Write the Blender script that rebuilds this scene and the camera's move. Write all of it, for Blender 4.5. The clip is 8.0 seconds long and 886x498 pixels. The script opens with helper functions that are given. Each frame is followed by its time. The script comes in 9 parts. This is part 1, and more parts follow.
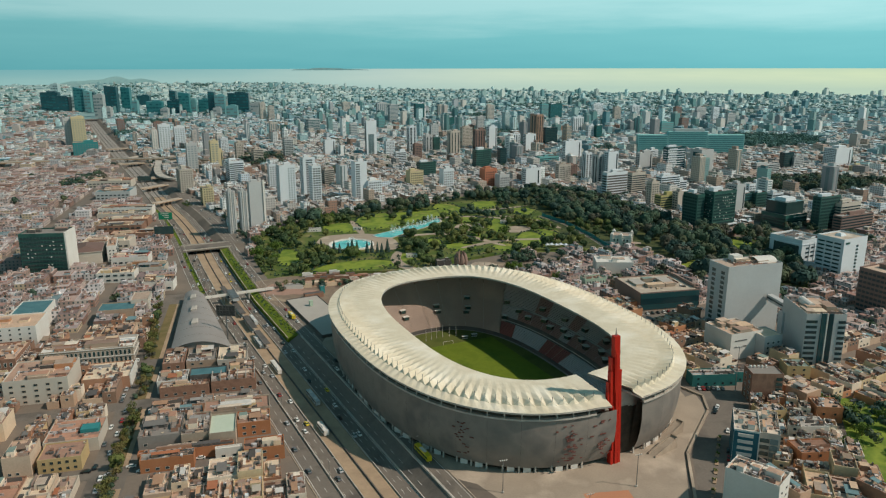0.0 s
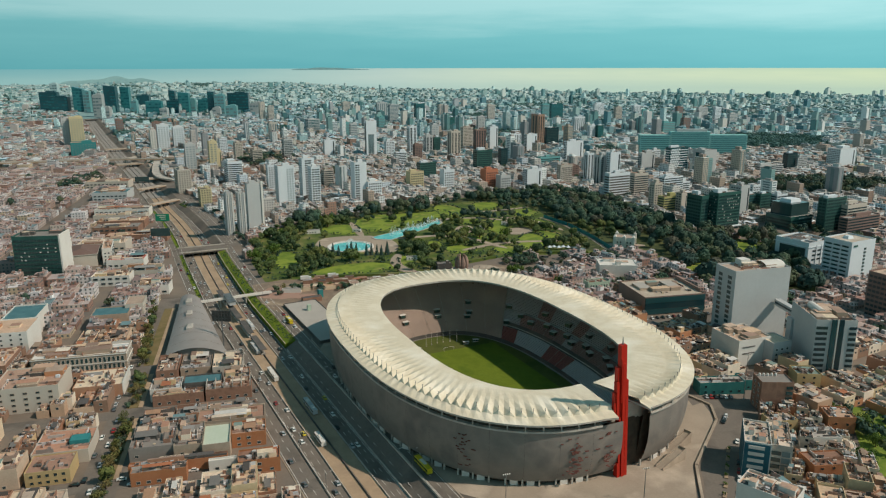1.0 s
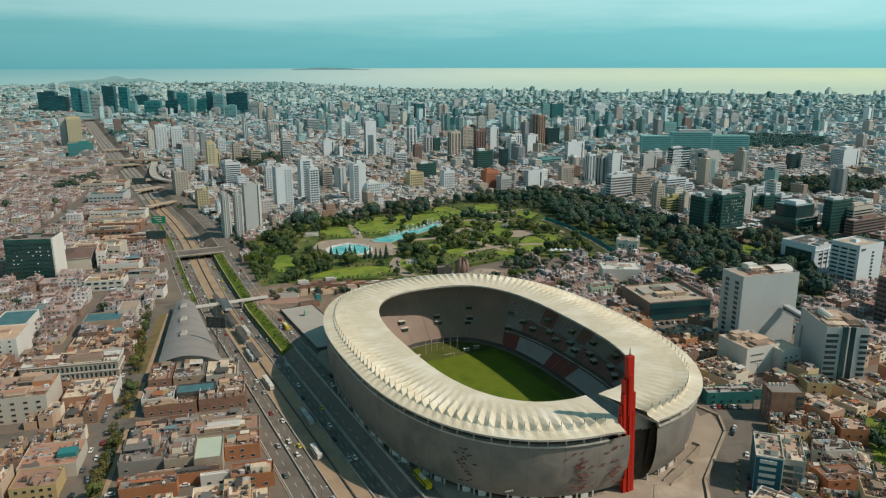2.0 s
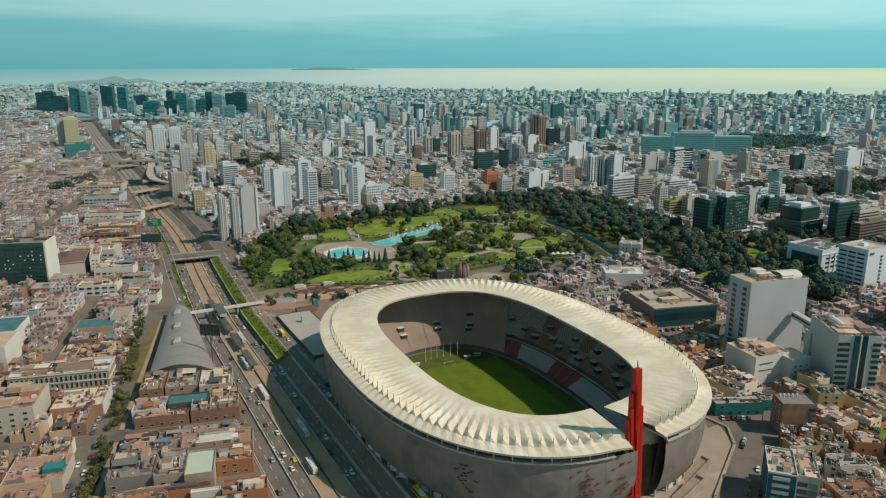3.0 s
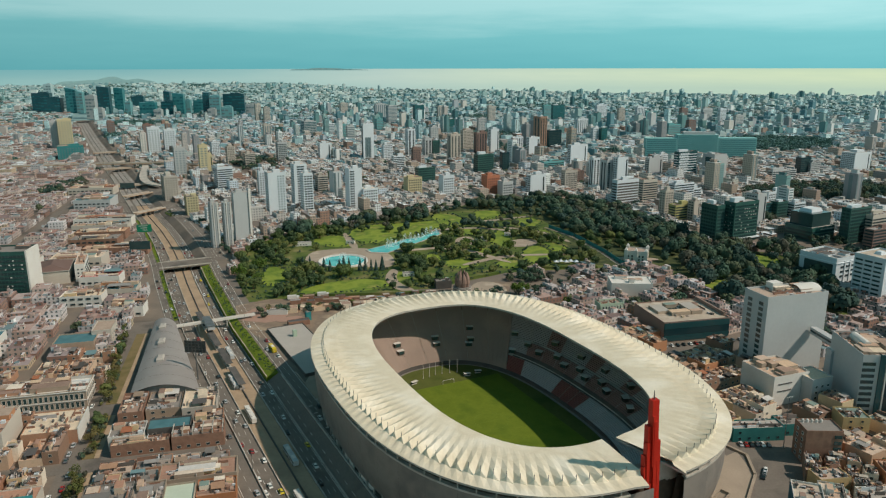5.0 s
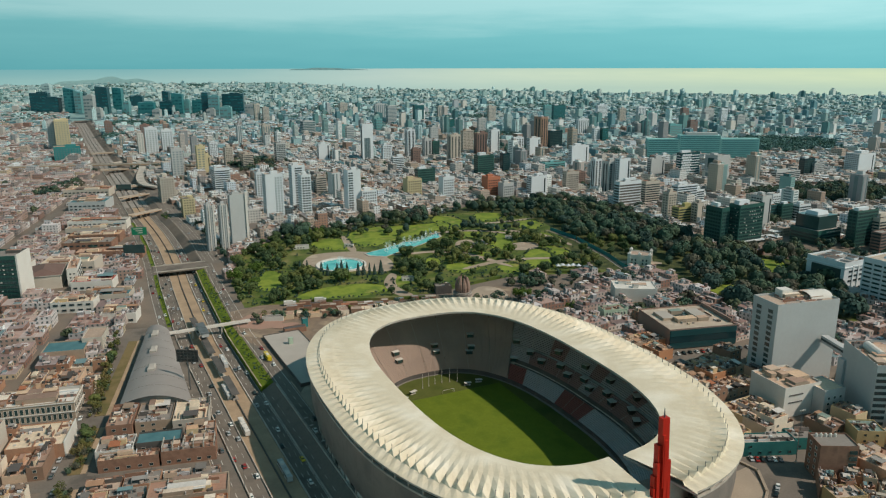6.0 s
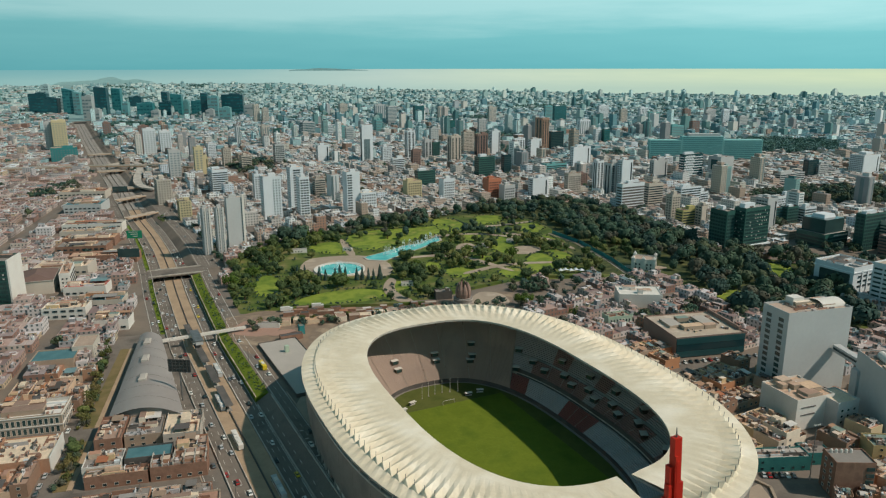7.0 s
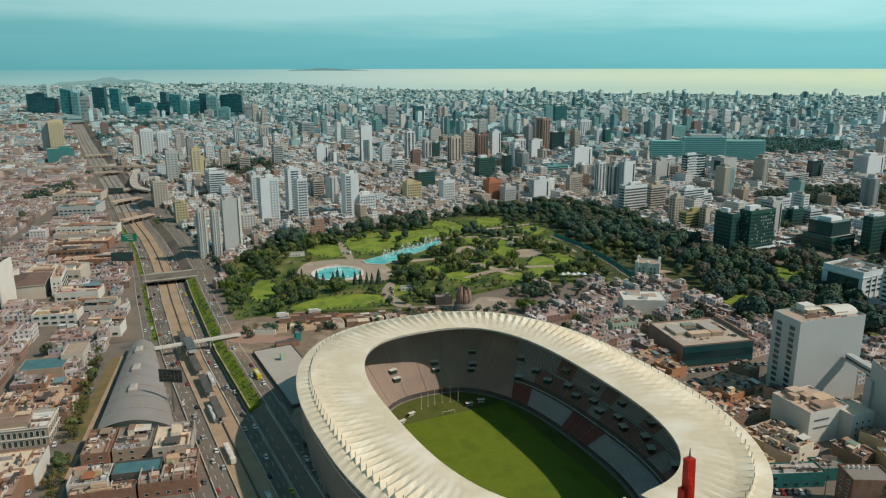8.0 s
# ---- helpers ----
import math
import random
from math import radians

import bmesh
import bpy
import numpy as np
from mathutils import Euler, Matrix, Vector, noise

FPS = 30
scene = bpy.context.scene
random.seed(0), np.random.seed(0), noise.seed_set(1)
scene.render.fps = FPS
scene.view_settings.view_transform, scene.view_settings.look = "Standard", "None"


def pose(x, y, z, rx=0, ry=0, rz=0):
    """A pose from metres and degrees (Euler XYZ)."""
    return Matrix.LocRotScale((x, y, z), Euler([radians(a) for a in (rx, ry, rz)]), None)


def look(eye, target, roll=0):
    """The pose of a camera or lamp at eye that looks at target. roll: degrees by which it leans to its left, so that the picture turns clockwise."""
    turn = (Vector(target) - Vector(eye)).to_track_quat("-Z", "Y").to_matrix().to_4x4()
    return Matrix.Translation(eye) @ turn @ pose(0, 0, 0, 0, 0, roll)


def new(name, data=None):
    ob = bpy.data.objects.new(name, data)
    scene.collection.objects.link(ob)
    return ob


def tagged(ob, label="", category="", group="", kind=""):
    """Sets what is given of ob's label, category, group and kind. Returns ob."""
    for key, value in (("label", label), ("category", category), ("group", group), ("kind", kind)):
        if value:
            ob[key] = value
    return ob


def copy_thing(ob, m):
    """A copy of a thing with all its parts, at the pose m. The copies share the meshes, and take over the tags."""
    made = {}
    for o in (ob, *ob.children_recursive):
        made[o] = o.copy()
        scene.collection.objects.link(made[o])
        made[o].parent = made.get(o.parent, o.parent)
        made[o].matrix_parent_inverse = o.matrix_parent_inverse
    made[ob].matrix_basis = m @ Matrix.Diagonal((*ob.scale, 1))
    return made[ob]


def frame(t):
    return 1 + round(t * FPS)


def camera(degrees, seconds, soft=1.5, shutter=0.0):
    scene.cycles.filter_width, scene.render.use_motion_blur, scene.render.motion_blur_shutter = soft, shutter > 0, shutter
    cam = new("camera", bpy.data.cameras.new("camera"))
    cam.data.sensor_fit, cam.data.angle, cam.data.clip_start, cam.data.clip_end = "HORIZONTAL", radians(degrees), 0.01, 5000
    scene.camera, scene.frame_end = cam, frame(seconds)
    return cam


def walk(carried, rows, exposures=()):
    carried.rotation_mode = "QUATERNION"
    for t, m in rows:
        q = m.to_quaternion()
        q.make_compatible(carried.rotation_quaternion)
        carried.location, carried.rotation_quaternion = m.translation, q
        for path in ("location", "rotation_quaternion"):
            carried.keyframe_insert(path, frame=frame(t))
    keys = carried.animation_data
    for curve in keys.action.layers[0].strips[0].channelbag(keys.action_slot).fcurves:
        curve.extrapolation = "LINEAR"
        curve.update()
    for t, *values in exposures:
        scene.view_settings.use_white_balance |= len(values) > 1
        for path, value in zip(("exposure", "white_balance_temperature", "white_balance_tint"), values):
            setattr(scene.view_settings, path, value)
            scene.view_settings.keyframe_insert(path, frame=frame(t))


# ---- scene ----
cam = camera(63.0, 8.0, soft=1.2)
PATH = [
    (0, (-0.231, -4.253, 176.308), (-0.231, -2.314, 175.816), -0.1),
    (0.5, (-0.318, 1.136, 176.315), (-0.319, 3.075, 175.822), -0.1),
    (1, (-0.405, 6.637, 176.335), (-0.406, 8.576, 175.842), -0.1),
    (1.5, (-0.453, 12.399, 176.396), (-0.454, 14.337, 175.903), -0.1),
    (3, (-0.426, 30.43, 176.851), (-0.427, 32.368, 176.358), -0.1),
    (3.5, (-0.325, 36.646, 176.974), (-0.325, 38.584, 176.481), -0.1),
    (4, (-0.184, 42.967, 177.107), (-0.184, 44.905, 176.614), -0.1),
    (4.5, (-0.038, 49.344, 177.251), (-0.038, 51.282, 176.759), -0.1),
    (6, (0.209, 68.65, 177.896), (0.209, 70.588, 177.403), -0.1),
    (6.5, (0.271, 75.057, 177.997), (0.27, 76.995, 177.505), -0.1),
    (7, (0.301, 81.505, 178.057), (0.3, 83.444, 177.565), -0.1),
    (7.5, (0.323, 87.997, 178.096), (0.323, 89.936, 177.604), -0.1),
    (8, (0.339, 94.466, 178.126), (0.338, 96.405, 177.634), -0.1),
]
walk(cam, [(t, look(eye, target, roll)) for t, eye, target, roll in PATH],
     exposures=[(0.0, 0.0), (8.0, 0.0)])

# ---- sky and sun ----
SUN_TO = Vector((0.97, -0.25, 1.02)).normalized()
world = bpy.data.worlds.new("world")
scene.world = world
world.use_nodes = True
wn, wl = world.node_tree.nodes, world.node_tree.links
wn.clear()
w_out = wn.new("ShaderNodeOutputWorld")
w_bg = wn.new("ShaderNodeBackground")
w_sky = wn.new("ShaderNodeTexSky")
w_sky.sky_type = "NISHITA"
w_sky.sun_disc = False
w_sky.sun_elevation = math.asin(SUN_TO.z)
w_sky.sun_rotation = math.atan2(SUN_TO.x, SUN_TO.y)
w_sky.dust_density = 3.0
w_co = wn.new("ShaderNodeTexCoord")
w_sep = wn.new("ShaderNodeSeparateXYZ")
wl.new(w_co.outputs["Generated"], w_sep.inputs[0])
# thin cloud layers, stretched along the horizon
w_map = wn.new("ShaderNodeMapping")
w_map.inputs["Scale"].default_value = (1.6, 1.6, 16.0)
wl.new(w_co.outputs["Generated"], w_map.inputs[0])
w_noise = wn.new("ShaderNodeTexNoise")
w_noise.inputs["Scale"].default_value = 2.2
w_noise.inputs["Detail"].default_value = 6.0
w_noise.inputs["Roughness"].default_value = 0.55
wl.new(w_map.outputs[0], w_noise.inputs["Vector"])
w_add = wn.new("ShaderNodeMath")
w_add.operation = "MULTIPLY_ADD"
w_add.inputs[1].default_value = 0.07
wl.new(w_noise.outputs["Fac"], w_add.inputs[0])
wl.new(w_sep.outputs["Z"], w_add.inputs[2])
w_ramp = wn.new("ShaderNodeValToRGB")
w_ramp.color_ramp.elements[0].position = 0.0
SKY = [(0.0, (0.145, 0.46, 0.49)), (0.03, (0.135, 0.46, 0.50)), (0.075, (0.18, 0.53, 0.56)),
       (0.105, (0.37, 0.69, 0.70)), (0.14, (0.40, 0.71, 0.72)), (0.3, (0.112, 0.268, 0.305)), (1.0, (0.052, 0.142, 0.186))]
for k, (p, c) in enumerate(SKY):
    e = w_ramp.color_ramp.elements[k] if k < 2 else w_ramp.color_ramp.elements.new(p)
    e.position, e.color = p, (*c, 1)
wl.new(w_add.outputs[0], w_ramp.inputs[0])
w_mix = wn.new("ShaderNodeMix")
w_mix.data_type = "RGBA"
w_mix.inputs["Factor"].default_value = 0.92
w_gain = wn.new("ShaderNodeVectorMath")
w_gain.operation = "SCALE"
w_gain.inputs["Scale"].default_value = 0.1
wl.new(w_sky.outputs[0], w_gain.inputs[0])
wl.new(w_gain.outputs[0], w_mix.inputs["A"])
w_side = wn.new("ShaderNodeMath")
w_side.operation = "MULTIPLY_ADD"
w_side.inputs[1].default_value, w_side.inputs[2].default_value = 0.3, 1.06
wl.new(w_sep.outputs["X"], w_side.inputs[0])
w_tone = wn.new("ShaderNodeVectorMath")
w_tone.operation = "SCALE"
wl.new(w_ramp.outputs[0], w_tone.inputs[0])
wl.new(w_side.outputs[0], w_tone.inputs["Scale"])
wl.new(w_tone.outputs[0], w_mix.inputs["B"])
w_low = wn.new("ShaderNodeMath")
w_low.operation = "LESS_THAN"
w_low.inputs[1].default_value = -0.03
wl.new(w_sep.outputs["Z"], w_low.inputs[0])
w_gnd = wn.new("ShaderNodeMix")
w_gnd.data_type = "RGBA"
w_gnd.inputs["B"].default_value = (0.05, 0.05, 0.045, 1)
wl.new(w_low.outputs[0], w_gnd.inputs["Factor"])
wl.new(w_mix.outputs["Result"], w_gnd.inputs["A"])
wl.new(w_gnd.outputs["Result"], w_bg.inputs["Color"])
w_bg.inputs["Strength"].default_value = 1.0
wl.new(w_bg.outputs[0], w_out.inputs[0])

sun_data = bpy.data.lights.new("sun", "SUN")
sun_data.energy = 3.12
sun_data.angle = radians(0.9)
sun_data.color = (1.0, 0.865, 0.725)
sun = new("sun", sun_data)
sun.matrix_world = look(SUN_TO * 900, (0, 0, 0))

# ---- materials ----
def lin(c):
    return tuple(((v / 255) / 12.92 if v / 255 <= 0.04045 else ((v / 255 + 0.055) / 1.055) ** 2.4) for v in c)


def material(name, stops, rough=0.85, metal=0.0, big=0.05, small=1.5, mix=0.35, bump=0.15, rand="", windows=None, spec=0.3, pane=(0.1, 0.125, 0.125)):
    """A mottled surface. stops: colours (linear) from which noise, or the random number of a piece, picks.
    rand: 'island', 'object' or '' for noise alone. windows: (storey, bay, share) of panes on far walls."""
    m = bpy.data.materials.new(name)
    m.use_nodes = True
    n, l = m.node_tree.nodes, m.node_tree.links
    b = n["Principled BSDF"]
    b.inputs["Roughness"].default_value = rough
    b.inputs["Metallic"].default_value = metal
    b.inputs["Specular IOR Level"].default_value = spec
    geo = n.new("ShaderNodeNewGeometry")
    ramp = n.new("ShaderNodeValToRGB")
    els = ramp.color_ramp.elements
    k = len(stops)
    for i, c in enumerate(stops):
        e = els[i] if i < 2 else els.new(1.0)
        e.position = i / max(1, k - 1) if not rand else i / k
        e.color = (*c, 1)
    if k == 1:
        els[1].color = (*stops[0], 1)
    if rand:
        ramp.color_ramp.interpolation = "CONSTANT"
    nz = n.new("ShaderNodeTexNoise")
    nz.inputs["Scale"].default_value = big
    nz.inputs["Detail"].default_value = 4
    l.new(geo.outputs["Position"], nz.inputs["Vector"])
    fine = n.new("ShaderNodeTexNoise")
    fine.inputs["Scale"].default_value = small
    fine.inputs["Detail"].default_value = 5
    l.new(geo.outputs["Position"], fine.inputs["Vector"])
    if rand == "island":
        l.new(geo.outputs["Random Per Island"], ramp.inputs[0])
    elif rand == "object":
        oi = n.new("ShaderNodeObjectInfo")
        l.new(oi.outputs["Random"], ramp.inputs[0])
    else:
        stretch = n.new("ShaderNodeMapRange")
        stretch.inputs[1].default_value, stretch.inputs[2].default_value = 0.3, 0.7
        l.new(nz.outputs["Fac"], stretch.inputs[0])
        l.new(stretch.outputs[0], ramp.inputs[0])
    # stains and grain multiply the colour
    amt = n.new("ShaderNodeMath")
    amt.operation = "MULTIPLY_ADD"
    amt.inputs[1].default_value, amt.inputs[2].default_value = mix * 1.6, 1 - mix * 0.8
    both = n.new("ShaderNodeMath")
    both.operation = "MULTIPLY_ADD"
    both.inputs[1].default_value, both.inputs[2].default_value = 0.5, 0.0
    l.new(nz.outputs["Fac"], both.inputs[0])
    half = n.new("ShaderNodeMath")
    half.operation = "MULTIPLY_ADD"
    half.inputs[1].default_value = 0.5
    l.new(fine.outputs["Fac"], half.inputs[0])
    l.new(both.outputs[0], half.inputs[2])
    l.new(half.outputs[0], amt.inputs[0])
    mul = n.new("ShaderNodeVectorMath")
    mul.operation = "SCALE"
    l.new(ramp.outputs["Color"], mul.inputs[0])
    l.new(amt.outputs[0], mul.inputs["Scale"])
    col = mul.outputs[0]
    if windows:
        storey, bay, share = windows
        cr = n.new("ShaderNodeVectorMath")
        cr.operation = "CROSS_PRODUCT"
        cr.inputs[1].default_value = (0, 0, 1)
        l.new(geo.outputs["True Normal"], cr.inputs[0])
        dt = n.new("ShaderNodeVectorMath")
        dt.operation = "DOT_PRODUCT"
        l.new(geo.outputs["Position"], dt.inputs[0])
        l.new(cr.outputs[0], dt.inputs[1])
        sp = n.new("ShaderNodeSeparateXYZ")
        l.new(geo.outputs["Position"], sp.inputs[0])

        def band(value, size, lo, hi):
            q = n.new("ShaderNodeMath")
            q.operation = "DIVIDE"
            q.inputs[1].default_value = size
            l.new(value, q.inputs[0])
            fr = n.new("ShaderNodeMath")
            fr.operation = "FRACT"
            l.new(q.outputs[0], fr.inputs[0])
            a = n.new("ShaderNodeMath")
            a.operation = "GREATER_THAN"
            a.inputs[1].default_value = lo
            l.new(fr.outputs[0], a.inputs[0])
            c = n.new("ShaderNodeMath")
            c.operation = "LESS_THAN"
            c.inputs[1].default_value = hi
            l.new(fr.outputs[0], c.inputs[0])
            o = n.new("ShaderNodeMath")
            o.operation = "MULTIPLY"
            l.new(a.outputs[0], o.inputs[0])
            l.new(c.outputs[0], o.inputs[1])
            return o.outputs[0]

        bz, bu = band(sp.outputs["Z"], storey, 0.3, 0.78), band(dt.outputs["Value"], bay, 0.22, 0.22 + share)
        w = n.new("ShaderNodeMath")
        w.operation = "MULTIPLY"
        l.new(bz, w.inputs[0])
        l.new(bu, w.inputs[1])
        mx = n.new("ShaderNodeMix")
        mx.data_type = "RGBA"
        mx.inputs["B"].default_value = (*pane, 1)
        l.new(w.outputs[0], mx.inputs["Factor"])
        l.new(col, mx.inputs["A"])
        col = mx.outputs["Result"]
    l.new(col, b.inputs["Base Color"])
    if bump:
        bp = n.new("ShaderNodeBump")
        bp.inputs["Strength"].default_value = bump
        bp.inputs["Distance"].default_value = 0.1
        l.new(fine.outputs["Fac"], bp.inputs["Height"])
        l.new(bp.outputs[0], b.inputs["Normal"])
    return m


# Less red, more blue: puts teal distance haze into base colours.
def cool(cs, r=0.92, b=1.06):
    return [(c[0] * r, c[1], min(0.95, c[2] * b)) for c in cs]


WALLS = [lin(c) for c in ((210, 198, 182), (184, 160, 138), (228, 224, 216), (170, 130, 108), (200, 190, 178), (160, 152, 144),
                          (206, 196, 178), (196, 172, 152), (234, 230, 220), (180, 152, 132), (206, 202, 196), (214, 218, 218), (222, 212, 198), (158, 126, 106))]
ROOFS = [lin(c) for c in ((186, 166, 150), (172, 152, 136), (164, 138, 122), (198, 184, 170), (150, 132, 120), (178, 144, 124),
                          (208, 202, 194), (142, 130, 122), (190, 168, 148), (172, 162, 154), (220, 214, 206))]
M = {}
M["ground"] = material("dusty_ground", [lin((96, 90, 84)), lin((128, 116, 104)), lin((110, 104, 98))], big=0.02, small=0.6)
M["asphalt"] = material("asphalt", [lin((100, 94, 88)), lin((122, 114, 105)), lin((110, 103, 96))], big=0.06, small=0.9, mix=0.5)
M["tan_road"] = material("tan_concrete_road", [lin((164, 142, 118)), lin((176, 152, 126)), lin((148, 128, 108))], big=0.05, small=0.6)
M["pave"] = material("paving", [lin((176, 160, 142)), lin((160, 146, 130)), lin((190, 174, 156))], big=0.05, small=1.2)
M["conc"] = material("concrete", [lin((168, 162, 152)), lin((190, 184, 174)), lin((150, 144, 136))], big=0.1, small=1.5)
M["dark_conc"] = material("dark_concrete", [lin((84, 82, 80)), lin((104, 100, 96))], big=0.1)
M["pitch_line"] = material("pitch_paint", [lin((112, 130, 50)), lin((104, 124, 40))], bump=0)
M["worn_lane"] = material("worn_grey_lane", [lin((162, 156, 148)), lin((142, 138, 132)), lin((172, 164, 156))], big=0.04, small=0.5)
M["white_line"] = material("road_paint", [lin((225, 222, 215)), lin((200, 196, 188))], bump=0)
M["grass"] = material("mown_grass", [lin((94, 112, 24)), lin((104, 120, 30)), lin((82, 102, 22))], big=0.06, small=0.7, mix=0.4)
M["lawn_dry"] = material("dull_grass", [lin((104, 98, 58)), lin((128, 112, 78)), lin((88, 90, 50))], big=0.06, small=0.7)
M["bush"] = material("park_soil_and_shrubs", [lin((56, 74, 32)), lin((78, 98, 40)), lin((98, 106, 54)), lin((128, 120, 80))], big=0.05, small=0.6, mix=0.5, bump=0.4)
M["leaf"] = material("tree_leaves", [lin((74, 92, 56)), lin((88, 104, 60)), lin((66, 86, 56)), lin((104, 112, 62))], big=0.08, small=0.9, mix=0.5, rand="object", bump=0)
for k, c in enumerate(((70, 94, 78), (82, 104, 82), (62, 88, 80), (94, 106, 80), (72, 100, 82), (92, 94, 80))):
    M["wood_leaf_%d" % k] = material("leaves_%d" % k, [lin(c), lin([v * 0.86 for v in c])], big=0.06, small=0.5, mix=0.45, bump=0)
WOOD_LEAF = ["wood_leaf_%d" % k for k in range(6)]
SHRUB_LEAF = ["wood_leaf_0", "wood_leaf_2", "wood_leaf_4"]
M["bark"] = material("bark", [lin((84, 66, 50)), lin((104, 84, 64))], big=0.6)
M["wall_far"] = material("city_walls_far", cool(WALLS, 0.91, 1.1), rand="island", big=0.02, small=0.4, mix=0.3, windows=(3.0, 3.2, 0.45), bump=0)
M["roof_far"] = material("city_roofs_far", cool(ROOFS, 0.89, 1.12), rand="island", big=0.06, small=0.35, mix=0.5, bump=0)
BROWNS = [lin(c) for c in ((204, 184, 166), (184, 156, 136), (216, 200, 180), (170, 136, 116), (194, 178, 164), (162, 148, 136), (224, 216, 204), (188, 164, 146), (156, 122, 104), (208, 188, 154), (228, 222, 212), (200, 194, 186))]
PINKS = [lin(c) for c in ((184, 162, 148), (170, 146, 134), (156, 128, 116), (192, 176, 164), (146, 126, 118), (172, 136, 120), (202, 192, 182), (138, 120, 112), (182, 156, 140), (164, 150, 142), (218, 212, 204), (190, 168, 152), (120, 142, 140))]
COOLS = [lin(c) for c in ((206, 214, 210), (166, 178, 176), (216, 218, 212), (134, 156, 158), (186, 186, 180), (230, 232, 228), (176, 164, 154), (110, 142, 146), (196, 186, 176), (96, 128, 134))]
M["wall_west"] = material("west_city_walls", [tuple(v * 0.84 for v in c) for c in cool(BROWNS, 0.98, 1.12)], rand="island", big=0.02, small=0.4, mix=0.35, windows=(3.0, 3.2, 0.4), bump=0)
M["roof_west"] = material("west_city_roofs", [tuple(v * 0.86 for v in c) for c in cool(PINKS, 1.0, 1.1)], rand="island", big=0.06, small=0.35, mix=0.6, bump=0)
# Far roofs and walls: haze painted in as pale teal, panes lifted too.
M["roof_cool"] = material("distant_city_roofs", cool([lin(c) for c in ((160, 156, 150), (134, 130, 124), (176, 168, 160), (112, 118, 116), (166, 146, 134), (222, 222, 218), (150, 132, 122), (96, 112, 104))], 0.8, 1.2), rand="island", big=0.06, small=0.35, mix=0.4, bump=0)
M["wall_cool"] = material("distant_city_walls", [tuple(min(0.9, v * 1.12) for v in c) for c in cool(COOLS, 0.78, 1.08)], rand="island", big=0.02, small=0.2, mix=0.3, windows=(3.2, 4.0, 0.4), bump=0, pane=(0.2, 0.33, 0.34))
# Farthest walls, roofs and leaves carry still more haze in their colours.
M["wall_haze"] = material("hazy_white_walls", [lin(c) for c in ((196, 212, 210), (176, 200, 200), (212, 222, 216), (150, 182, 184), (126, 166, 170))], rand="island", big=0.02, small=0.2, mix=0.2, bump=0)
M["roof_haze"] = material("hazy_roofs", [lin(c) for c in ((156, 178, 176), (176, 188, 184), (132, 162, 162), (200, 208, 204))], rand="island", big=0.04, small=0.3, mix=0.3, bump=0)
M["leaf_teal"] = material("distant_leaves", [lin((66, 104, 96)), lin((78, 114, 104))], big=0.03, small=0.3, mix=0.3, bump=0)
M["leaf_haze"] = material("haze_tinted_leaves", [lin((84, 122, 120)), lin((96, 132, 128))], big=0.03, small=0.3, mix=0.3, bump=0)
M["wall"] = material("rendered_wall", [(c[0] * 1.04, c[1] * 0.97, c[2] * 0.88) for c in BROWNS] + [lin((184, 134, 100)), lin((146, 118, 100)), lin((200, 182, 148)), lin((226, 214, 196))], rand="object", big=0.15, small=1.2, mix=0.35)
M["roof"] = material("flat_roof", [(c[0] * 1.1, c[1] * 1.02, c[2] * 0.92) for c in PINKS] + ROOFS[:3] + [lin((206, 178, 150)), lin((196, 160, 130)), lin((214, 196, 172))], rand="object", big=0.12, small=0.8, mix=0.65)
M["glass"] = material("dark_window_glass", [lin((40, 56, 60)), lin((52, 70, 74))], rough=0.12, bump=0, spec=0.6, mix=0.15)
# Pane colour lightened the way haze would wash out far windows.
M["hazy_pane"] = material("pale_window_panes", [lin((96, 118, 122)), lin((112, 132, 136))], rough=0.3, bump=0, spec=0.5, mix=0.15)
M["teal_glass"] = material("teal_glass", [lin((40, 78, 82)), lin((60, 104, 106)), lin((30, 60, 66))], rough=0.18, rand="object", bump=0, spec=0.6, mix=0.2)
M["black_glass"] = material("black_glass", [lin((46, 68, 68)), lin((58, 82, 82))], rough=0.1, bump=0, spec=0.6, mix=0.1)
M["office_glass"] = material("dark_teal_office_glass", [lin((42, 82, 76)), lin((52, 96, 88)), lin((36, 72, 68))], rough=0.35, bump=0, spec=0.4, mix=0.25)
M["white_wall"] = material("white_render", [lin((222, 220, 214)), lin((208, 204, 196))], big=0.1, small=1.0, mix=0.2)
M["grey_wall"] = material("pale_grey_panel", [lin((188, 192, 192)), lin((176, 180, 180))], big=0.05, small=0.6, mix=0.18)
M["cream"] = material("cream_roof_sheet", [lin((230, 220, 198)), lin((219, 207, 182)), lin((227, 217, 195)), lin((233, 225, 207))], big=0.07, small=0.9, mix=0.2, rough=0.6)
M["facade"] = material("perforated_grey_facade", [lin((122, 117, 112)), lin((136, 129, 122)), lin((110, 106, 103))], big=0.08, small=2.2, mix=0.22, rough=0.5)
M["red"] = material("red_paint", [lin((188, 40, 22)), lin((170, 34, 20))], big=0.1, mix=0.2, rough=0.55)
M["roof_tan"] = material("tan_roof_slab", [lin((196, 182, 164)), lin((178, 164, 148)), lin((206, 196, 182))], big=0.08, small=0.8, mix=0.35)
M["grey_roof"] = material("grey_roof_felt", [lin((146, 140, 134)), lin((130, 124, 118))], big=0.12, small=0.9, mix=0.3)
M["brick"] = material("brown_brick", [lin((136, 104, 88)), lin((150, 116, 98)), lin((122, 94, 80))], big=0.2, small=2.0)
M["orange"] = material("orange_wall", [lin((176, 122, 88)), lin((162, 108, 74))], big=0.2)
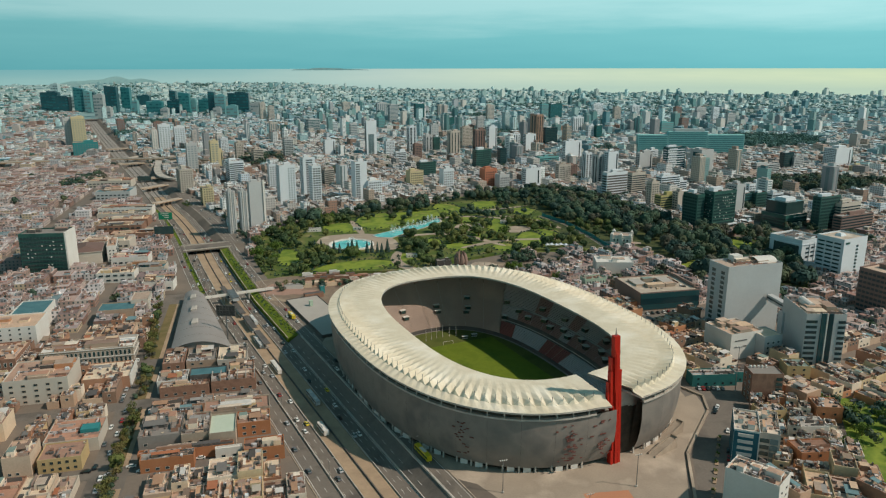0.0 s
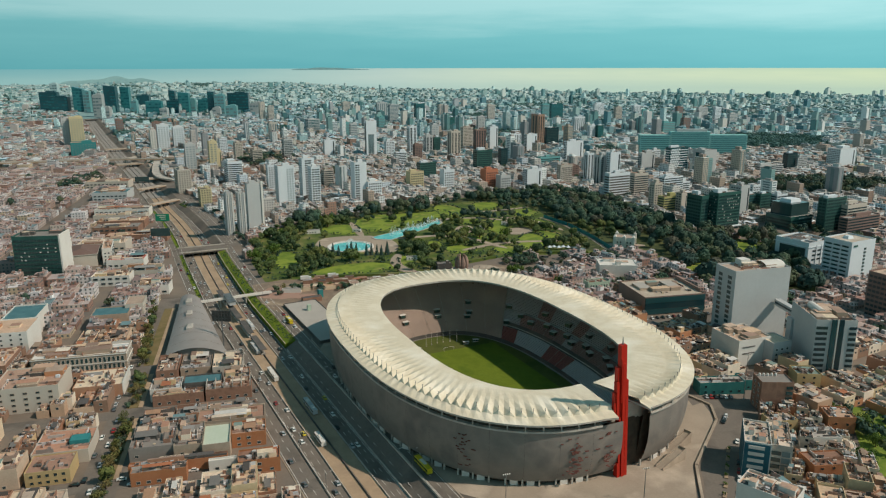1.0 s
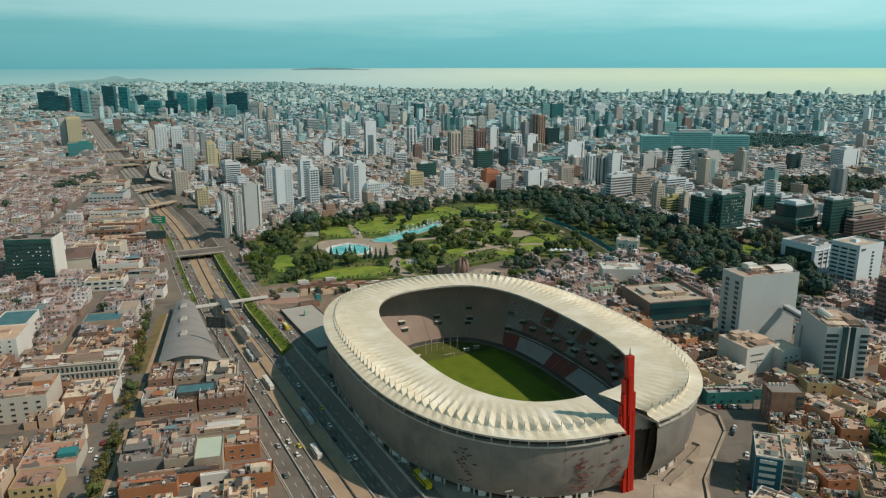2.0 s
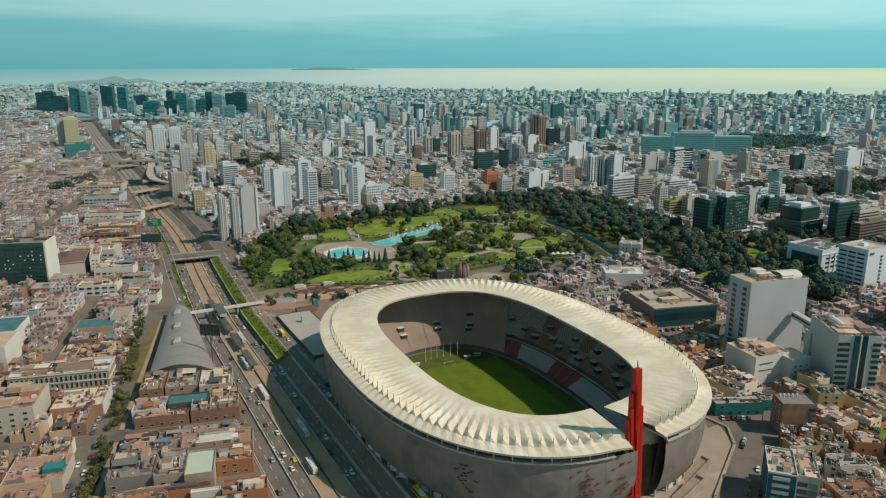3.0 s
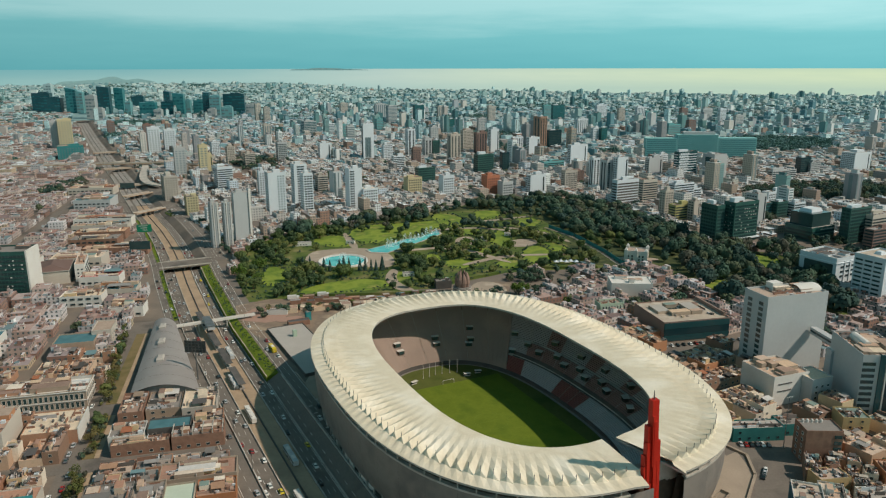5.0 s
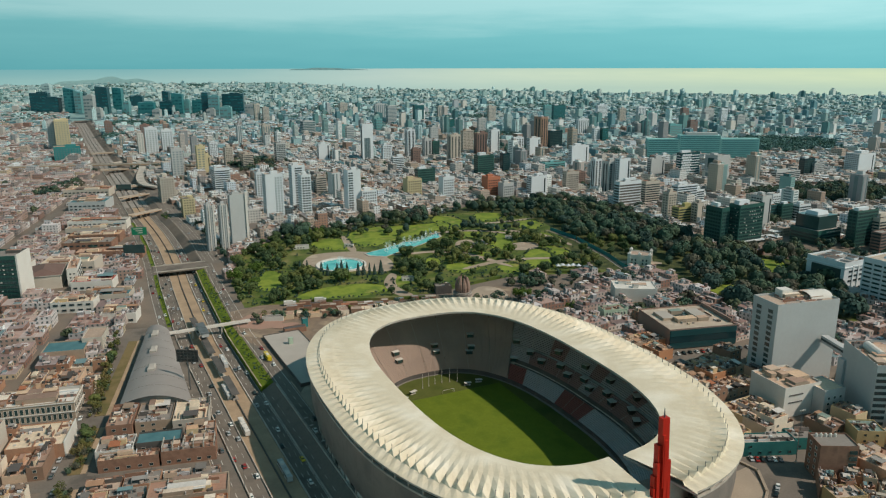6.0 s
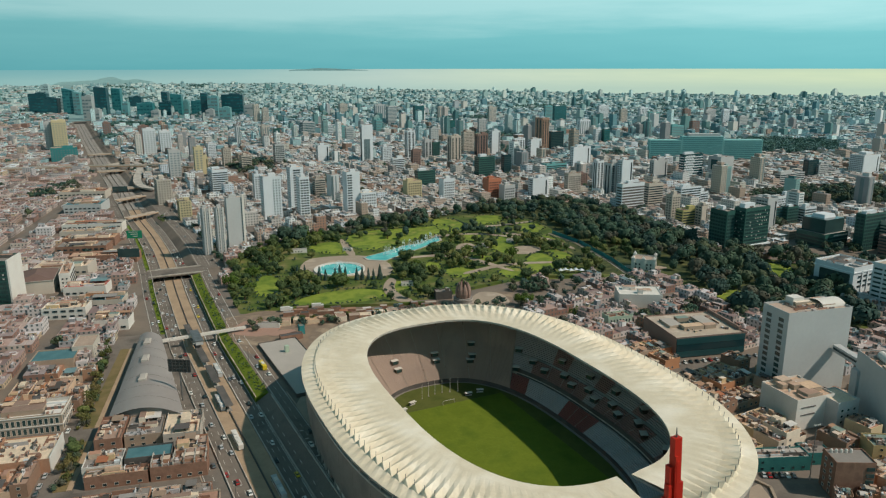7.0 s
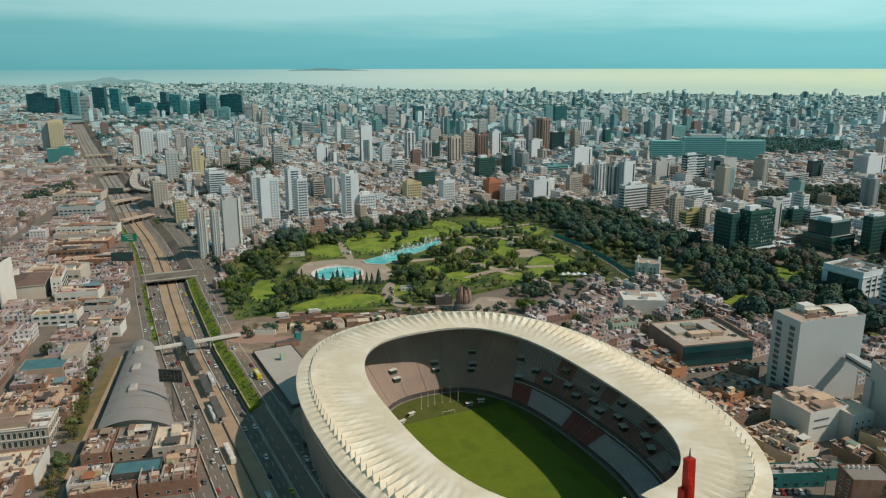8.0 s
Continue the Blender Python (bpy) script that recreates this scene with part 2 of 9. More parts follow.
M["steel"] = material("grey_steel", [lin((110, 112, 112)), lin((130, 132, 132))], rough=0.45, metal=0.5, big=0.3)
M["water"] = material("turquoise_water", [lin((76, 184, 184)), lin((110, 208, 204)), lin((62, 168, 172))], rough=0.08, big=0.06, small=0.6, mix=0.2, bump=0.1, spec=0.5)
M["foam"] = material("white_spray", [lin((240, 246, 246)), lin((226, 238, 240))], bump=0, mix=0.1)
M["teal_sheet"] = material("teal_sheet", [lin((60, 140, 140)), lin((48, 120, 124))], big=0.2)


# ---- building blocks ----
class Geo:
    """Collects faces of one mesh."""

    def __init__(self):
        self.v, self.f, self.m = [], [], []

    def quad(self, pts, mat=0):
        i = len(self.v)
        self.v += [tuple(p) for p in pts]
        self.f.append(tuple(range(i, i + len(pts))))
        self.m.append(mat)

    def box(self, c, size, ang=0.0, side=0, top=None, bottom=False, taper=1.0):
        """A box standing on the point c, sized (x, y, height), turned by ang radians."""
        i = len(self.v)
        ca, sa = math.cos(ang), math.sin(ang)
        for z, k in ((0, 1.0), (size[2], taper)):
            for sx, sy in ((-1, -1), (1, -1), (1, 1), (-1, 1)):
                x, y = sx * size[0] / 2 * k, sy * size[1] / 2 * k
                self.v.append((c[0] + x * ca - y * sa, c[1] + x * sa + y * ca, c[2] + z))
        top = side if top is None else top
        for k in range(4):
            j = (k + 1) % 4
            self.f.append((i + k, i + j, i + 4 + j, i + 4 + k))
            self.m.append(side)
        self.f.append((i + 4, i + 5, i + 6, i + 7))
        self.m.append(top)
        if bottom:
            self.f.append((i + 3, i + 2, i + 1, i))
            self.m.append(side)

    def tube(self, a, b, r, n=6, mat=0, r2=None, cap=True):
        a, b = Vector(a), Vector(b)
        d = (b - a).normalized()
        s = d.orthogonal().normalized()
        t = d.cross(s)
        i = len(self.v)
        for p, q in ((a, r), (b, r if r2 is None else r2)):
            for k in range(n):
                w = 2 * math.pi * k / n
                self.v.append(tuple(p + (s * math.cos(w) + t * math.sin(w)) * q))
        for k in range(n):
            j = (k + 1) % n
            self.f.append((i + k, i + j, i + n + j, i + n + k))
            self.m.append(mat)
        if cap:
            self.f.append(tuple(i + n + k for k in range(n)))
            self.m.append(mat)
            self.f.append(tuple(i + n - 1 - k for k in range(n)))
            self.m.append(mat)

    def strip(self, rings, mat=0, closed=True):
        """Joins rings of points (equal counts) by quads; every ring may carry its own material by a list."""
        n = len(rings[0])
        base = len(self.v)
        for r in rings:
            self.v += [tuple(p) for p in r]
        for k in range(len(rings) - 1):
            mm = mat[k] if isinstance(mat, (list, tuple)) else mat
            for j in range(n if closed else n - 1):
                q = (j + 1) % n
                self.f.append((base + k * n + j, base + k * n + q, base + (k + 1) * n + q, base + (k + 1) * n + j))
                self.m.append(mm)

    def mesh(self, name, mats, smooth=False):
        me = bpy.data.meshes.new(name)
        me.from_pydata(self.v, [], self.f)
        for m in mats:
            me.materials.append(m)
        if len(mats) > 1:
            me.polygons.foreach_set("material_index", self.m)
        if smooth:
            me.polygons.foreach_set("use_smooth", [True] * len(self.f))
        me.update()
        return me


def mats_of(m):
    return [M[k] for k in m] if isinstance(m, (list, tuple)) else [M[m]]


def part(name, geo, mat, parent=None, label="", smooth=False):
    ob = new(name, geo.mesh(name, mats_of(mat), smooth))
    if parent is not None:
        ob.parent = parent
    return tagged(ob, label)


def thing(name, label, category, at=(0, 0, 0), ang=0.0, group="", kind=""):
    ob = new(name)
    ob.empty_display_size = 1.0
    ob.matrix_basis = Matrix.Translation(at) @ Matrix.Rotation(ang, 4, "Z")
    return tagged(ob, label, category, group, kind)


def solo(name, geo, mat, label, category, group="", kind="", smooth=False):
    return tagged(part(name, geo, mat, None, "", smooth), label, category, group, kind)


rnd = random.Random(7)
# axes of the expressway: s runs away along it, w across it to the east
ROAD_O, ROAD_D = Vector((-113.0, 439.0)), Vector((-0.467, 0.8842)).normalized()
ROAD_N = Vector((ROAD_D.y, -ROAD_D.x))
ROAD_A = math.atan2(ROAD_D.y, ROAD_D.x)


BEND = ((100, 0.0), (170, 3.2), (235, 6.2), (300, 10.5), (390, 14.0), (470, 14.0), (560, 11.0), (800, 10.0), (1200, 4.0), (1600, 0.0))


def bend(s):
    """The gentle swing of the expressway to the east of its straight axis."""
    if s <= BEND[0][0] or s >= BEND[-1][0]:
        return 0.0
    for (a, u), (b, v) in zip(BEND, BEND[1:]):
        if s <= b:
            f = (s - a) / (b - a)
            return u + (v - u) * f


def rw(s, w, z=0.0):
    p = ROAD_O + ROAD_D * s + ROAD_N * (w + bend(s))
    return (p.x, p.y, z)


def road_a(s):
    """Heading of the expressway at s."""
    return ROAD_A - math.atan((bend(s + 8) - bend(s - 8)) / 16)


def stations(s0, s1):
    """Steps along the road, close together where it bends."""
    return [s0] + [q for q in range(60, 1640, 20) if s0 < q < s1] + [s1]


def ribbon(g, s0, s1, w0, w1, z0, z1=None):
    z1 = z0 if z1 is None else z1
    st_ = stations(s0, s1)
    for a, b in zip(st_, st_[1:]):
        g.quad([rw(a, w0, z0), rw(a, w1, z1), rw(b, w1, z1), rw(b, w0, z0)])


def long_wall(g, s0, s1, w, thick, z, h):
    """A wall that follows the road."""
    st_ = stations(s0, s1)
    for a, b in zip(st_, st_[1:]):
        lo, hi = w - thick / 2, w + thick / 2
        g.quad([rw(a, lo, z), rw(a, lo, z + h), rw(b, lo, z + h), rw(b, lo, z)])
        g.quad([rw(a, lo, z + h), rw(a, hi, z + h), rw(b, hi, z + h), rw(b, lo, z + h)])
        g.quad([rw(a, hi, z + h), rw(a, hi, z), rw(b, hi, z), rw(b, hi, z + h)])


def sw(x, y):
    d = Vector((x, y)) - ROAD_O
    return d.dot(ROAD_D), d.dot(ROAD_N) - bend(d.dot(ROAD_D))


# axes of the stadium: u along its long axis towards the red tower, v across
ST_C, ST_A = Vector((26.5, 397.0)), radians(-64.5)
ST_U = Vector((math.cos(ST_A), math.sin(ST_A)))
ST_V = Vector((-ST_U.y, ST_U.x))


def st(u, v, z=0.0):
    p = ST_C + ST_U * u + ST_V * v
    return (p.x, p.y, z)


def oval(a, b, n, count, u0=0.0, v0=0.0, start=0.0, end=2 * math.pi):
    """Points of a superellipse, evenly spaced along its length, as (u, v)."""
    m = 2400
    pts = []
    for k in range(m + 1):
        w = start + (end - start) * k / m
        c, s = math.cos(w), math.sin(w)
        r = (abs(c / a) ** n + abs(s / b) ** n) ** (-1 / n)
        pts.append((u0 + r * c, v0 + r * s))
    d = [0.0]
    for k in range(m):
        d.append(d[-1] + math.dist(pts[k], pts[k + 1]))
    d, pts = np.array(d), np.array(pts)
    full = abs(end - start - 2 * math.pi) < 1e-6
    q = np.linspace(0, d[-1], count + 1)[:-1] if full else np.linspace(0, d[-1], count)
    return list(zip(np.interp(q, d, pts[:, 0]), np.interp(q, d, pts[:, 1])))


def oval_r(a, b, n, w):
    return (abs(math.cos(w) / a) ** n + abs(math.sin(w) / b) ** n) ** (-1 / n)


def inside(poly, x, y):
    c = False
    j = len(poly) - 1
    for i in range(len(poly)):
        xi, yi = poly[i]
        xj, yj = poly[j]
        if (yi > y) != (yj > y) and x < (xj - xi) * (y - yi) / (yj - yi) + xi:
            c = not c
        j = i
    return c

# ---- ground, sunken expressway ----
TRENCH, W_LEFT, W_RIGHT, W_BANK = -4.5, -18.5, 13.5, 21.0
S_NEAR, S_FAR = -700.0, 2300.0
g = Geo()
for s0, s1, w0, w1 in ((-1500, 6500, -6500, W_LEFT), (-1500, -237, W_BANK, 200), (33, 6500, W_BANK, 200), (-1500, 6500, 200, 6500),
                       (-1500, S_NEAR, W_LEFT, W_BANK), (S_FAR, 6500, W_LEFT, W_BANK)):
    ribbon(g, s0, s1, w0, w1, 0.0)
# the piece round the stadium's bowl
sc, wc = sw(*ST_C)
turn = ST_A - ROAD_A
ring_in, ring_out = [], []
corner = [math.atan2(b - wc, a - sc) for a in (-237, 33) for b in (W_BANK, 200)]
for w in sorted([2 * math.pi * k / 120 - math.pi for k in range(120)] + corner):
    # angles are taken in the (s, w) axes
    ca, sa = math.cos(w), math.sin(w)
    d = ROAD_D * ca + ROAD_N * sa
    r = oval_r(110, 78, 2.5, math.atan2(d.dot(ST_V), d.dot(ST_U)))
    p = ST_C + d * r
    ring_in.append((p.x, p.y, 0))
    k = min([(200 - wc) / sa if sa > 1e-6 else 1e9, (W_BANK - wc) / sa if sa < -1e-6 else 1e9,
             (33 - sc) / ca if ca > 1e-6 else 1e9, (-237 - sc) / ca if ca < -1e-6 else 1e9])
    p = ST_C + d * k
    ring_out.append((p.x, p.y, 0))
g.strip([ring_in, ring_out])
solo("ground", g, "ground", "dusty grey-brown city ground between the buildings", "ground", kind="structure")

g = Geo()
ribbon(g, S_NEAR, S_FAR, W_LEFT, W_RIGHT, TRENCH)
road = solo("road", g, "asphalt", "grey asphalt of the sunken city expressway", "road", kind="structure")
for w0, w1 in ((-8.6, -2.1), (-1.3, 5.2)):
    g = Geo()
    ribbon(g, S_NEAR, 640, w0, w1, TRENCH + 0.06)
    part("busway", g, "tan_road", road, "tan concrete bus lane")
for w0, w1 in ((-16, -11), (-8, -2.4), (-1, 5), (7, 12)):
    g = Geo()
    ribbon(g, 645, S_FAR, w0, w1, TRENCH + 0.06)
    part("lane", g, "worn_lane", road, "worn grey lane")
g = Geo()
long_wall(g, S_NEAR, S_FAR, -1.7, 0.5, TRENCH, 0.8)
part("median_barrier", g, "dark_conc", road)
for w in (-8.9, 5.5):
    g = Geo()
    long_wall(g, S_NEAR, S_FAR, w, 0.35, TRENCH, 0.7)
    part("lane_barrier", g, "conc", road)
g = Geo()
long_wall(g, S_NEAR, S_FAR, W_LEFT - 0.2, 0.5, TRENCH, 0.9 - TRENCH)
solo("retaining_wall", g, "conc", "pale concrete retaining wall along the expressway", "wall", kind="structure")
# east bank: asphalt ramp beside the stadium, planted slope further on
for s0, s1, m, nm, lb in ((S_NEAR, 8, "asphalt", "ramp", "asphalt slip road beside the stadium"), (8, 120, "grass", "verge", "bright green grass bank"),
                          (122, 277, "grass", "verge", "bright green grass bank"), (277, S_FAR, "ground", "bank", "dusty bank of the expressway")):
    g = Geo()
    a = -1.2 if m == "grass" else TRENCH
    ribbon(g, s0, s1, 14.2 if m == "grass" else W_RIGHT, W_BANK, a, 0.02)
    if m == "grass":
        ledge = Geo()
        ribbon(ledge, s0, s1, W_RIGHT, 14.2, a)
        solo("ledge", ledge, "pave", "pale concrete ledge below the grass bank", "ledge", kind="structure")
    if m == "grass":
        for e in (s0, s1):
            g.quad([rw(e, W_RIGHT, TRENCH), rw(e, W_BANK, TRENCH), rw(e, W_BANK, 0.02), rw(e, W_RIGHT, a)])
        ribbon(g, s0, s1, W_RIGHT, W_RIGHT, TRENCH, a)
    solo(nm, g, m, lb, "verge" if m == "grass" else "bank", kind="structure")
for w, z0, wd, ht, m, nm, lb in ((13.7, TRENCH, 0.5, 1.0, "conc", "lane_barrier", "low pale concrete barrier beside the slip road"), (21.4, 0.0, 0.5, 0.9, "conc", "lane_barrier", "low pale concrete barrier beside the frontage road"),
                                 (30.2, 0.0, 0.5, 0.25, "pave", "kerb", "pale kerb along the frontage road"), (-28.4, 0.0, 0.5, 0.25, "pave", "kerb", "pale kerb along the frontage road")):
    g = Geo()
    g.box(rw(-346, w, z0), (700, wd, ht), ROAD_A)
    solo(nm, g, m, lb, "barrier" if ht > 0.5 else "kerb", kind="structure")
# narrow planted strips on the west edge
for s0, s1 in ((132, 276), (306, 520)):
    g = Geo()
    ribbon(g, s0, s1, -22.2, -19.1, 0.09)
    solo("verge", g, "grass", "narrow strip of grass and shrubs beside the expressway", "verge", kind="structure")
# frontage roads at street level
for s0, s1, w0, w1 in ((S_NEAR, 900, -28, -19.0), (S_NEAR, 290, 22.0, 29.5), (290, 900, 22.0, 40.0)):
    g = Geo()
    ribbon(g, s0, s1, w0, w1, 0.05)
    solo("road", g, "asphalt", "grey asphalt frontage road beside the expressway", "road", kind="structure")
g = Geo()
for w, z, s, last in ((-15.2, TRENCH, -330, 700), (-12.0, TRENCH, -330, 700), (8.2, TRENCH, -330, 700), (11.0, TRENCH, -330, 700), (-23.5, 0.05, -330, 700), (25.7, 0.05, -330, 700),
                      (16.4, TRENCH + 1.9, -190, 0), (29.4, 0.05, 300, 700), (34.6, 0.05, 300, 700)):
    while s < last:
        g.quad([rw(s, w - 0.09, z + 0.05), rw(s, w + 0.09, z + 0.05), rw(s + 4, w + 0.09, z + 0.05), rw(s + 4, w - 0.09, z + 0.05)])
        s += 10
for w, z, s0, s1 in ((-18.0, TRENCH, -330, 600), (6.0, TRENCH, -330, 600), (13.0, TRENCH, -330, 600), (22.5, 0.05, -330, 600), (29.0, 0.05, -330, 290), (39.4, 0.05, 290, 600), (32.0, 0.05, 300, 600), (-27.4, 0.05, -330, 600)):
    ribbon(g, s0, s1, w - 0.12, w + 0.12, z + 0.05)
# hatched bars on the shaded frontage road
for k in range(13):
    g.quad([rw(-152 + 9 * k, 23.2, 0.1), rw(-152 + 9 * k, 25.2, 0.1), rw(-151.2 + 9 * k, 25.2, 0.1), rw(-151.2 + 9 * k, 23.2, 0.1)])
solo("lane_marking", g, "white_line", "white dashed lane lines on the asphalt", "road marking", kind="stuff")


def bridge(s, width, z, label, skew=0.0):
    t = thing("road_bridge", label, "bridge", rw(s, (W_LEFT + W_BANK) / 2, 0), road_a(s) + skew)
    span = W_BANK - W_LEFT + 6
    g = Geo()
    g.box((0, 0, z - 1.1), (width, span, 1.1), bottom=True)
    part("deck", g, "asphalt" if width > 20 else "tan_road", t)
    for k in (-1, 1):
        g = Geo()
        g.box((k * (width / 2 - 0.2), 0, z), (0.4, span, 1.0))
        part("parapet", g, "conc", t)
    for w in (-9.0, 0.0, 5.5):
        g = Geo()
        g.box((0, 1.25 - w, TRENCH), (width * 0.8, 0.9, z - 1.1 - TRENCH))
        part("pier", g, "dark_conc", t)
    return t


bridge(290, 22, 0.5, "pale concrete road bridge over the sunken expressway")
for s, wd in ((572, 7), (706, 9), (800, 14), (1010, 16), (1290, 14)):
    bridge(s, wd, 1.2, "narrow pale concrete bridge over the expressway", 0.6 if s < 720 else 0.0)

# ---- stadium ----
PITCH_Z = -8.0
M["seat_grey"] = material("grey_seats", [lin((186, 186, 186)), lin((172, 172, 172))], big=0.3, small=2.0, mix=0.35)
M["seat_red"] = material("dark_red_seats", [lin((152, 98, 90)), lin((136, 90, 84))], big=0.3, small=2.0, mix=0.35)
M["seat_mid"] = material("faded_grey_seats", [lin((178, 172, 168)), lin((162, 156, 154))], big=0.3, small=2.0, mix=0.35)
M["slat_red"] = material("dull_red_slat", [lin((116, 72, 64)), lin((104, 66, 60))], mix=0.2)
M["seat_dark"] = material("maroon_seats", [lin((158, 126, 118)), lin((144, 116, 110))], big=0.3, small=2.0, mix=0.35)
M["seat_tan"] = material("faded_tan_terrace", [lin((172, 154, 142)), lin((166, 149, 138)), lin((178, 159, 146))], big=0.05, small=1.6, mix=0.3)
M["turf_dull"] = material("worn_turf", [lin((78, 90, 36)), lin((92, 98, 46)), lin((70, 84, 34))], big=0.06, small=0.7, mix=0.4)
# Shade of recesses and openings is put into this dark colour.
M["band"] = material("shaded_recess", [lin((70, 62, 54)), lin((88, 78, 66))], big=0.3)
stadium = thing("stadium", "large oval stadium with a cream ribbed roof and grey facade", "stadium")
OUT, INN = (120.0, 85.5, 2.5), (89.0, 51.2, 2.8)
NR = 256
outer, inner = oval(*OUT, NR), oval(*INN, NR)
cols = [((90.0, 4.2), (121.0, 12.0), 0)] + [(inner[k], outer[k], k) for k in range(5, NR - 3)] + [((88.6, -1.5), (121.2, -5.5), 0)]
PROFILE = [(0.0, 33.0, 33.0), (0.14, 33.3, 33.3), (0.42, 33.6, 33.35), (0.60, 33.9, 32.95), (0.80, 34.45, 32.3), (0.83, 32.75, 32.2), (1.0, 31.8, 31.8)]
rings = []
for t, zr, zv in PROFILE:
    r = []
    for i, o, k in cols:
        z = zr if k % 2 == 0 else zv
        r.append(st(i[0] + (o[0] - i[0]) * t, i[1] + (o[1] - i[1]) * t, z))
    rings.append(r)
g = Geo()
g.strip(rings, closed=False)
st_roof = part("roof", g, "cream", stadium, "cream folded-sheet roof ring with radial ribs")
g = Geo()
under = [[st(o[0], o[1], 31.7) for i, o, k in cols], [st(o[0], o[1], 31.0) for i, o, k in cols], [st(i[0], i[1], 31.9) for i, o, k in cols],
         [st(i[0], i[1], 33.0) for i, o, k in cols]]
g.strip(under, closed=False)
for q in (0, -1):
    g.quad([rings[0][q], rings[-1][q], under[1][q], under[2][q]])
part("roof_soffit", g, "conc", stadium)



# facade panels, 3 degrees of bow, with seams between them
NP, SUB = 44, 6
fine_out = oval(*OUT, NP * SUB)
for k in range(NP):
    if k == 0 or k == NP:
        continue
    f0 = k * SUB
    g = Geo()
    rr = []
    for f, z in ((0.952, 2.4), (0.968, 7), (0.978, 12), (0.983, 17), (0.984, 22), (0.981, 27.4)):
        row = []
        for j in range(SUB + 1):
            q = f0 + j
            u, v = fine_out[q % (NP * SUB)]
            if j in (0, SUB):
                u2, v2 = fine_out[(q + (1 if j == 0 else -1)) % (NP * SUB)]
                u, v = u + (u2 - u) * 0.012, v + (v2 - v) * 0.012
            row.append(st(u * f, v * f, z))
        rr.append(row)
    g.strip(rr, closed=False)
    part("facade_panel", g, "facade", stadium, smooth=True)
g = Geo()
ob = oval(*OUT, 176)
sel = list(range(4, 176 - 2))
all_k = list(range(176)) + [0]
g.strip([[st(ob[k][0] * f, ob[k][1] * f, z) for k in all_k] for f, z in ((0.93, 0.0), (0.925, 24.0))], closed=False)
g.strip([[st(ob[k][0] * f, ob[k][1] * f, z) for k in all_k] for f, z in ((0.96, 0.02), (0.80, 0.02))], closed=False)
g.strip([[st(ob[k][0] * f, ob[k][1] * f, z) for k in sel] for f, z in ((0.93, 0.0), (0.93, 4.2), (0.955, 27), (0.972, 28.0), (0.972, 31.3))], closed=False)
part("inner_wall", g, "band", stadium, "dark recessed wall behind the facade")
g = Geo()
g.strip([[st(ob[k][0] * f, ob[k][1] * f, z) for k in sel] for f, z in ((0.970, 27.4), (0.990, 27.4), (0.990, 28.2), (0.970, 28.2))], closed=False)
st_rail = part("facade_rail", g, "conc", stadium)
post = Geo()
post.box((0, 0, 0), (0.5, 0.5, 3.3))
post_me = post.mesh("mullion", [M["conc"]])
pier = Geo()
pier.box((0, 0, 0), (0.8, 0.8, 3.2), taper=0.85)
pier_me = pier.mesh("pier", [M["conc"]])
for k in range(4, 174, 2):
    u, v = ob[k]
    o = new("mullion", post_me)
    o.parent = st_rail
    o.matrix_basis = Matrix.Translation(st(u * 0.986, v * 0.986, 28.1)) @ Matrix.Rotation(math.atan2(v, u) + ST_A, 4, "Z")
    o = new("pier", pier_me)
    o.parent = stadium
    o.matrix_basis = Matrix.Translation(st(u * 0.952, v * 0.952, 0.0)) @ Matrix.Rotation(math.atan2(v, u) + ST_A, 4, "Z")

gate = Geo()
gate.box((0, 0, 0), (0.25, 3.4, 2.6))
gate_me = gate.mesh("gate_panel", [M["white_wall"]])
for k in range(5, 174, 2):
    if k % 6 in (1, 3):
        u, v = ob[k]
        o = new("gate_panel", gate_me)
        o.parent = stadium
        o.matrix_basis = Matrix.Translation(st(u * 0.950, v * 0.950, 0.0)) @ Matrix.Rotation(math.atan2(v, u) + ST_A, 4, "Z")

# bowl
def bowl(t, w):
    a, b = 84 + 28 * t, 46.5 + 32.5 * t
    r = oval_r(a, b, 2.6, w)
    return -8 * (1 - t) + r * math.cos(w), 4 * (1 - t) + r * math.sin(w)


NS = 40
LOWER = (0.0, 0.28, -5.5, 1.5, 11)
MIDDLE = (0.32, 0.54, 4.2, 11.0, 9)
UPPER = (0.55, 0.96, 11.4, 25.0, 17)
END = (0.0, 0.96, -5.5, 25.0, 60)
for tier, (t0, t1, z0, z1, rows) in enumerate((LOWER, MIDDLE, UPPER, END)):
    for k in range(NS):
        if (25 < 360 * (k + 0.5) / NS < 140) == (tier == 3):
            continue
        gap = 0.008 if tier == 3 else 0.016
        wa, wb = 2 * math.pi * (k + gap) / NS, 2 * math.pi * (k + 1 - gap) / NS
        ws = [wa + (wb - wa) * j / 4 for j in range(5)]
        rr = []
        for r in range(rows):
            ta, tb = t0 + (t1 - t0) * r / rows, t0 + (t1 - t0) * (r + 1) / rows
            za = z0 + (z1 - z0) * r / rows
            rr.append([st(*bowl(ta, w), za) for w in ws])
            rr.append([st(*bowl(tb, w), za) for w in ws])
        g = Geo()
        g.strip(rr, closed=False)
        ang = math.degrees((wa + wb) / 2)
        if 25 < ang < 140:
            if tier == 0:
                m = "seat_red" if 80 < ang < 104 or ang > 137 else "seat_grey"
            elif tier == 1:
                m = "seat_mid" if k % 5 == 0 else "seat_dark"
            else:
                m = "seat_dark" if k % 3 == 1 else "seat_mid"
        else:
            m = "seat_tan"
        part("stand_section", g, m, stadium)
g = Geo()
ws = [2 * math.pi * k / 160 for k in range(160)]
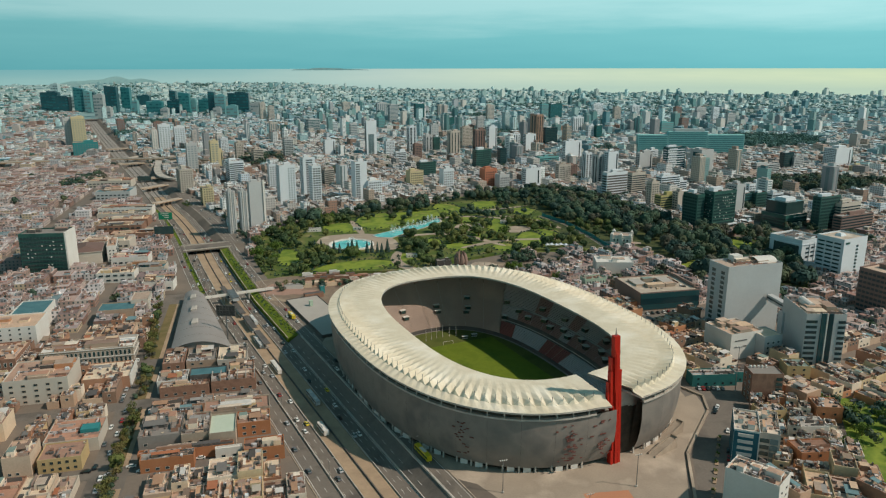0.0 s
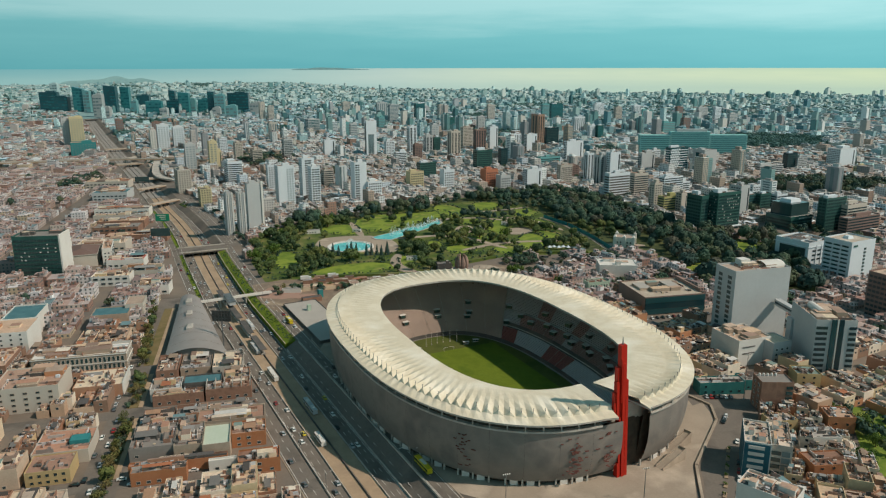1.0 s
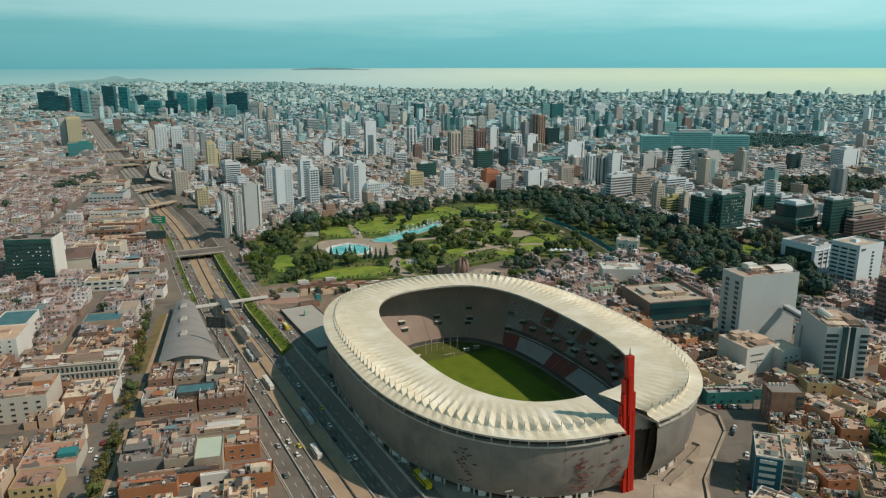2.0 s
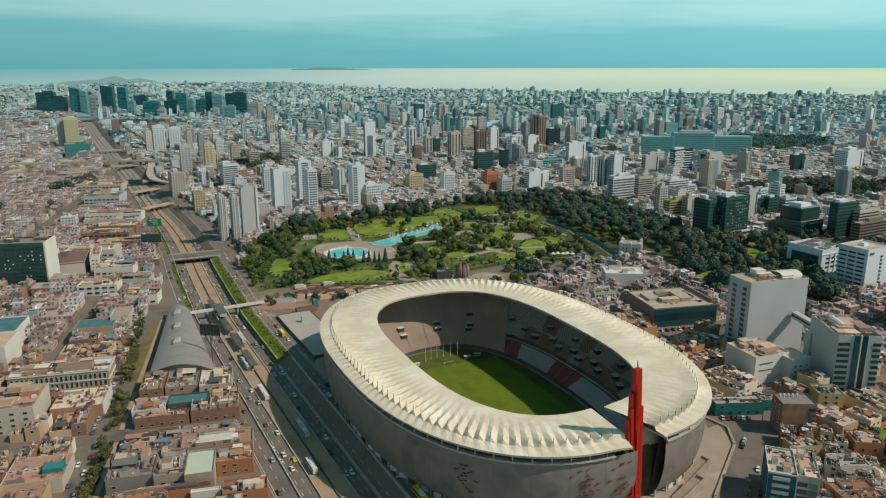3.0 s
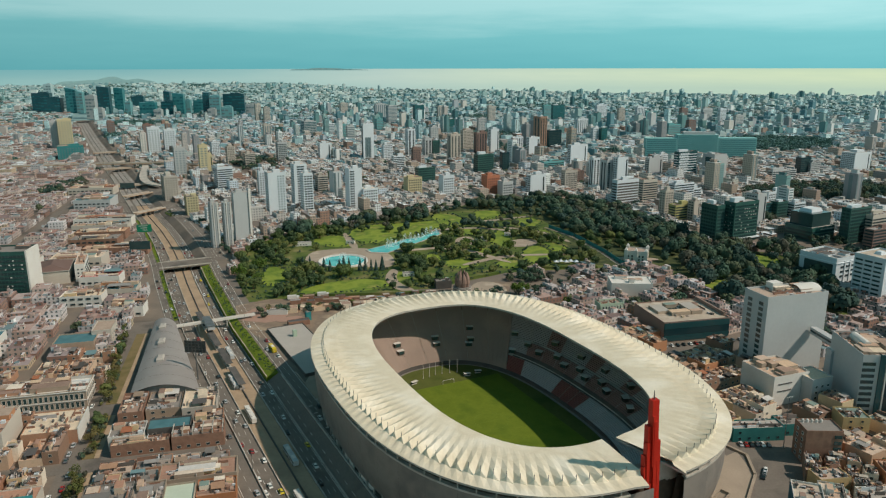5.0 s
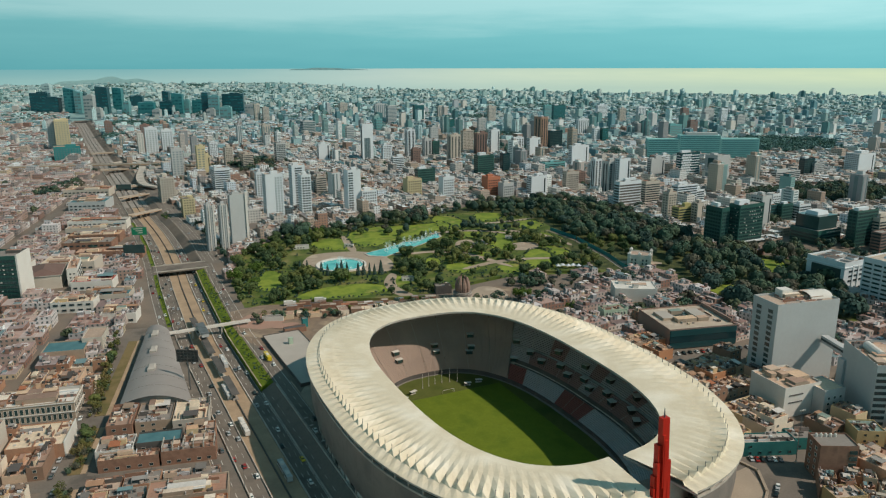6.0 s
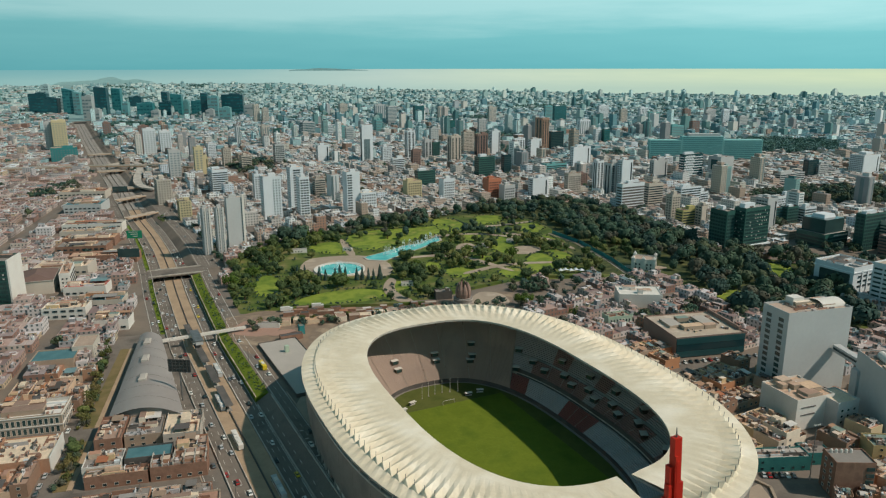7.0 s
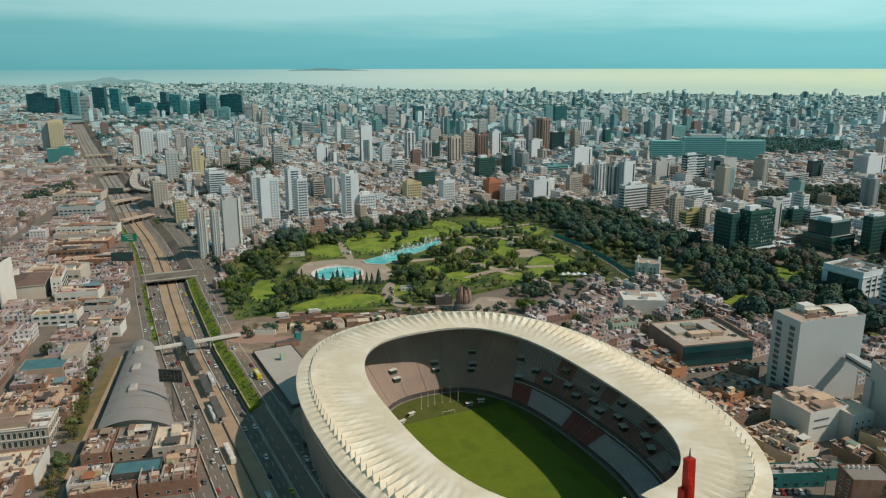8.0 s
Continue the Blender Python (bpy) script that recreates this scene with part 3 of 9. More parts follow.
g.strip([[st(*bowl(0, w), PITCH_Z) for w in ws], [st(*bowl(0, w), -5.5) for w in ws]])
we = [w for w in ws if 27 < math.degrees(w) < 144]
g.strip([[st(*bowl(0.28, w), 1.0) for w in we], [st(*bowl(0.32, w), 1.4) for w in we], [st(*bowl(0.321, w), 4.3) for w in we]], closed=False)
part("stand_wall", g, "dark_conc", stadium)
g = Geo()
g.strip([[st(*bowl(0.0, w), -7.0) for w in ws], [st(*bowl(0.28, w), -0.4) for w in ws], [st(*bowl(0.33, w), 2.4) for w in ws], [st(*bowl(0.97, w), 22.6) for w in ws],
         [st(*bowl(0.972, w), 31.5) for w in ws]])
part("stand_frame", g, "conc", stadium)
g = Geo()
for j in range(160):
    a, b = ws[j], ws[j] + 2 * math.pi / 160
    # openings are flat quads, their shade painted by the dark material
    for z0, z1, m in ((25.0, 26.6, 0), (26.6, 29.6, 1 if j % 5 in (1, 2, 3) else 0), (29.6, 31.4, 0)):
        g.quad([st(*bowl(0.958, a), z0), st(*bowl(0.958, b), z0), st(*bowl(0.958, b), z1), st(*bowl(0.958, a), z1)], m)
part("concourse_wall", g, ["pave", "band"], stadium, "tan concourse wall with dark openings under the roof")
g = Geo()
g.quad([st(*bowl(0.0, w), PITCH_Z - 0.05) for w in ws])
part("bowl_floor", g, "grey_roof", stadium, "grey paved run-off round the pitch")
g = Geo()
g.quad([st(*bowl(-0.06, w), PITCH_Z - 0.025) for w in ws])
part("turf_edge", g, "turf_dull", stadium, "dull green turf round the pitch")
PC_U, PC_V = -12.0, 5.0
pitch = thing("football_pitch", "bright green mown grass football pitch with faint lines", "pitch", st(PC_U, PC_V, PITCH_Z), ST_A)
for k in range(14):
    g = Geo()
    x0, x1 = -52.5 + 7.5 * k, -45 + 7.5 * k
    g.quad([(x0, -34, 0.0), (x1, -34, 0.0), (x1, 34, 0.0), (x0, 34, 0.0)])
    part("turf_strip", g, "grass", pitch)
g = Geo()
def line(x0, y0, x1, y1, w=0.11):
    if abs(x1 - x0) > abs(y1 - y0):
        g.quad([(x0, y0 - w / 2, 0.03), (x1, y0 - w / 2, 0.03), (x1, y0 + w / 2, 0.03), (x0, y0 + w / 2, 0.03)])
    else:
        g.quad([(x0 - w / 2, y0, 0.03), (x0 + w / 2, y0, 0.03), (x0 + w / 2, y1, 0.03), (x0 - w / 2, y1, 0.03)])
for x in (-52.4, 0, 52.4):
    line(x, -34, x, 34)
for y in (-33.9, 33.9):
    line(-52.5, y, 52.5, y)
for sx in (-1, 1):
    for d, h in ((16.5, 20.16), (5.5, 9.16)):
        line(sx * (52.5 - d), -h, sx * (52.5 - d), h)
        for y in (-h, h):
            line(min(sx * 52.5, sx * (52.5 - d)), y, max(sx * 52.5, sx * (52.5 - d)), y)
for k in range(40):
    a, b = 2 * math.pi * k / 40, 2 * math.pi * (k + 1) / 40
    g.quad([(9.08 * math.cos(a), 9.08 * math.sin(a), 0.03), (9.22 * math.cos(a), 9.22 * math.sin(a), 0.03),
            (9.22 * math.cos(b), 9.22 * math.sin(b), 0.03), (9.08 * math.cos(b), 9.08 * math.sin(b), 0.03)])
part("pitch_lines", g, "pitch_line", pitch, "thin faded pitch lines")
for sx in (-1, 1):
    t = thing("goal", "white football goal with a net on the pitch", "goal", st(PC_U + sx * 52.5, PC_V, PITCH_Z), ST_A + (0 if sx < 0 else math.pi), group="goals")
    for y in (-3.66, 3.66):
        g = Geo()
        g.tube((0, y, 0), (0, y, 2.44), 0.09)
        part("post", g, "white_wall", t)
        g = Geo()
        g.tube((0, y, 2.44), (-1.8, y, 0.0), 0.04)
        part("stay", g, "white_wall", t)
    g = Geo()
    g.tube((0, -3.7, 2.44), (0, 3.7, 2.44), 0.09)
    part("crossbar", g, "white_wall", t)

# vomitory boxes in the stands
VOMS = [(t, 360 * (k + off) / NS) for k in range(NS) for t, off in (((0.46, 0.0), (0.62, 0.5)) if k % 2 else ((0.40, 0.25),)) if 30 < 360 * (k + off) / NS < 146]
VOMS = [v_ for v_ in VOMS if v_[1] < 136] + [(0.54, 160), (0.40, 174), (0.29, 174), (0.35, 160), (0.27, 161), (0.56, 142), (0.29, 142), (0.40, 190), (0.27, 190), (0.5, 214)]
for k, (t, ang) in enumerate(VOMS):
    for w in (radians(ang),):
        u, v = bowl(t, w)
        z = 4.2 + (25 - 4.2) * (t - 0.32) / 0.64
        vm = Matrix.Translation(st(u, v, z - 0.2)) @ Matrix.Rotation(math.atan2(v, u) + ST_A, 4, "Z")
        def vom():
            g = Geo()
            g.box((0.4, 0, 0), (3.2, 4.2, 2.2), 0, 0, 1)
            g.box((0.4, 0, 2.2), (3.6, 4.6, 0.25), 0, 1, 1)
            # flat dark quad imitates the shade inside the open mouth
            g.quad([(-1.22, -1.5, 0.2), (-1.22, 1.5, 0.2), (-1.22, 1.5, 2.0), (-1.22, -1.5, 2.0)], 2)
            return g.mesh("vomitory", [M["band"], M["white_wall"], M["black_glass"]])
        o = new("vomitory", bpy.data.meshes.get("vomitory") or vom())
        o.parent = stadium
        o.matrix_basis = vm
# flagpoles, benches and boards behind the far goal
for k in range(6):
    t = thing("flagpole", "tall slim white flagpole behind the goal", "flagpole", st(-80 + 1.2 * abs(k - 2.5), -6 + 4.6 * k, PITCH_Z), 0, "flagpoles")
    g = Geo()
    g.tube((0, 0, 0), (0, 0, 9), 0.14, 6, r2=0.08)
    part("pole", g, "white_wall", t)
    g = Geo()
    g.tube((0, 0, 0), (0, 0, 0.5), 0.4, 8)
    part("base", g, "conc", t)
for u, v, a in ((-72, -14, 0.3), (-69, 20, -0.2), (-70, 28, -0.3), (-66, -22, 0.3)):
    t = thing("dugout", "small white roofed bench shelter beside the pitch", "shelter", st(u, v, PITCH_Z), ST_A + a, "bench shelters")
    g = Geo()
    g.box((0, 0, 1.9), (2.2, 4.2, 0.2), bottom=True)
    part("roof", g, "white_wall", t)
    g = Geo()
    g.box((-0.9, 0, 0), (0.15, 4.0, 1.9))
    part("back", g, "glass", t)
    g = Geo()
    g.box((-0.3, 0, 0), (0.5, 3.8, 0.5))
    part("bench", g, "white_wall", t)
# thin posts at the outer ends of the roof ribs
rib = Geo()
rib.tube((0, 0, 0), (0, 0, 3.2), 0.15, 4)
rib_me = rib.mesh("roof_post", [M["steel"]])
for i, o_, k in cols:
    if k and k % 2 == 0:
        o = new("roof_post", rib_me)
        o.parent = st_roof
        f = 0.80
        o.matrix_basis = Matrix.Translation(st(i[0] + (o_[0] - i[0]) * f, i[1] + (o_[1] - i[1]) * f, 33.2))
# loose red slats on the facade
f_rng = random.Random(9)
for w0, n in ((0.20, 46), (0.62, 20), (0.06, 26)):
    for k in range(n):
        w = -(w0 + f_rng.gauss(0, 0.02))
        z = f_rng.uniform(7, 24)
        f = 0.9865
        r = oval_r(*OUT, w) * f
        p = st(r * math.cos(w), r * math.sin(w), z)
        e = oval_r(*OUT, w + 0.004) * f
        q = st(e * math.cos(w + 0.004), e * math.sin(w + 0.004), z)
        g = Geo()
        g.box(p, (f_rng.uniform(0.8, 2.0), 0.25, 0.4), math.atan2(q[1] - p[1], q[0] - p[0]), bottom=True)
        part("slat", g, "slat_red", stadium, "dull red facade slat")

# red tower in the roof's gap
tower_red = thing("red_tower", "tall red stepped tower standing in the stadium's roof gap", "tower", st(115.5, 1.6, 0), ST_A)
for nm, y0, y1, x0, sx, z, h, tp in (("shaft", -1.7, 2.3, 0.0, 2.8, 0, 62.0, 0.8), ("fin", 0.8, 2.8, 0.5, 2.4, 0, 46.0, 0.92), ("fin", -2.9, -1.2, -0.2, 2.6, 27, 25.0, 0.88),
                                    ("fin", -3.6, -2.2, 0.3, 2.4, 28, 17.5, 0.9), ("fin", -4.3, -3.1, -0.1, 2.2, 28.5, 12.0, 0.92), ("fin", -4.8, -3.9, 0.3, 1.8, 29.5, 6.5, 0.9),
                                    ("fin", -2.4, -1.2, 0.4, 2.6, 0, 29.0, 0.95), ("fin", -3.2, -1.6, 0.6, 2.6, 0, 7.0, 0.8), ("fin", -0.9, 0.7, 1.3, 1.6, 0, 54.0, 0.8),
                                    ("fin", 1.9, 3.1, -0.4, 2.0, 20, 18.0, 0.85), ("fin", -1.4, -0.2, 1.0, 1.8, 36, 20.0, 0.85), ("fin", 1.2, 2.2, 1.2, 1.2, 0, 38.0, 0.9)):
    g = Geo()
    g.box((x0, (y0 + y1) / 2 * 0.93, z), (sx, (y1 - y0) * 0.93, h), taper=tp, bottom=True)
    g.v = [(p, q - 0.047 * r, r) for p, q, r in g.v]
    part(nm, g, "red", tower_red)
for k in range(9):
    g = Geo()
    g.box((1.75, 0.9 - 0.15 * k, 2.0 + 3.1 * k), (0.5, 0.8, 0.9), bottom=True)
    part("bracket", g, "red", tower_red)
g = Geo()
g.tube((0, -2.6, 61.8), (0, -2.8, 65.5), 0.35, r2=0.1)
part("spire", g, "steel", tower_red, "grey metal spike")

# ---- kit: buildings, trees, vehicles ----
_mesh = {}


def shared(key, make):
    if key not in _mesh:
        _mesh[key] = make()
    return _mesh[key]


def put(name, me, parent, m, label=""):
    o = new(name, me)
    o.parent = parent
    o.matrix_basis = m
    return tagged(o, label)


def window_mesh(w, h, frame_mat, pane_mat):
    def make():
        g = Geo()
        t = 0.12
        for x, z, sx, sz in ((0, -h / 2, w + 2 * t, t), (0, h / 2, w + 2 * t, t), (-w / 2 - t / 2, 0, t, h), (w / 2 + t / 2, 0, t, h)):
            g.box((x, -0.05, z - sz / 2), (sx, 0.16, sz))
        g.quad([(-w / 2, -0.03, -h / 2), (w / 2, -0.03, -h / 2), (w / 2, -0.03, h / 2), (-w / 2, -0.03, h / 2)], 1)
        return g.mesh("window", [M[frame_mat], M[pane_mat]])
    return shared(("win", w, h, frame_mat, pane_mat), make)


FACE = (lambda w, d: (0, -d / 2, w, 0.0), lambda w, d: (w / 2, 0, d, math.pi / 2), lambda w, d: (0, d / 2, w, math.pi), lambda w, d: (-w / 2, 0, d, -math.pi / 2))


def face_at(face, w, d):
    x, y, length, a = FACE[face](w, d)
    return Matrix.Translation((x, y, 0)) @ Matrix.Rotation(a, 4, "Z"), length


def windows(t, w, d, face, h, storey=3.1, bay=3.4, size=(1.5, 1.4), z0=1.0, frame_mat="white_wall", pane="glass", lo=0, margin=1.0, limit=99):
    m, length = face_at(face, w, d)
    n = max(1, int((length - 2 * margin) / bay))
    me = window_mesh(size[0], size[1], frame_mat, pane)
    f = lo
    count = 0
    while z0 + f * storey + size[1] < h - 0.2:
        for k in range(n):
            if count >= limit:
                return
            x = (k - (n - 1) / 2) * (length - 2 * margin) / n
            put("window", me, t, m @ Matrix.Translation((x, 0, z0 + f * storey + size[1] / 2)))
            count += 1
        f += 1


def bands(t, w, d, face, h, storey=3.2, tall=1.5, z0=1.2, mat="glass", inset=0.6, x0=0.0, x1=1.0, proud=0.12, name="window_band", panes=1):
    m, length = face_at(face, w, d)
    a, b = -length / 2 + inset + (length - 2 * inset) * x0, -length / 2 + inset + (length - 2 * inset) * x1
    def make():
        g = Geo()
        step = (b - a) / panes
        for k in range(panes):
            g.box((a + step * (k + 0.5), 0.2 - proud / 2, 0), (step * (1.0 if panes == 1 else 0.58), 0.4 + proud, tall), bottom=True)
        return g.mesh(name, [M[mat]])
    me = shared(("band", round(a, 1), round(b, 1), tall, mat, proud, panes), make)
    z = z0
    while z + tall < h - 0.2:
        put(name, me, t, m @ Matrix.Translation((0, -0.2, z)))
        z += storey


def shell(w, d, h, par=0.9, th=0.25, cx=0.0, cy=0.0):
    """Four walls with a parapet round a roof at height h."""
    g = Geo()
    o = [(cx + sx * w / 2, cy + sy * d / 2) for sx, sy in ((-1, -1), (1, -1), (1, 1), (-1, 1))]
    i = [(cx + sx * (w / 2 - th), cy + sy * (d / 2 - th)) for sx, sy in ((-1, -1), (1, -1), (1, 1), (-1, 1))]
    g.strip([[(x, y, 0) for x, y in o], [(x, y, h + par) for x, y in o], [(x, y, h + par) for x, y in i], [(x, y, h - 0.05) for x, y in i]])
    return g


def roof_of(w, d, h, th=0.25):
    g = Geo()
    g.quad([(-w / 2 + th, -d / 2 + th, h), (w / 2 - th, -d / 2 + th, h), (w / 2 - th, d / 2 - th, h), (-w / 2 + th, d / 2 - th, h)])
    return g


def tank_mesh(mat):
    def make():
        g = Geo()
        g.tube((0, 0, 0), (0, 0, 1.3), 0.6, 10)
        g.tube((0, 0, 1.3), (0, 0, 1.65), 0.6, 10, r2=0.25)
        return g.mesh("water_tank", [M[mat]])
    return shared(("tank", mat), make)


def clutter(t, w, d, h, n, rng, mat="wall", tanks=1):
    for k in range(n):
        g = Geo()
        sx, sy, sz = w * rng.uniform(0.12, 0.38), d * rng.uniform(0.12, 0.34), rng.choice((0.8, 1.4, 2.3, 2.6)) + rng.uniform(0, 0.4)
        x, y = rng.uniform(-0.5, 0.5) * (w - sx - 1), rng.uniform(-0.5, 0.5) * (d - sy - 1)
        g.box((x, y, h), (sx, sy, sz), 0, 0, 1)
        part("rooftop_room", g, [mat, "roof"], t)
    for k in range(tanks):
        put("water_tank", tank_mesh(rng.choice(("dark_conc", "white_wall"))), t,
            Matrix.Translation((rng.uniform(-0.38, 0.38) * w, rng.uniform(-0.38, 0.38) * d, h)))


def roof_litter(t, w, d, h, n, rng):
    """Low walls, stacks, planks and crates spread over a flat roof."""
    g = Geo()
    for k in range(n):
        x, y = rng.uniform(-0.45, 0.45) * w, rng.uniform(-0.45, 0.45) * d
        if rng.random() < 0.4:
            size = (rng.uniform(2.0, 0.5 * w + 1), 0.2, rng.uniform(0.6, 2.0)) if rng.random() < 0.5 else (0.2, rng.uniform(2.0, 0.4 * d + 1), rng.uniform(0.6, 2.0))
        else:
            size = (rng.uniform(0.5, 2.2), rng.uniform(0.5, 2.2), rng.uniform(0.3, 1.5))
        x = max(-w / 2 + size[0] / 2, min(w / 2 - size[0] / 2, x))
        y = max(-d / 2 + size[1] / 2, min(d / 2 - size[1] / 2, y))
        g.box((x, y, h), size, 0, rng.randrange(4))
    tagged(part("roof_litter", g, ["wall_west", "brick", "dark_conc", "roof_far"], t), kind="stuff")


FOOT = []


def building(name, label, cat, cx, cy, w, d, h, ang, wall="wall", roof="roof", par=0.9, group=""):
    FOOT.append((cx, cy, w / 2, d / 2, ang))
    t = thing(name, label, cat, (cx, cy, 0), ang, group)
    part("wall", shell(w, d, h, par), wall, t)
    part("roof", roof_of(w, d, h), roof, t)
    return t


SHEETS = [lin(c) for c in ((204, 200, 194), (150, 146, 142), (168, 108, 78), (120, 116, 112), (178, 168, 154), (92, 88, 86), (170, 134, 108), (112, 140, 144), (132, 112, 98), (150, 130, 112), (84, 78, 74))]
M["sheet"] = material("corrugated_roof_sheet", SHEETS, rand="object", big=0.3, small=1.6, mix=0.5, rough=0.6)


def lean_to(t, w, d, h, rng):
    """A thin pitched sheet roof on four posts, on top of a flat roof."""
    g = Geo()
    sx, sy = w * rng.uniform(0.25, 0.55), d * rng.uniform(0.2, 0.45)
    x, y = rng.uniform(-0.5, 0.5) * (w - sx - 0.8), rng.uniform(-0.5, 0.5) * (d - sy - 0.8)
    z0, z1 = h + rng.uniform(1.9, 2.2), h + rng.uniform(2.25, 2.7)
    a, b = sx / 2, sy / 2
    top = [(x - a, y - b, z0), (x + a, y - b, z0), (x + a, y + b, z1), (x - a, y + b, z1)]
    g.quad(top)
    g.strip([[(p, q, r - 0.12) for p, q, r in top], top])
    for p, q, r in top:
        g.box((p * 0.97 + x * 0.03, q * 0.97 + y * 0.03, h), (0.15, 0.15, r - h - 0.1))
    part("lean_to", g, "sheet", t)


def window_rows(t, w, d, face, h, storey=3.1, tall=1.3, bay=3.2, z0=1.6, mat="glass", inset=0.8, share=0.58, x0=0.0, x1=1.0):
    """All small panes of one far facade."""
    m, length = face_at(face, w, d)
    n = max(2, int((length - 2 * inset) / bay))
    step = (length - 2 * inset) / n
    g = Geo()
    z = z0
    while z + tall < h - 0.3:
        for k in range(round(n * x0), max(round(n * x0) + 1, round(n * x1))):
            g.box((-length / 2 + inset + step * (k + 0.5), 0.15, z), (step * share, 0.5, tall), bottom=True)
        z += storey
    o = part("window_grid", g, mat, t)
    o.matrix_basis = m @ Matrix.Translation((0, -0.2, 0))
    return tagged(o, kind="stuff")


# trees
def crown_geo(rng, r, h, clumps, leaves, leaf, loose=1.0, fat=1.0):
    g = Geo()
    cs = []
    for k in range(clumps):
        a, q = rng.uniform(0, 2 * math.pi), math.sqrt(rng.random()) * r * 0.72
        cs.append((q * math.cos(a), q * math.sin(a), h * rng.uniform(0.42, 0.78), fat * r * rng.uniform(0.38, 0.58)))
    for cx, cy, cz, cr in cs:
        for k in range(leaves // clumps):
            v = Vector((rng.gauss(0, 1), rng.gauss(0, 1), rng.gauss(0.15, 0.85))).normalized() * cr * rng.uniform(0.7, 1.08)
            p = Vector((cx, cy, cz)) + v
            q = (v.normalized() + Vector((rng.uniform(-0.7, 0.7), rng.uniform(-0.7, 0.7), rng.uniform(-0.4, 0.8))) * loose).normalized()
            a = q.orthogonal().normalized()
            b = q.cross(a)
            s = leaf * rng.uniform(0.6, 1.25)
            g.quad([p + a * s, p + b * s * 0.8, p - a * s, p - b * s * 0.8])
    return g, cs


def tree_proto(rng, r, h, clumps, leaves, leaf, crown_mat, loose=1.0):
    cg, cs = crown_geo(rng, r, h, clumps, leaves, leaf, loose)
    tg = Geo()
    top = Vector((0, 0, h * 0.45))
    tg.tube((0, 0, 0), top, r * 0.09, 6, r2=r * 0.055)
    for cx, cy, cz, cr in cs:
        tg.tube(top * 0.85, (cx, cy, cz), r * 0.045, 4, r2=r * 0.015, cap=False)
    return cg.mesh("crown", [M[crown_mat]]), tg.mesh("trunk", [M["bark"]])


def cypress_proto(rng, r, h, leaves, leaf):
    g = Geo()
    for k in range(leaves):
        f = rng.random() ** 1.3
        a = rng.uniform(0, 2 * math.pi)
        q = r * (1 - f) ** 0.75 * rng.uniform(0.8, 1.05)
        p = Vector((q * math.cos(a), q * math.sin(a), h * (0.06 + 0.94 * f)))
        d = (Vector((math.cos(a), math.sin(a), 0.35)) + Vector((rng.uniform(-0.4, 0.4), rng.uniform(-0.4, 0.4), rng.uniform(-0.3, 0.3)))).normalized()
        e = d.orthogonal().normalized()
        b = d.cross(e)
        s = leaf * rng.uniform(0.6, 1.2)
        g.quad([p + e * s, p + b * s, p - e * s, p - b * s])
    t = Geo()
    t.tube((0, 0, 0), (0, 0, h * 0.8), r * 0.12, 6, r2=r * 0.03)
    return g.mesh("crown", [M["wood_leaf_2"]]), t.mesh("trunk", [M["bark"]])


tree_rng = random.Random(5)
M["leaf_dry"] = material("dusty_leaves", [lin((104, 104, 58)), lin((90, 96, 50)), lin((116, 106, 66))], big=0.1, small=0.9, mix=0.45, rand="object", bump=0)
M["leaf_b"] = material("bright_leaves", [lin((86, 108, 40)), lin((74, 98, 38))], big=0.1, small=0.9, mix=0.4, bump=0)
TREES = [tree_proto(tree_rng, 4.2, 8.0, 9, 900, 0.56, "leaf", 0.4), tree_proto(tree_rng, 5.0, 9, 11, 1100, 0.6, "leaf", 0.4), tree_proto(tree_rng, 3.4, 7, 7, 700, 0.5, "leaf", 0.4),
         tree_proto(tree_rng, 6.0, 10.5, 13, 1300, 0.66, "leaf", 0.4), cypress_proto(tree_rng, 1.9, 10.5, 520, 0.4), tree_proto(tree_rng, 5.2, 9, 11, 1100, 0.46, "leaf_b"),
         tree_proto(tree_rng, 3.6, 7.5, 6, 420, 0.36, "leaf_dry"), tree_proto(tree_rng, 3.0, 6.5, 5, 300, 0.36, "leaf_dry")]
TREE_LABEL = ("round dark green broadleaf tree in the park", "wide dark green broadleaf tree with gaps in its crown", "small dark green tree with a loose crown",
              "tall spreading dark green tree", "slim dark green cypress tree", "light yellow-green round tree", "thin dusty olive street tree", "small sparse olive-brown street tree")


TREE_MORE = []
TREE_N = [0]


def tree(x, y, kind, scale, rng, z=0.0, group="park trees"):
    TREE_N[0] += 1
    if TREE_N[0] > 298 and kind != 5:
        TREE_MORE.append((x, y, scale))
        return
    t = thing("tree", TREE_LABEL[kind], "tree", (x, y, z), rng.uniform(0, 6.28), group)
    t.scale = (scale * rng.uniform(0.85, 1.15), scale, scale * rng.uniform(0.85, 1.1))
    put("crown", TREES[kind][0], t, Matrix.Identity(4))
    put("trunk", TREES[kind][1], t, Matrix.Identity(4))


WOOD_NP = [np.array(crown_geo(tree_rng, 4.8, 8.4, 4, 520, 0.8, 0.3, 1.3)[0].v) for k in range(6)]
MID_NP = [np.array(crown_geo(tree_rng, 4.4, 7.4, 4, 140, 0.95, 0.35, 1.2)[0].v) for k in range(6)]
SMALL_NP = [np.array(crown_geo(tree_rng, 4.4, 7.4, 5, 45, 1.2, 0.4)[0].v) for k in range(6)]


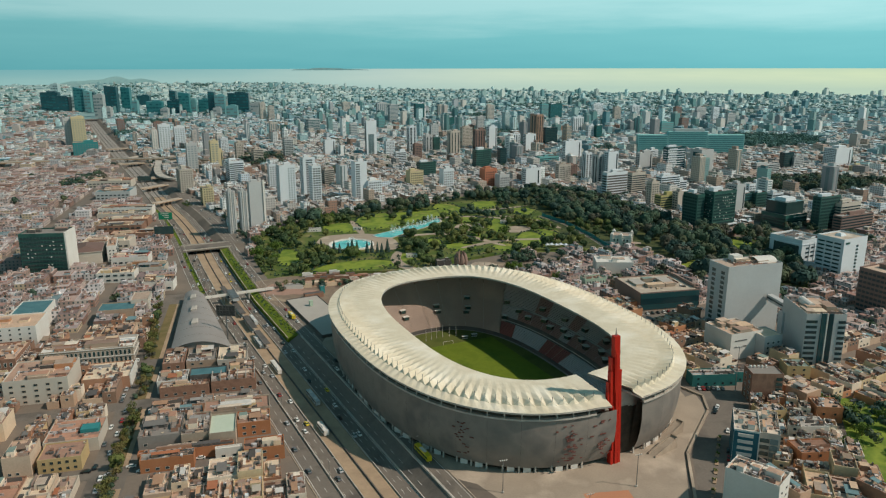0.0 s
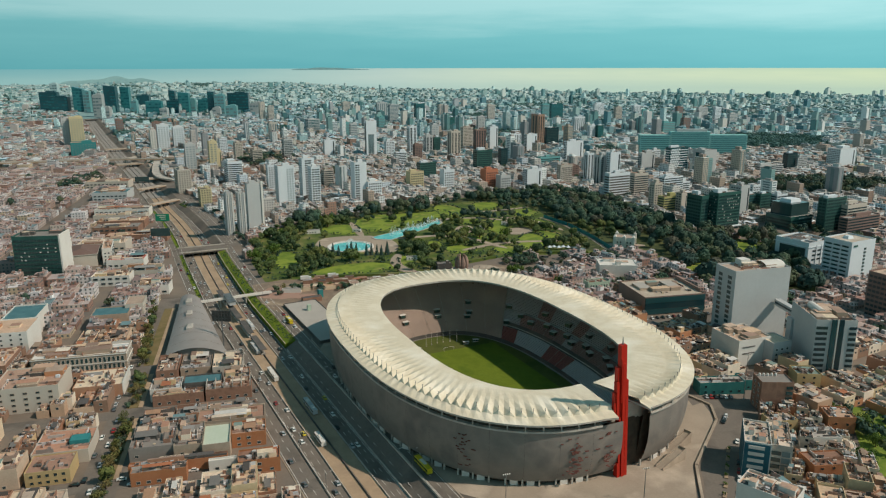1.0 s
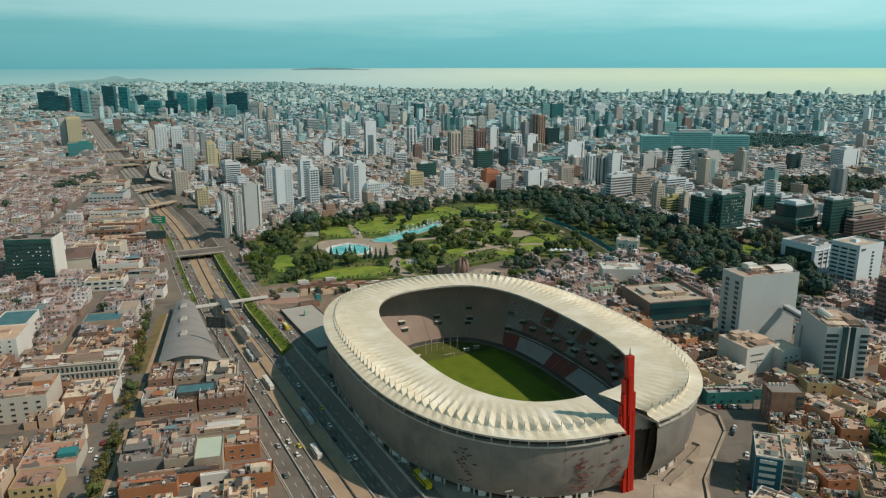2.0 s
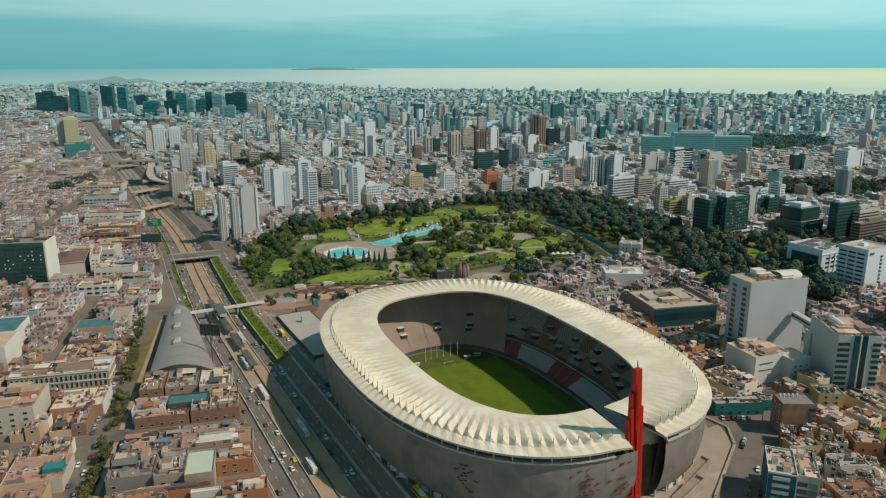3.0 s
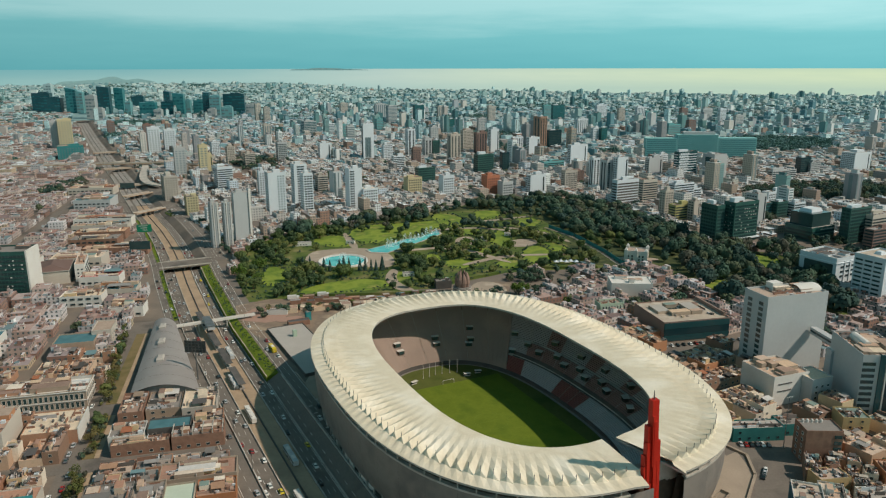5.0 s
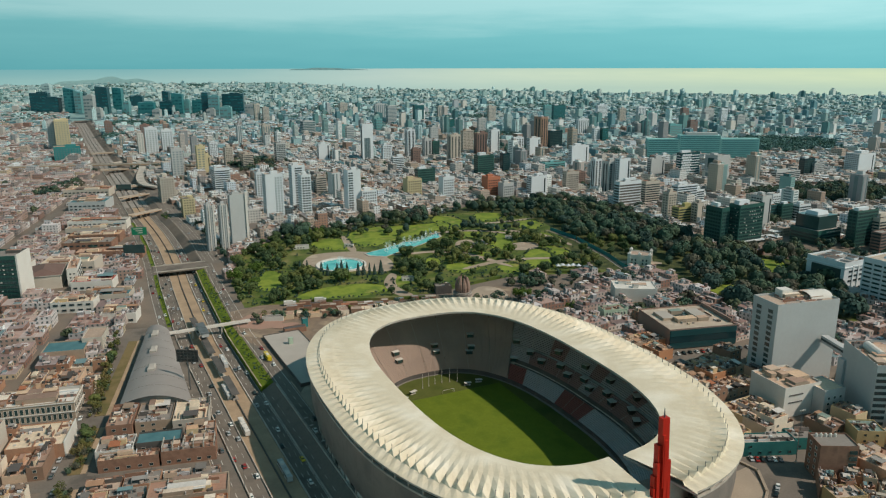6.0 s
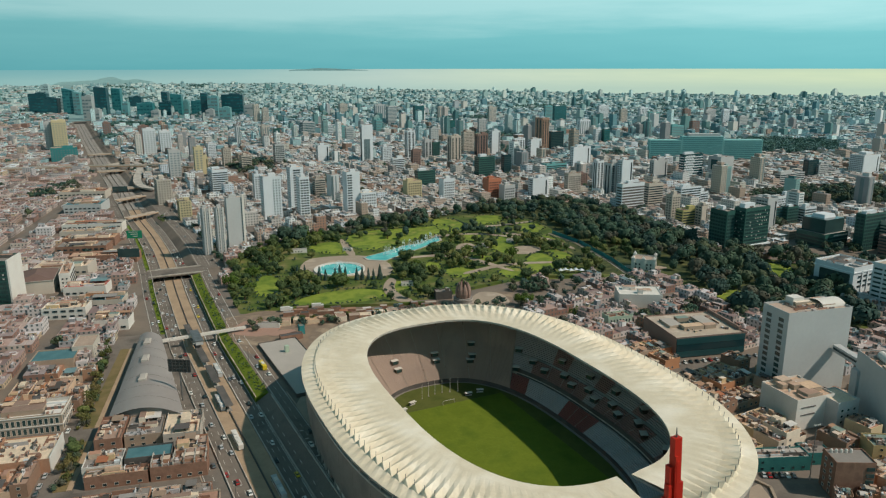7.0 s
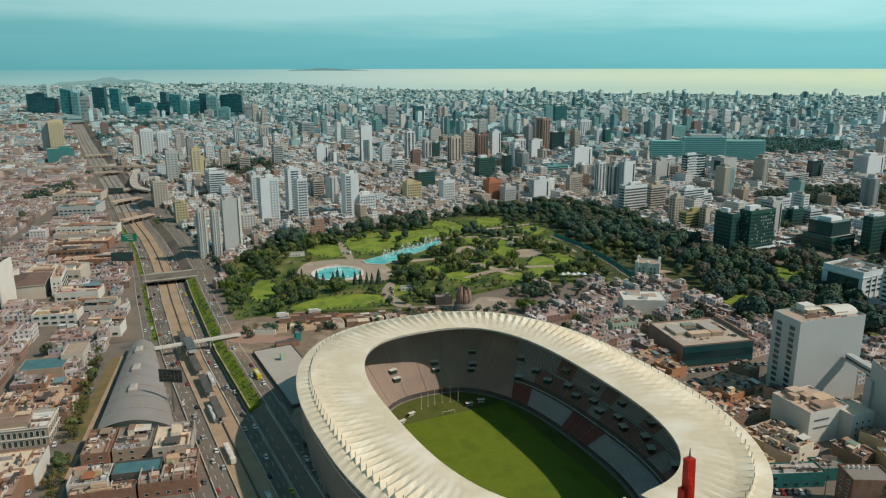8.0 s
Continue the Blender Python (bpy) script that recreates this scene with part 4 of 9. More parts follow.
def woods(name, spots, mats, label, rng, protos):
    """Many crowns in one mesh: spots of (x, y, scale); every crown takes one of the leaf colours."""
    vs, fs, ms, base = [], [], [], 0
    for x, y, s, *lift in spots:
        p = protos[rng.randrange(6)]
        ms += [rng.randrange(len(mats))] * (len(p) // 4)
        a = rng.uniform(0, 6.28)
        c, n_ = math.cos(a), math.sin(a)
        q = np.empty_like(p)
        q[:, 0] = x + s * (p[:, 0] * c - p[:, 1] * n_)
        q[:, 1] = y + s * (p[:, 0] * n_ + p[:, 1] * c)
        q[:, 2] = s * p[:, 2] + (lift[0] if lift else 0.0)
        vs.append(q)
        fs.append(np.arange(base, base + len(p)).reshape(-1, 4))
        base += len(p)
    me = bpy.data.meshes.new(name)
    me.from_pydata(np.concatenate(vs).tolist(), [], np.concatenate(fs).tolist())
    for m in mats:
        me.materials.append(M[m])
    me.polygons.foreach_set("material_index", ms)
    return tagged(new(name, me), label, "trees", "", "stuff")


# vehicles
PAINT = [("white", (226, 226, 222)), ("silver", (176, 178, 180)), ("black", (34, 36, 38)), ("red", (150, 34, 30)), ("grey", (96, 98, 102)), ("yellow", (214, 190, 40))]
for nm, c in PAINT:
    M["paint_" + nm] = material("car_paint_" + nm, [lin(c)], rough=0.3, big=0.5, mix=0.08, bump=0, spec=0.5)
M["tyre"] = material("tyre_rubber", [lin((28, 28, 28))], bump=0, mix=0.1)


def car_proto(nm):
    t = thing("car", nm + " passenger car with dark windows on the road", "car", (0, 0, -50), group="cars")
    g = Geo()
    side = [(-2.15, 0.35), (-2.2, 0.75), (-1.2, 0.92), (1.95, 0.95), (2.15, 0.7), (2.15, 0.35)]
    g.strip([[(x, y, z) for x, z in side] for y in (-0.85, 0.85)])
    for y, o in ((-0.85, 1), (0.85, -1)):
        g.quad([(x, y, z) for x, z in side[::o]])
    part("body", g, "paint_" + nm, t)
    g = Geo()
    g.box((0.25, 0, 0.93), (2.5, 1.5, 0.5), taper=0.78)
    part("cabin", g, "black_glass", t, "dark window glass")
    g = Geo()
    g.box((0.25, 0, 1.43), (1.9, 1.15, 0.06))
    part("car_roof", g, "paint_" + nm, t)
    for x in (-1.35, 1.35):
        for y in (-0.8, 0.8):
            g = Geo()
            g.tube((x, y - 0.1, 0.32), (x, y + 0.1, 0.32), 0.32, 8)
            part("wheel", g, "tyre", t)
    return t


CARS = [car_proto(nm) for nm, c in PAINT]


def bus(x, y, z, ang, length, mat, label):
    t = thing("bus", label, "bus", (x, y, z), ang, "buses")
    n = 2 if length > 15 else 1
    for k in range(n):
        l = length / n - 0.4
        cx = (k - (n - 1) / 2) * length / n
        g = Geo()
        g.box((cx, 0, 0.4), (l, 2.5, 2.5), bottom=True)
        part("body", g, mat, t)
        g = Geo()
        g.box((cx, 0, 1.5), (l - 0.5, 2.56, 0.9))
        part("window_band", g, "black_glass", t)
        g = Geo()
        g.box((cx, 0, 2.9), (l * 0.35, 1.6, 0.3))
        part("roof_unit", g, "white_wall", t)
        for wx in (-l * 0.32, l * 0.32):
            for wy in (-1.15, 1.15):
                g = Geo()
                g.tube((cx + wx, wy - 0.12, 0.48), (cx + wx, wy + 0.12, 0.48), 0.48, 8)
                part("wheel", g, "tyre", t)
    if n == 2:
        g = Geo()
        g.box((0, 0, 0.5), (1.0, 2.2, 2.2))
        part("bellows", g, "tyre", t)
    return t

# ---- west of the expressway ----
W_O, W_A = Vector((-120.0, 330.0)), radians(14)


def wl2(a, b, z=0.0):
    return (W_O.x + a * math.cos(W_A) - b * math.sin(W_A), W_O.y + a * math.sin(W_A) + b * math.cos(W_A), z)


M["vault"] = material("grey_roof_sheet", [lin((142, 135, 131)), lin((152, 145, 140))], big=0.05, small=0.8, mix=0.15, rough=0.5)
M["teal_roof"] = material("blue_green_roof", [lin((70, 112, 120)), lin((84, 124, 130))], big=0.15, small=0.8, mix=0.25)
M["beige_wall"] = material("beige_render", [lin((198, 190, 178)), lin((186, 178, 166))], big=0.05, mix=0.2)
M["ochre"] = material("ochre_render", [lin((194, 170, 126)), lin((182, 158, 116))], big=0.2, mix=0.25)
M["brown_roof"] = material("brown_sheet_roof", [lin((122, 100, 92)), lin((110, 90, 84))], big=0.1, small=0.8, mix=0.3)
M["yard_roof"] = material("pale_yard_roof", [lin((182, 176, 168)), lin((170, 164, 156))], big=0.08, mix=0.2)
M["rust_wall"] = material("rust_render", [lin((190, 124, 96)), lin((176, 112, 88))], big=0.05, mix=0.2)
M["mint_roof"] = material("pale_mint_roof", [lin((196, 206, 188)), lin((184, 196, 176))], big=0.15, small=0.8, mix=0.15)
# tapering vaulted hall
hall = thing("vaulted_hall", "long grey vaulted market hall with three roof skylights", "hall")
near_l, near_r, far_l, far_r = Vector((-168.5, 413)), Vector((-131.5, 417)), Vector((-199.5, 529.5)), Vector((-184.5, 526.5))


def vault_ring(t, n=14, lift=0.0):
    a, b = near_l.lerp(far_l, t), near_r.lerp(far_r, t)
    h = 5.2 - 2.2 * t
    out = []
    for k in range(n + 1):
        f = k / n
        p = a.lerp(b, f)
        out.append((p.x, p.y, 6.0 + h * (1 - (2 * f - 1) ** 2) + lift))
    return out


for k in range(8):
    g = Geo()
    g.strip([vault_ring(k / 8 + 0.001), vault_ring((k + 1) / 8 - 0.001)], closed=False)
    part("roof_sheet", g, "vault", hall, smooth=True)
g = Geo()
r0, r1 = vault_ring(0.015, lift=-0.1), vault_ring(1.0, lift=-0.1)
g.quad([(near_l.x, near_l.y, 0), (near_r.x, near_r.y, 0)] + r0[::-1])
part("gable_wall", g, "grey_roof", hall, "darker grey arched gable wall")
g = Geo()
g.quad([(far_r.x, far_r.y, 0), (far_l.x, far_l.y, 0)] + r1)
part("gable_wall", g, "grey_roof", hall)
for a, b in ((near_l, far_l), (far_r, near_r)):
    g = Geo()
    g.quad([(b.x, b.y, 0), (a.x, a.y, 0), (a.x, a.y, 6), (b.x, b.y, 6)])
    part("side_wall", g, "conc", hall)
for t in (0.33, 0.58, 0.83):
    c = near_l.lerp(far_l, t).lerp(near_r.lerp(far_r, t), 0.42)
    h = 6 + 5.2 - 2.2 * t
    sk = Geo()
    for x0, x1, z in ((-2.2, 2.2, 1.3),):
        sk.box((c.x, c.y, h - 0.6), (4.0, 8.0, 1.6), radians(16))
        sk.box((c.x, c.y, h + 1.0), (4.4, 8.0, 0.8), radians(16), taper=0.6)
    part("skylight", sk, "yard_roof", hall, "pale rounded roof skylight")

# boulevard strip: tan path, verge and trees
g = Geo()
g.quad([wl2(-48, -150, 0.04), wl2(-31.5, -150, 0.04), wl2(-31.5, 230, 0.04), wl2(-48, 230, 0.04)])
solo("road", g, "asphalt", "grey asphalt boulevard between low houses", "road", kind="structure")
for b0, b1 in ((-33, 25), (38, 82), (96, 205), (-140, -52)):
    g = Geo()
    g.box(wl2(-37.5, (b0 + b1) / 2, 0.04), (5.5, b1 - b0, 0.22), W_A)
    solo("verge", g, "lawn_dry", "strip of dull grass along the boulevard", "verge", kind="structure")
    g = Geo()
    g.box(wl2(-33.6, (b0 + b1) / 2, 0.04), (2.2, b1 - b0, 0.26), W_A)
    solo("pavement", g, "tan_road", "tan paved path along the boulevard", "pavement", kind="structure")
b_rng = random.Random(21)
for k in range(44):
    b = -130 + k * 8.0 + b_rng.uniform(-2, 2)
    if 24 < b < 40 or 82 < b < 95:
        continue
    tree(*wl2(-37.5 - max(0, b - 60) * 0.07 + b_rng.uniform(-1.8, 1.6), b)[:2], b_rng.choice((6, 7, 6, 7, 2)), b_rng.uniform(0.7, 1.15), b_rng, group="boulevard trees")
for a0, a1, b in ((-140, 40, 31.0), (-400, -48, 87.0), (-400, 60, -37.0)):
    while max(sw(*wl2(a1, b + e)[:2])[1] for e in (-4.5, 4.5)) > -19.2:
        a1 -= 1
    g = Geo()
    g.box(wl2((a0 + a1) / 2, b, 0.0), (a1 - a0, 9, 0.045), W_A)
    solo("road", g, "asphalt", "grey asphalt side street between low houses", "road", kind="structure")


def wb(name, label, cat, a0, a1, b0, b1, h, wall="wall", roof="roof", par=0.8):
    p = wl2((a0 + a1) / 2, (b0 + b1) / 2)
    return building(name, label, cat, p[0], p[1], a1 - a0, b1 - b0, h, W_A, wall, roof, par)


spots = []
for k in range(420):
    b = b_rng.uniform(-140, 205)
    if not (24 < b < 39 or 82 < b < 96):
        spots.append((*wl2(-37.5 - max(0, b - 60) * 0.07 + b_rng.uniform(-2.6, 2.4), b)[:2], b_rng.uniform(0.14, 0.42)))
woods("boulevard_shrubs", spots, ["leaf_dry", "wood_leaf_3", "wood_leaf_5", "wood_leaf_1"], "dusty olive shrubs along the boulevard strip", b_rng, MID_NP)
k_rng = random.Random(31)
MARKET = [
    ("low_house", "low tan house with a terracotta roof terrace", -29, -17, 68, 92, 8, "brick", "roof"),
    ("low_house", "low flat-roofed house with rooftop rooms", -16, 1, 70, 92, 7, "wall", "grey_roof"),
    ("low_house", "pale flat-roofed building beside the vaulted hall", 2, 19, 66, 90, 8, "conc", "roof"),
    ("workshop", "white-walled workshop with pale roofs", -29, -13, 43, 57, 8, "white_wall", "grey_roof"),
    ("workshop", "workshop with a long blue-grey roof", -12, 8, 46, 57, 8.5, "dark_conc", "teal_roof"),
    ("low_house", "low tan house beside the expressway", 9, 23, 48, 62, 8, "wall", "roof"),
    ("unfinished_building", "unfinished brown brick building with bare columns", 0, 24, 36.5, 47, 7.5, "brick", "brick"),
    ("workshop", "brown brick workshop with a white side wall", -27, -1, 36.5, 43, 6.5, "brick", "roof"),
    ("warehouse", "plain grey warehouse with a flat roof", -29, -10, -24, -2, 10, "grey_roof", "grey_roof"),
    ("warehouse", "tan warehouse beside a plain grey one", -9.7, 2.7, -26, -4, 10, "pave", "grey_roof"),
    ("warehouse", "warehouse with a pale mint roof", 3, 15, -29, -9, 10.5, "pave", "mint_roof"),
    ("low_house", "orange-walled house with a brown roof", 15.3, 31, -18, -5, 8, "orange", "roof"),
    ("low_house", "long tan house with white roof panels", -1, 31, -3, 11, 8.5, "pave", "roof"),
    ("market_building", "orange-walled market building with a brown roof", 19, 37, -47, -33, 7.5, "orange", "brick"),
    ("market_building", "long orange-walled market shed with a grey roof", -26, -3, -45, -35, 7, "orange", "grey_roof"),
    ("market_stall", "small white-roofed market shed", 6, 18, -41, -35, 6, "white_wall", "white_wall"),
    ("market_building", "orange-walled market row with a tan roof", -28, 14, -34, -30.5, 6, "orange", "roof"),
]
for nm, lb, a0, a1, b0, b1, h, wall, roof in MARKET:
    h = h * 0.82
    b0 = b0 + (3.5 if b0 in (-47, -45, -41) else 0)
    t = wb(nm, lb, "building", a0, a1, b0, b1, h, wall, roof)
    w, d = a1 - a0, b1 - b0
    windows(t, w, d, 0, h, bay=4.2, size=(1.6, 1.3), frame_mat="conc", limit=5)
    if roof not in ("mint_roof", "teal_roof", "white_wall"):
        clutter(t, w, d, h, k_rng.choice((2, 3, 4)), k_rng, tanks=k_rng.choice((0, 1)))
        lean_to(t, w, d, h, k_rng)
        roof_litter(t, w, d, h, 26, k_rng)
    if nm == "unfinished_building":
        for kx in range(6):
            for ky in range(3):
                g = Geo()
                g.box((-w / 2 + 0.6 + kx * (w - 1.2) / 5, -d / 2 + 0.6 + ky * (d - 1.2) / 2, h), (0.5, 0.5, 3.0))
                part("column", g, "conc", t)
        for kx in range(6):
            g = Geo()
            g.box((-w / 2 + 0.6 + kx * (w - 1.2) / 5, 0, h + 2.6), (0.4, d - 1, 0.4), bottom=True)
            part("beam", g, "conc", t)

# low sheds in the yard between the two market rows
for k, (a0, a1, b0, b1, h) in enumerate(((-29, -18, 2, 12, 5), (-17.5, -3, 3, 13, 4.5), (-29, -14, 14, 25, 4), (-13, 2, 14.5, 25, 4.6), (3, 14, 13, 24, 4.2), (15, 27, 12.5, 22, 5))):
    t = wb("low_house", "low tan shed with a patched sheet roof", "building", a0, a1, b0, b1, h, ("wall", "conc", "brick")[k % 3], ("roof", "grey_roof")[k % 2], 0.3)
    roof_litter(t, a1 - a0, b1 - b0, h, 14, k_rng)
    lean_to(t, a1 - a0, b1 - b0, h, k_rng)

# arcaded corner building and its neighbours
arc_b = wb("arcade_building", "long tan building with two rows of white arches", "building", -101, -49, 96, 116, 9.5, "pave", "grey_roof")
windows(arc_b, 52, 20, 0, 10, storey=4.5, bay=2.5, size=(1.45, 3.1), z0=0.5, pane="black_glass")
windows(arc_b, 52, 20, 1, 10, storey=4.5, bay=2.8, size=(1.45, 3.1), z0=0.5, pane="black_glass")
for z in (4.2, 9.3):
    g = Geo()
    g.box((0, 0, z), (52.8, 20.8, 0.45), bottom=True)
    part("cornice", g, "white_wall", arc_b, "white cornice")
roof_litter(arc_b, 52, 20, 9.75, 60, k_rng)
clutter(arc_b, 52, 20, 9.5, 9, k_rng, tanks=4)
ar2 = wb("arcade_building", "dark red building with white arches and a patched roof", "building", -146, -113, 92, 122, 9, "brick", "roof")
for f, w_, d_ in ((0, 33, 30), (1, 33, 30)):
    windows(ar2, w_, d_, f, 9.2, storey=4.2, bay=3.0, size=(1.3, 2.6), z0=0.6, pane="black_glass")
clutter(ar2, 33, 30, 9, 4, k_rng, tanks=2)
roof_litter(ar2, 33, 30, 9, 40, k_rng)
t = wb("low_house", "long low house with a white street front", "building", -70, -45, 56, 80, 6.5, "wall", "roof", 0.5)
roof_litter(t, 25, 24, 6.5, 40, k_rng)
g = Geo()
g.box((12.7, 0, 0), (0.4, 24, 7.8))
part("street_front", g, "white_wall", t, "white street front")
t = wb("low_house", "low house with a blue sheet lean-to", "building", -72, -48, -14, 8, 6, "beige_wall", "roof", 0.5)
roof_litter(t, 24, 22, 6, 30, k_rng)
g = Geo()
g.box((7, -2, 6), (8, 6, 2.4), 0, 0, 0)
part("lean_to", g, "teal_sheet", t, "bright blue sheet lean-to")
t = wb("low_house", "ochre house with a stepped roof terrace", "building", -70, -52, -31, -16, 6.5, "ochre", "roof", 0.5)
windows(t, 18, 15, 0, 6.5, bay=3.2, size=(1.4, 1.5), frame_mat="ochre")
roof_litter(t, 18, 15, 6.5, 16, k_rng)
t = wb("white_block", "pale plain apartment block with a blank end wall", "building", -106, -74, 46, 74, 13.5, "beige_wall", "roof")
windows(t, 32, 28, 0, 13.5, bay=6, size=(1.8, 1.2), frame_mat="pave")
clutter(t, 32, 28, 13.5, 7, k_rng, tanks=3)
roof_litter(t, 32, 28, 13.5, 30, k_rng)
t = wb("white_block", "white building with a blue-green sheet roof", "building", -137, -116, 164, 196, 13, "white_wall", "teal_roof")
windows(t, 21, 32, 0, 13, bay=4)
t = wb("white_block", "tall white block with small windows", "building", -142, -112, 132, 160, 15, "white_wall", "roof")
windows(t, 30, 28, 0, 15, bay=5, size=(1.3, 1.3))
clutter(t, 30, 28, 15, 3, k_rng)
t = wb("low_house", "low building with a bright green roof", "building", -84, -60, 172, 190, 9, "wall", "teal_roof")
t = wb("low_house", "tall tan house with a bright blue annex", "building", -64, -52, 186, 206, 11, "beige_wall", "roof")
windows(t, 12, 20, 1, 11, bay=4)
# dark glass office with a white end wall
gl = building("office_block", "dark green glass office block with a white end wall", "building", -347, 612, 37, 24, 36, radians(8), "office_glass", "grey_roof", 1.2)
window_rows(gl, 37, 24, 0, 36, storey=3.4, tall=2.0, z0=1.5, bay=2.6, mat="black_glass", share=0.8)
# White-painted panes stand in for lit windows; they emit nothing.
for k in range(22):
    q = Geo()
    q.box((0, 0, 0), (1.1, 0.5, 0.9), bottom=True)
    m, length = face_at(0, 37, 24)
    put("lit_pane", shared("lit_pane", lambda: q.mesh("lit_pane", [M["white_line"]])), gl, m @ Matrix.Translation(((int(k_rng.uniform(0, 11)) - 5) * 3.1, -0.25, 2.2 + 3.4 * int(k_rng.uniform(0, 9)))))
g = Geo()
g.box((19.1, 0, 0), (1.2, 24.4, 37.5))
part("end_wall", g, "white_wall", gl, "plain white end wall")
clutter(gl, 37, 24, 36, 3, k_rng, "dark_conc", 0)

# steel billboard frame beside the vaulted hall, and roadside signs
def sign(x, y, ang, w, h, z, mat, label, lattice=False):
    t = thing("billboard", label, "billboard", (x, y, 0), ang, "billboards")
    g = Geo()
    g.tube((0, 0, 0), (0, 0, z), 0.45, 8)
    part("pole", g, "steel", t)
    if lattice:
        for k in range(7):
            g = Geo()
            g.box((-w / 2 + k * w / 6, 0, z), (0.25, 0.5, h), bottom=True)
            part("upright", g, "dark_conc", t)
        for k in range(5):
            g = Geo()
            g.box((0, 0, z + k * h / 4 - 0.12), (w, 0.5, 0.24), bottom=True)
            part("rail", g, "dark_conc", t)
    g = Geo()
    g.box((0, 0.5, z), (w, 0.25, h), bottom=True)
    part("panel", g, mat, t)
    return t


M["sign_green"] = material("green_road_sign", [lin((36, 140, 104)), lin((30, 126, 96))], bump=0, mix=0.15)
sign(-143.0, 446.0, radians(-6), 12.5, 7, 17, "dark_conc", "steel lattice back of a tall billboard", True)
gs = sign(-316.0, 802.0, radians(8), 15, 8, 7, "sign_green", "large green road sign beside the expressway")
for k in range(3):
    g = Geo()
    g.box((-1 + k, 0.34, 13.2 - 2.2 * k), (9 - 2 * k, 0.06, 0.7), bottom=True)
    part("stripe", g, "white_line", gs, "white bar")
sign(-285.0, 715.0, radians(6), 19, 8, 10, "black_glass", "black billboard beside the road bridge")
sign(-452.0, 1082.0, radians(8), 20, 7, 8, "black_glass", "dark billboard near the expressway")

# brown hipped hall and a narrow white block beside the glass office
M["red_sheet"] = material("dull_red_sheet", [lin((168, 78, 72)), lin((184, 108, 100)), lin((158, 70, 64))], big=0.3, small=1.5, mix=0.3)
hh = thing("hipped_hall", "large hall with a brown hipped roof and pale front", "hall", (-333.5, 652, 0), radians(21))
g = Geo()
g.box((0, 0, 0), (27, 36, 11))
part("wall", g, "beige_wall", hh)
g = Geo()
g.box((0, 0, 11.0), (28.4, 37.4, 0.5), bottom=True)
part("eaves", g, "conc", hh)
g = Geo()
a_, b_, r_ = 14.0, 18.4, 9.0
lo_ = [(-a_, -b_, 11.5), (a_, -b_, 11.5), (a_, b_, 11.5), (-a_, b_, 11.5)]
rg = [(0, -r_, 15.5), (0, r_, 15.5)]
g.quad([lo_[0], lo_[1], rg[0]])
g.quad([lo_[1], lo_[2], rg[1], rg[0]])
g.quad([lo_[2], lo_[3], rg[1]])
g.quad([lo_[3], lo_[0], rg[0], rg[1]])
part("roof", g, "brown_roof", hh, "brown hipped sheet roof")
FOOT.append((-333.5, 652, 13.5, 18, radians(21)))
t = building("white_block", "narrow white apartment block with rows of windows", "building", -313, 660, 8, 36, 15, radians(21), "white_wall", "roof", 0.8)
window_rows(t, 8, 36, 1, 15, storey=3.2, tall=1.5, bay=2.8, z0=1.4, mat="glass")
windows(t, 8, 36, 0, 15, bay=2.6, size=(1.3, 1.4))
clutter(t, 8, 34, 15, 3, k_rng)
# long warehouses between the diagonal street and the expressway
for x, y, w, d, h, wall, roof, lb in ((-388, 868, 62, 20, 9, "white_wall", "yard_roof", "long white-roofed warehouse beside the expressway"), (-380, 842, 58, 16, 7, "beige_wall", "yard_roof", "long pale warehouse with a flat roof"),
                                  (-452, 985, 44, 40, 11, "grey_wall", "teal_roof", "wide warehouse with a blue-grey roof"), (-362, 806, 50, 22, 8, "brick", "roof", "brown warehouse with a patched flat roof"),
                                  (-352, 770, 46, 24, 9, "brick", "grey_roof", "brown brick warehouse beside the expressway"), (-330, 690, 44, 26, 11, "beige_wall", "roof", "large beige warehouse with a stepped roof"),
                                  (-318, 740, 60, 18, 7, "brick", "roof", "long low brown warehouse"), (-372, 660, 40, 26, 14, "white_wall", "roof", "tall white block with rows of windows"),
                                  (-288, 642, 32, 18, 7, "white_wall", "red_sheet", "low white building with a dull red sheet roof"), (-262, 610, 34, 18, 6, "beige_wall", "teal_roof", "low shop row with a teal roof"),
                                  (-276, 585, 30, 16, 8, "white_wall", "roof", "white shop building on a corner"), (-500, 1080, 60, 30, 10, "beige_wall", "roof", "large tan warehouse with a flat roof"),
                                  (-232, 562, 24, 16, 7, "white_wall", "grey_roof", "white corner building beside the boulevard")):
    t = building("warehouse", lb, "building", x, y, w, d, h, radians(10), wall, roof, 0.7)
    window_rows(t, w, d, 0, h, storey=4, tall=1.4, bay=5)
    clutter(t, w, d, h, 5, k_rng, "wall", 1)
    lean_to(t, w, d, h, k_rng)
    roof_litter(t, w, d, h, 24, k_rng)

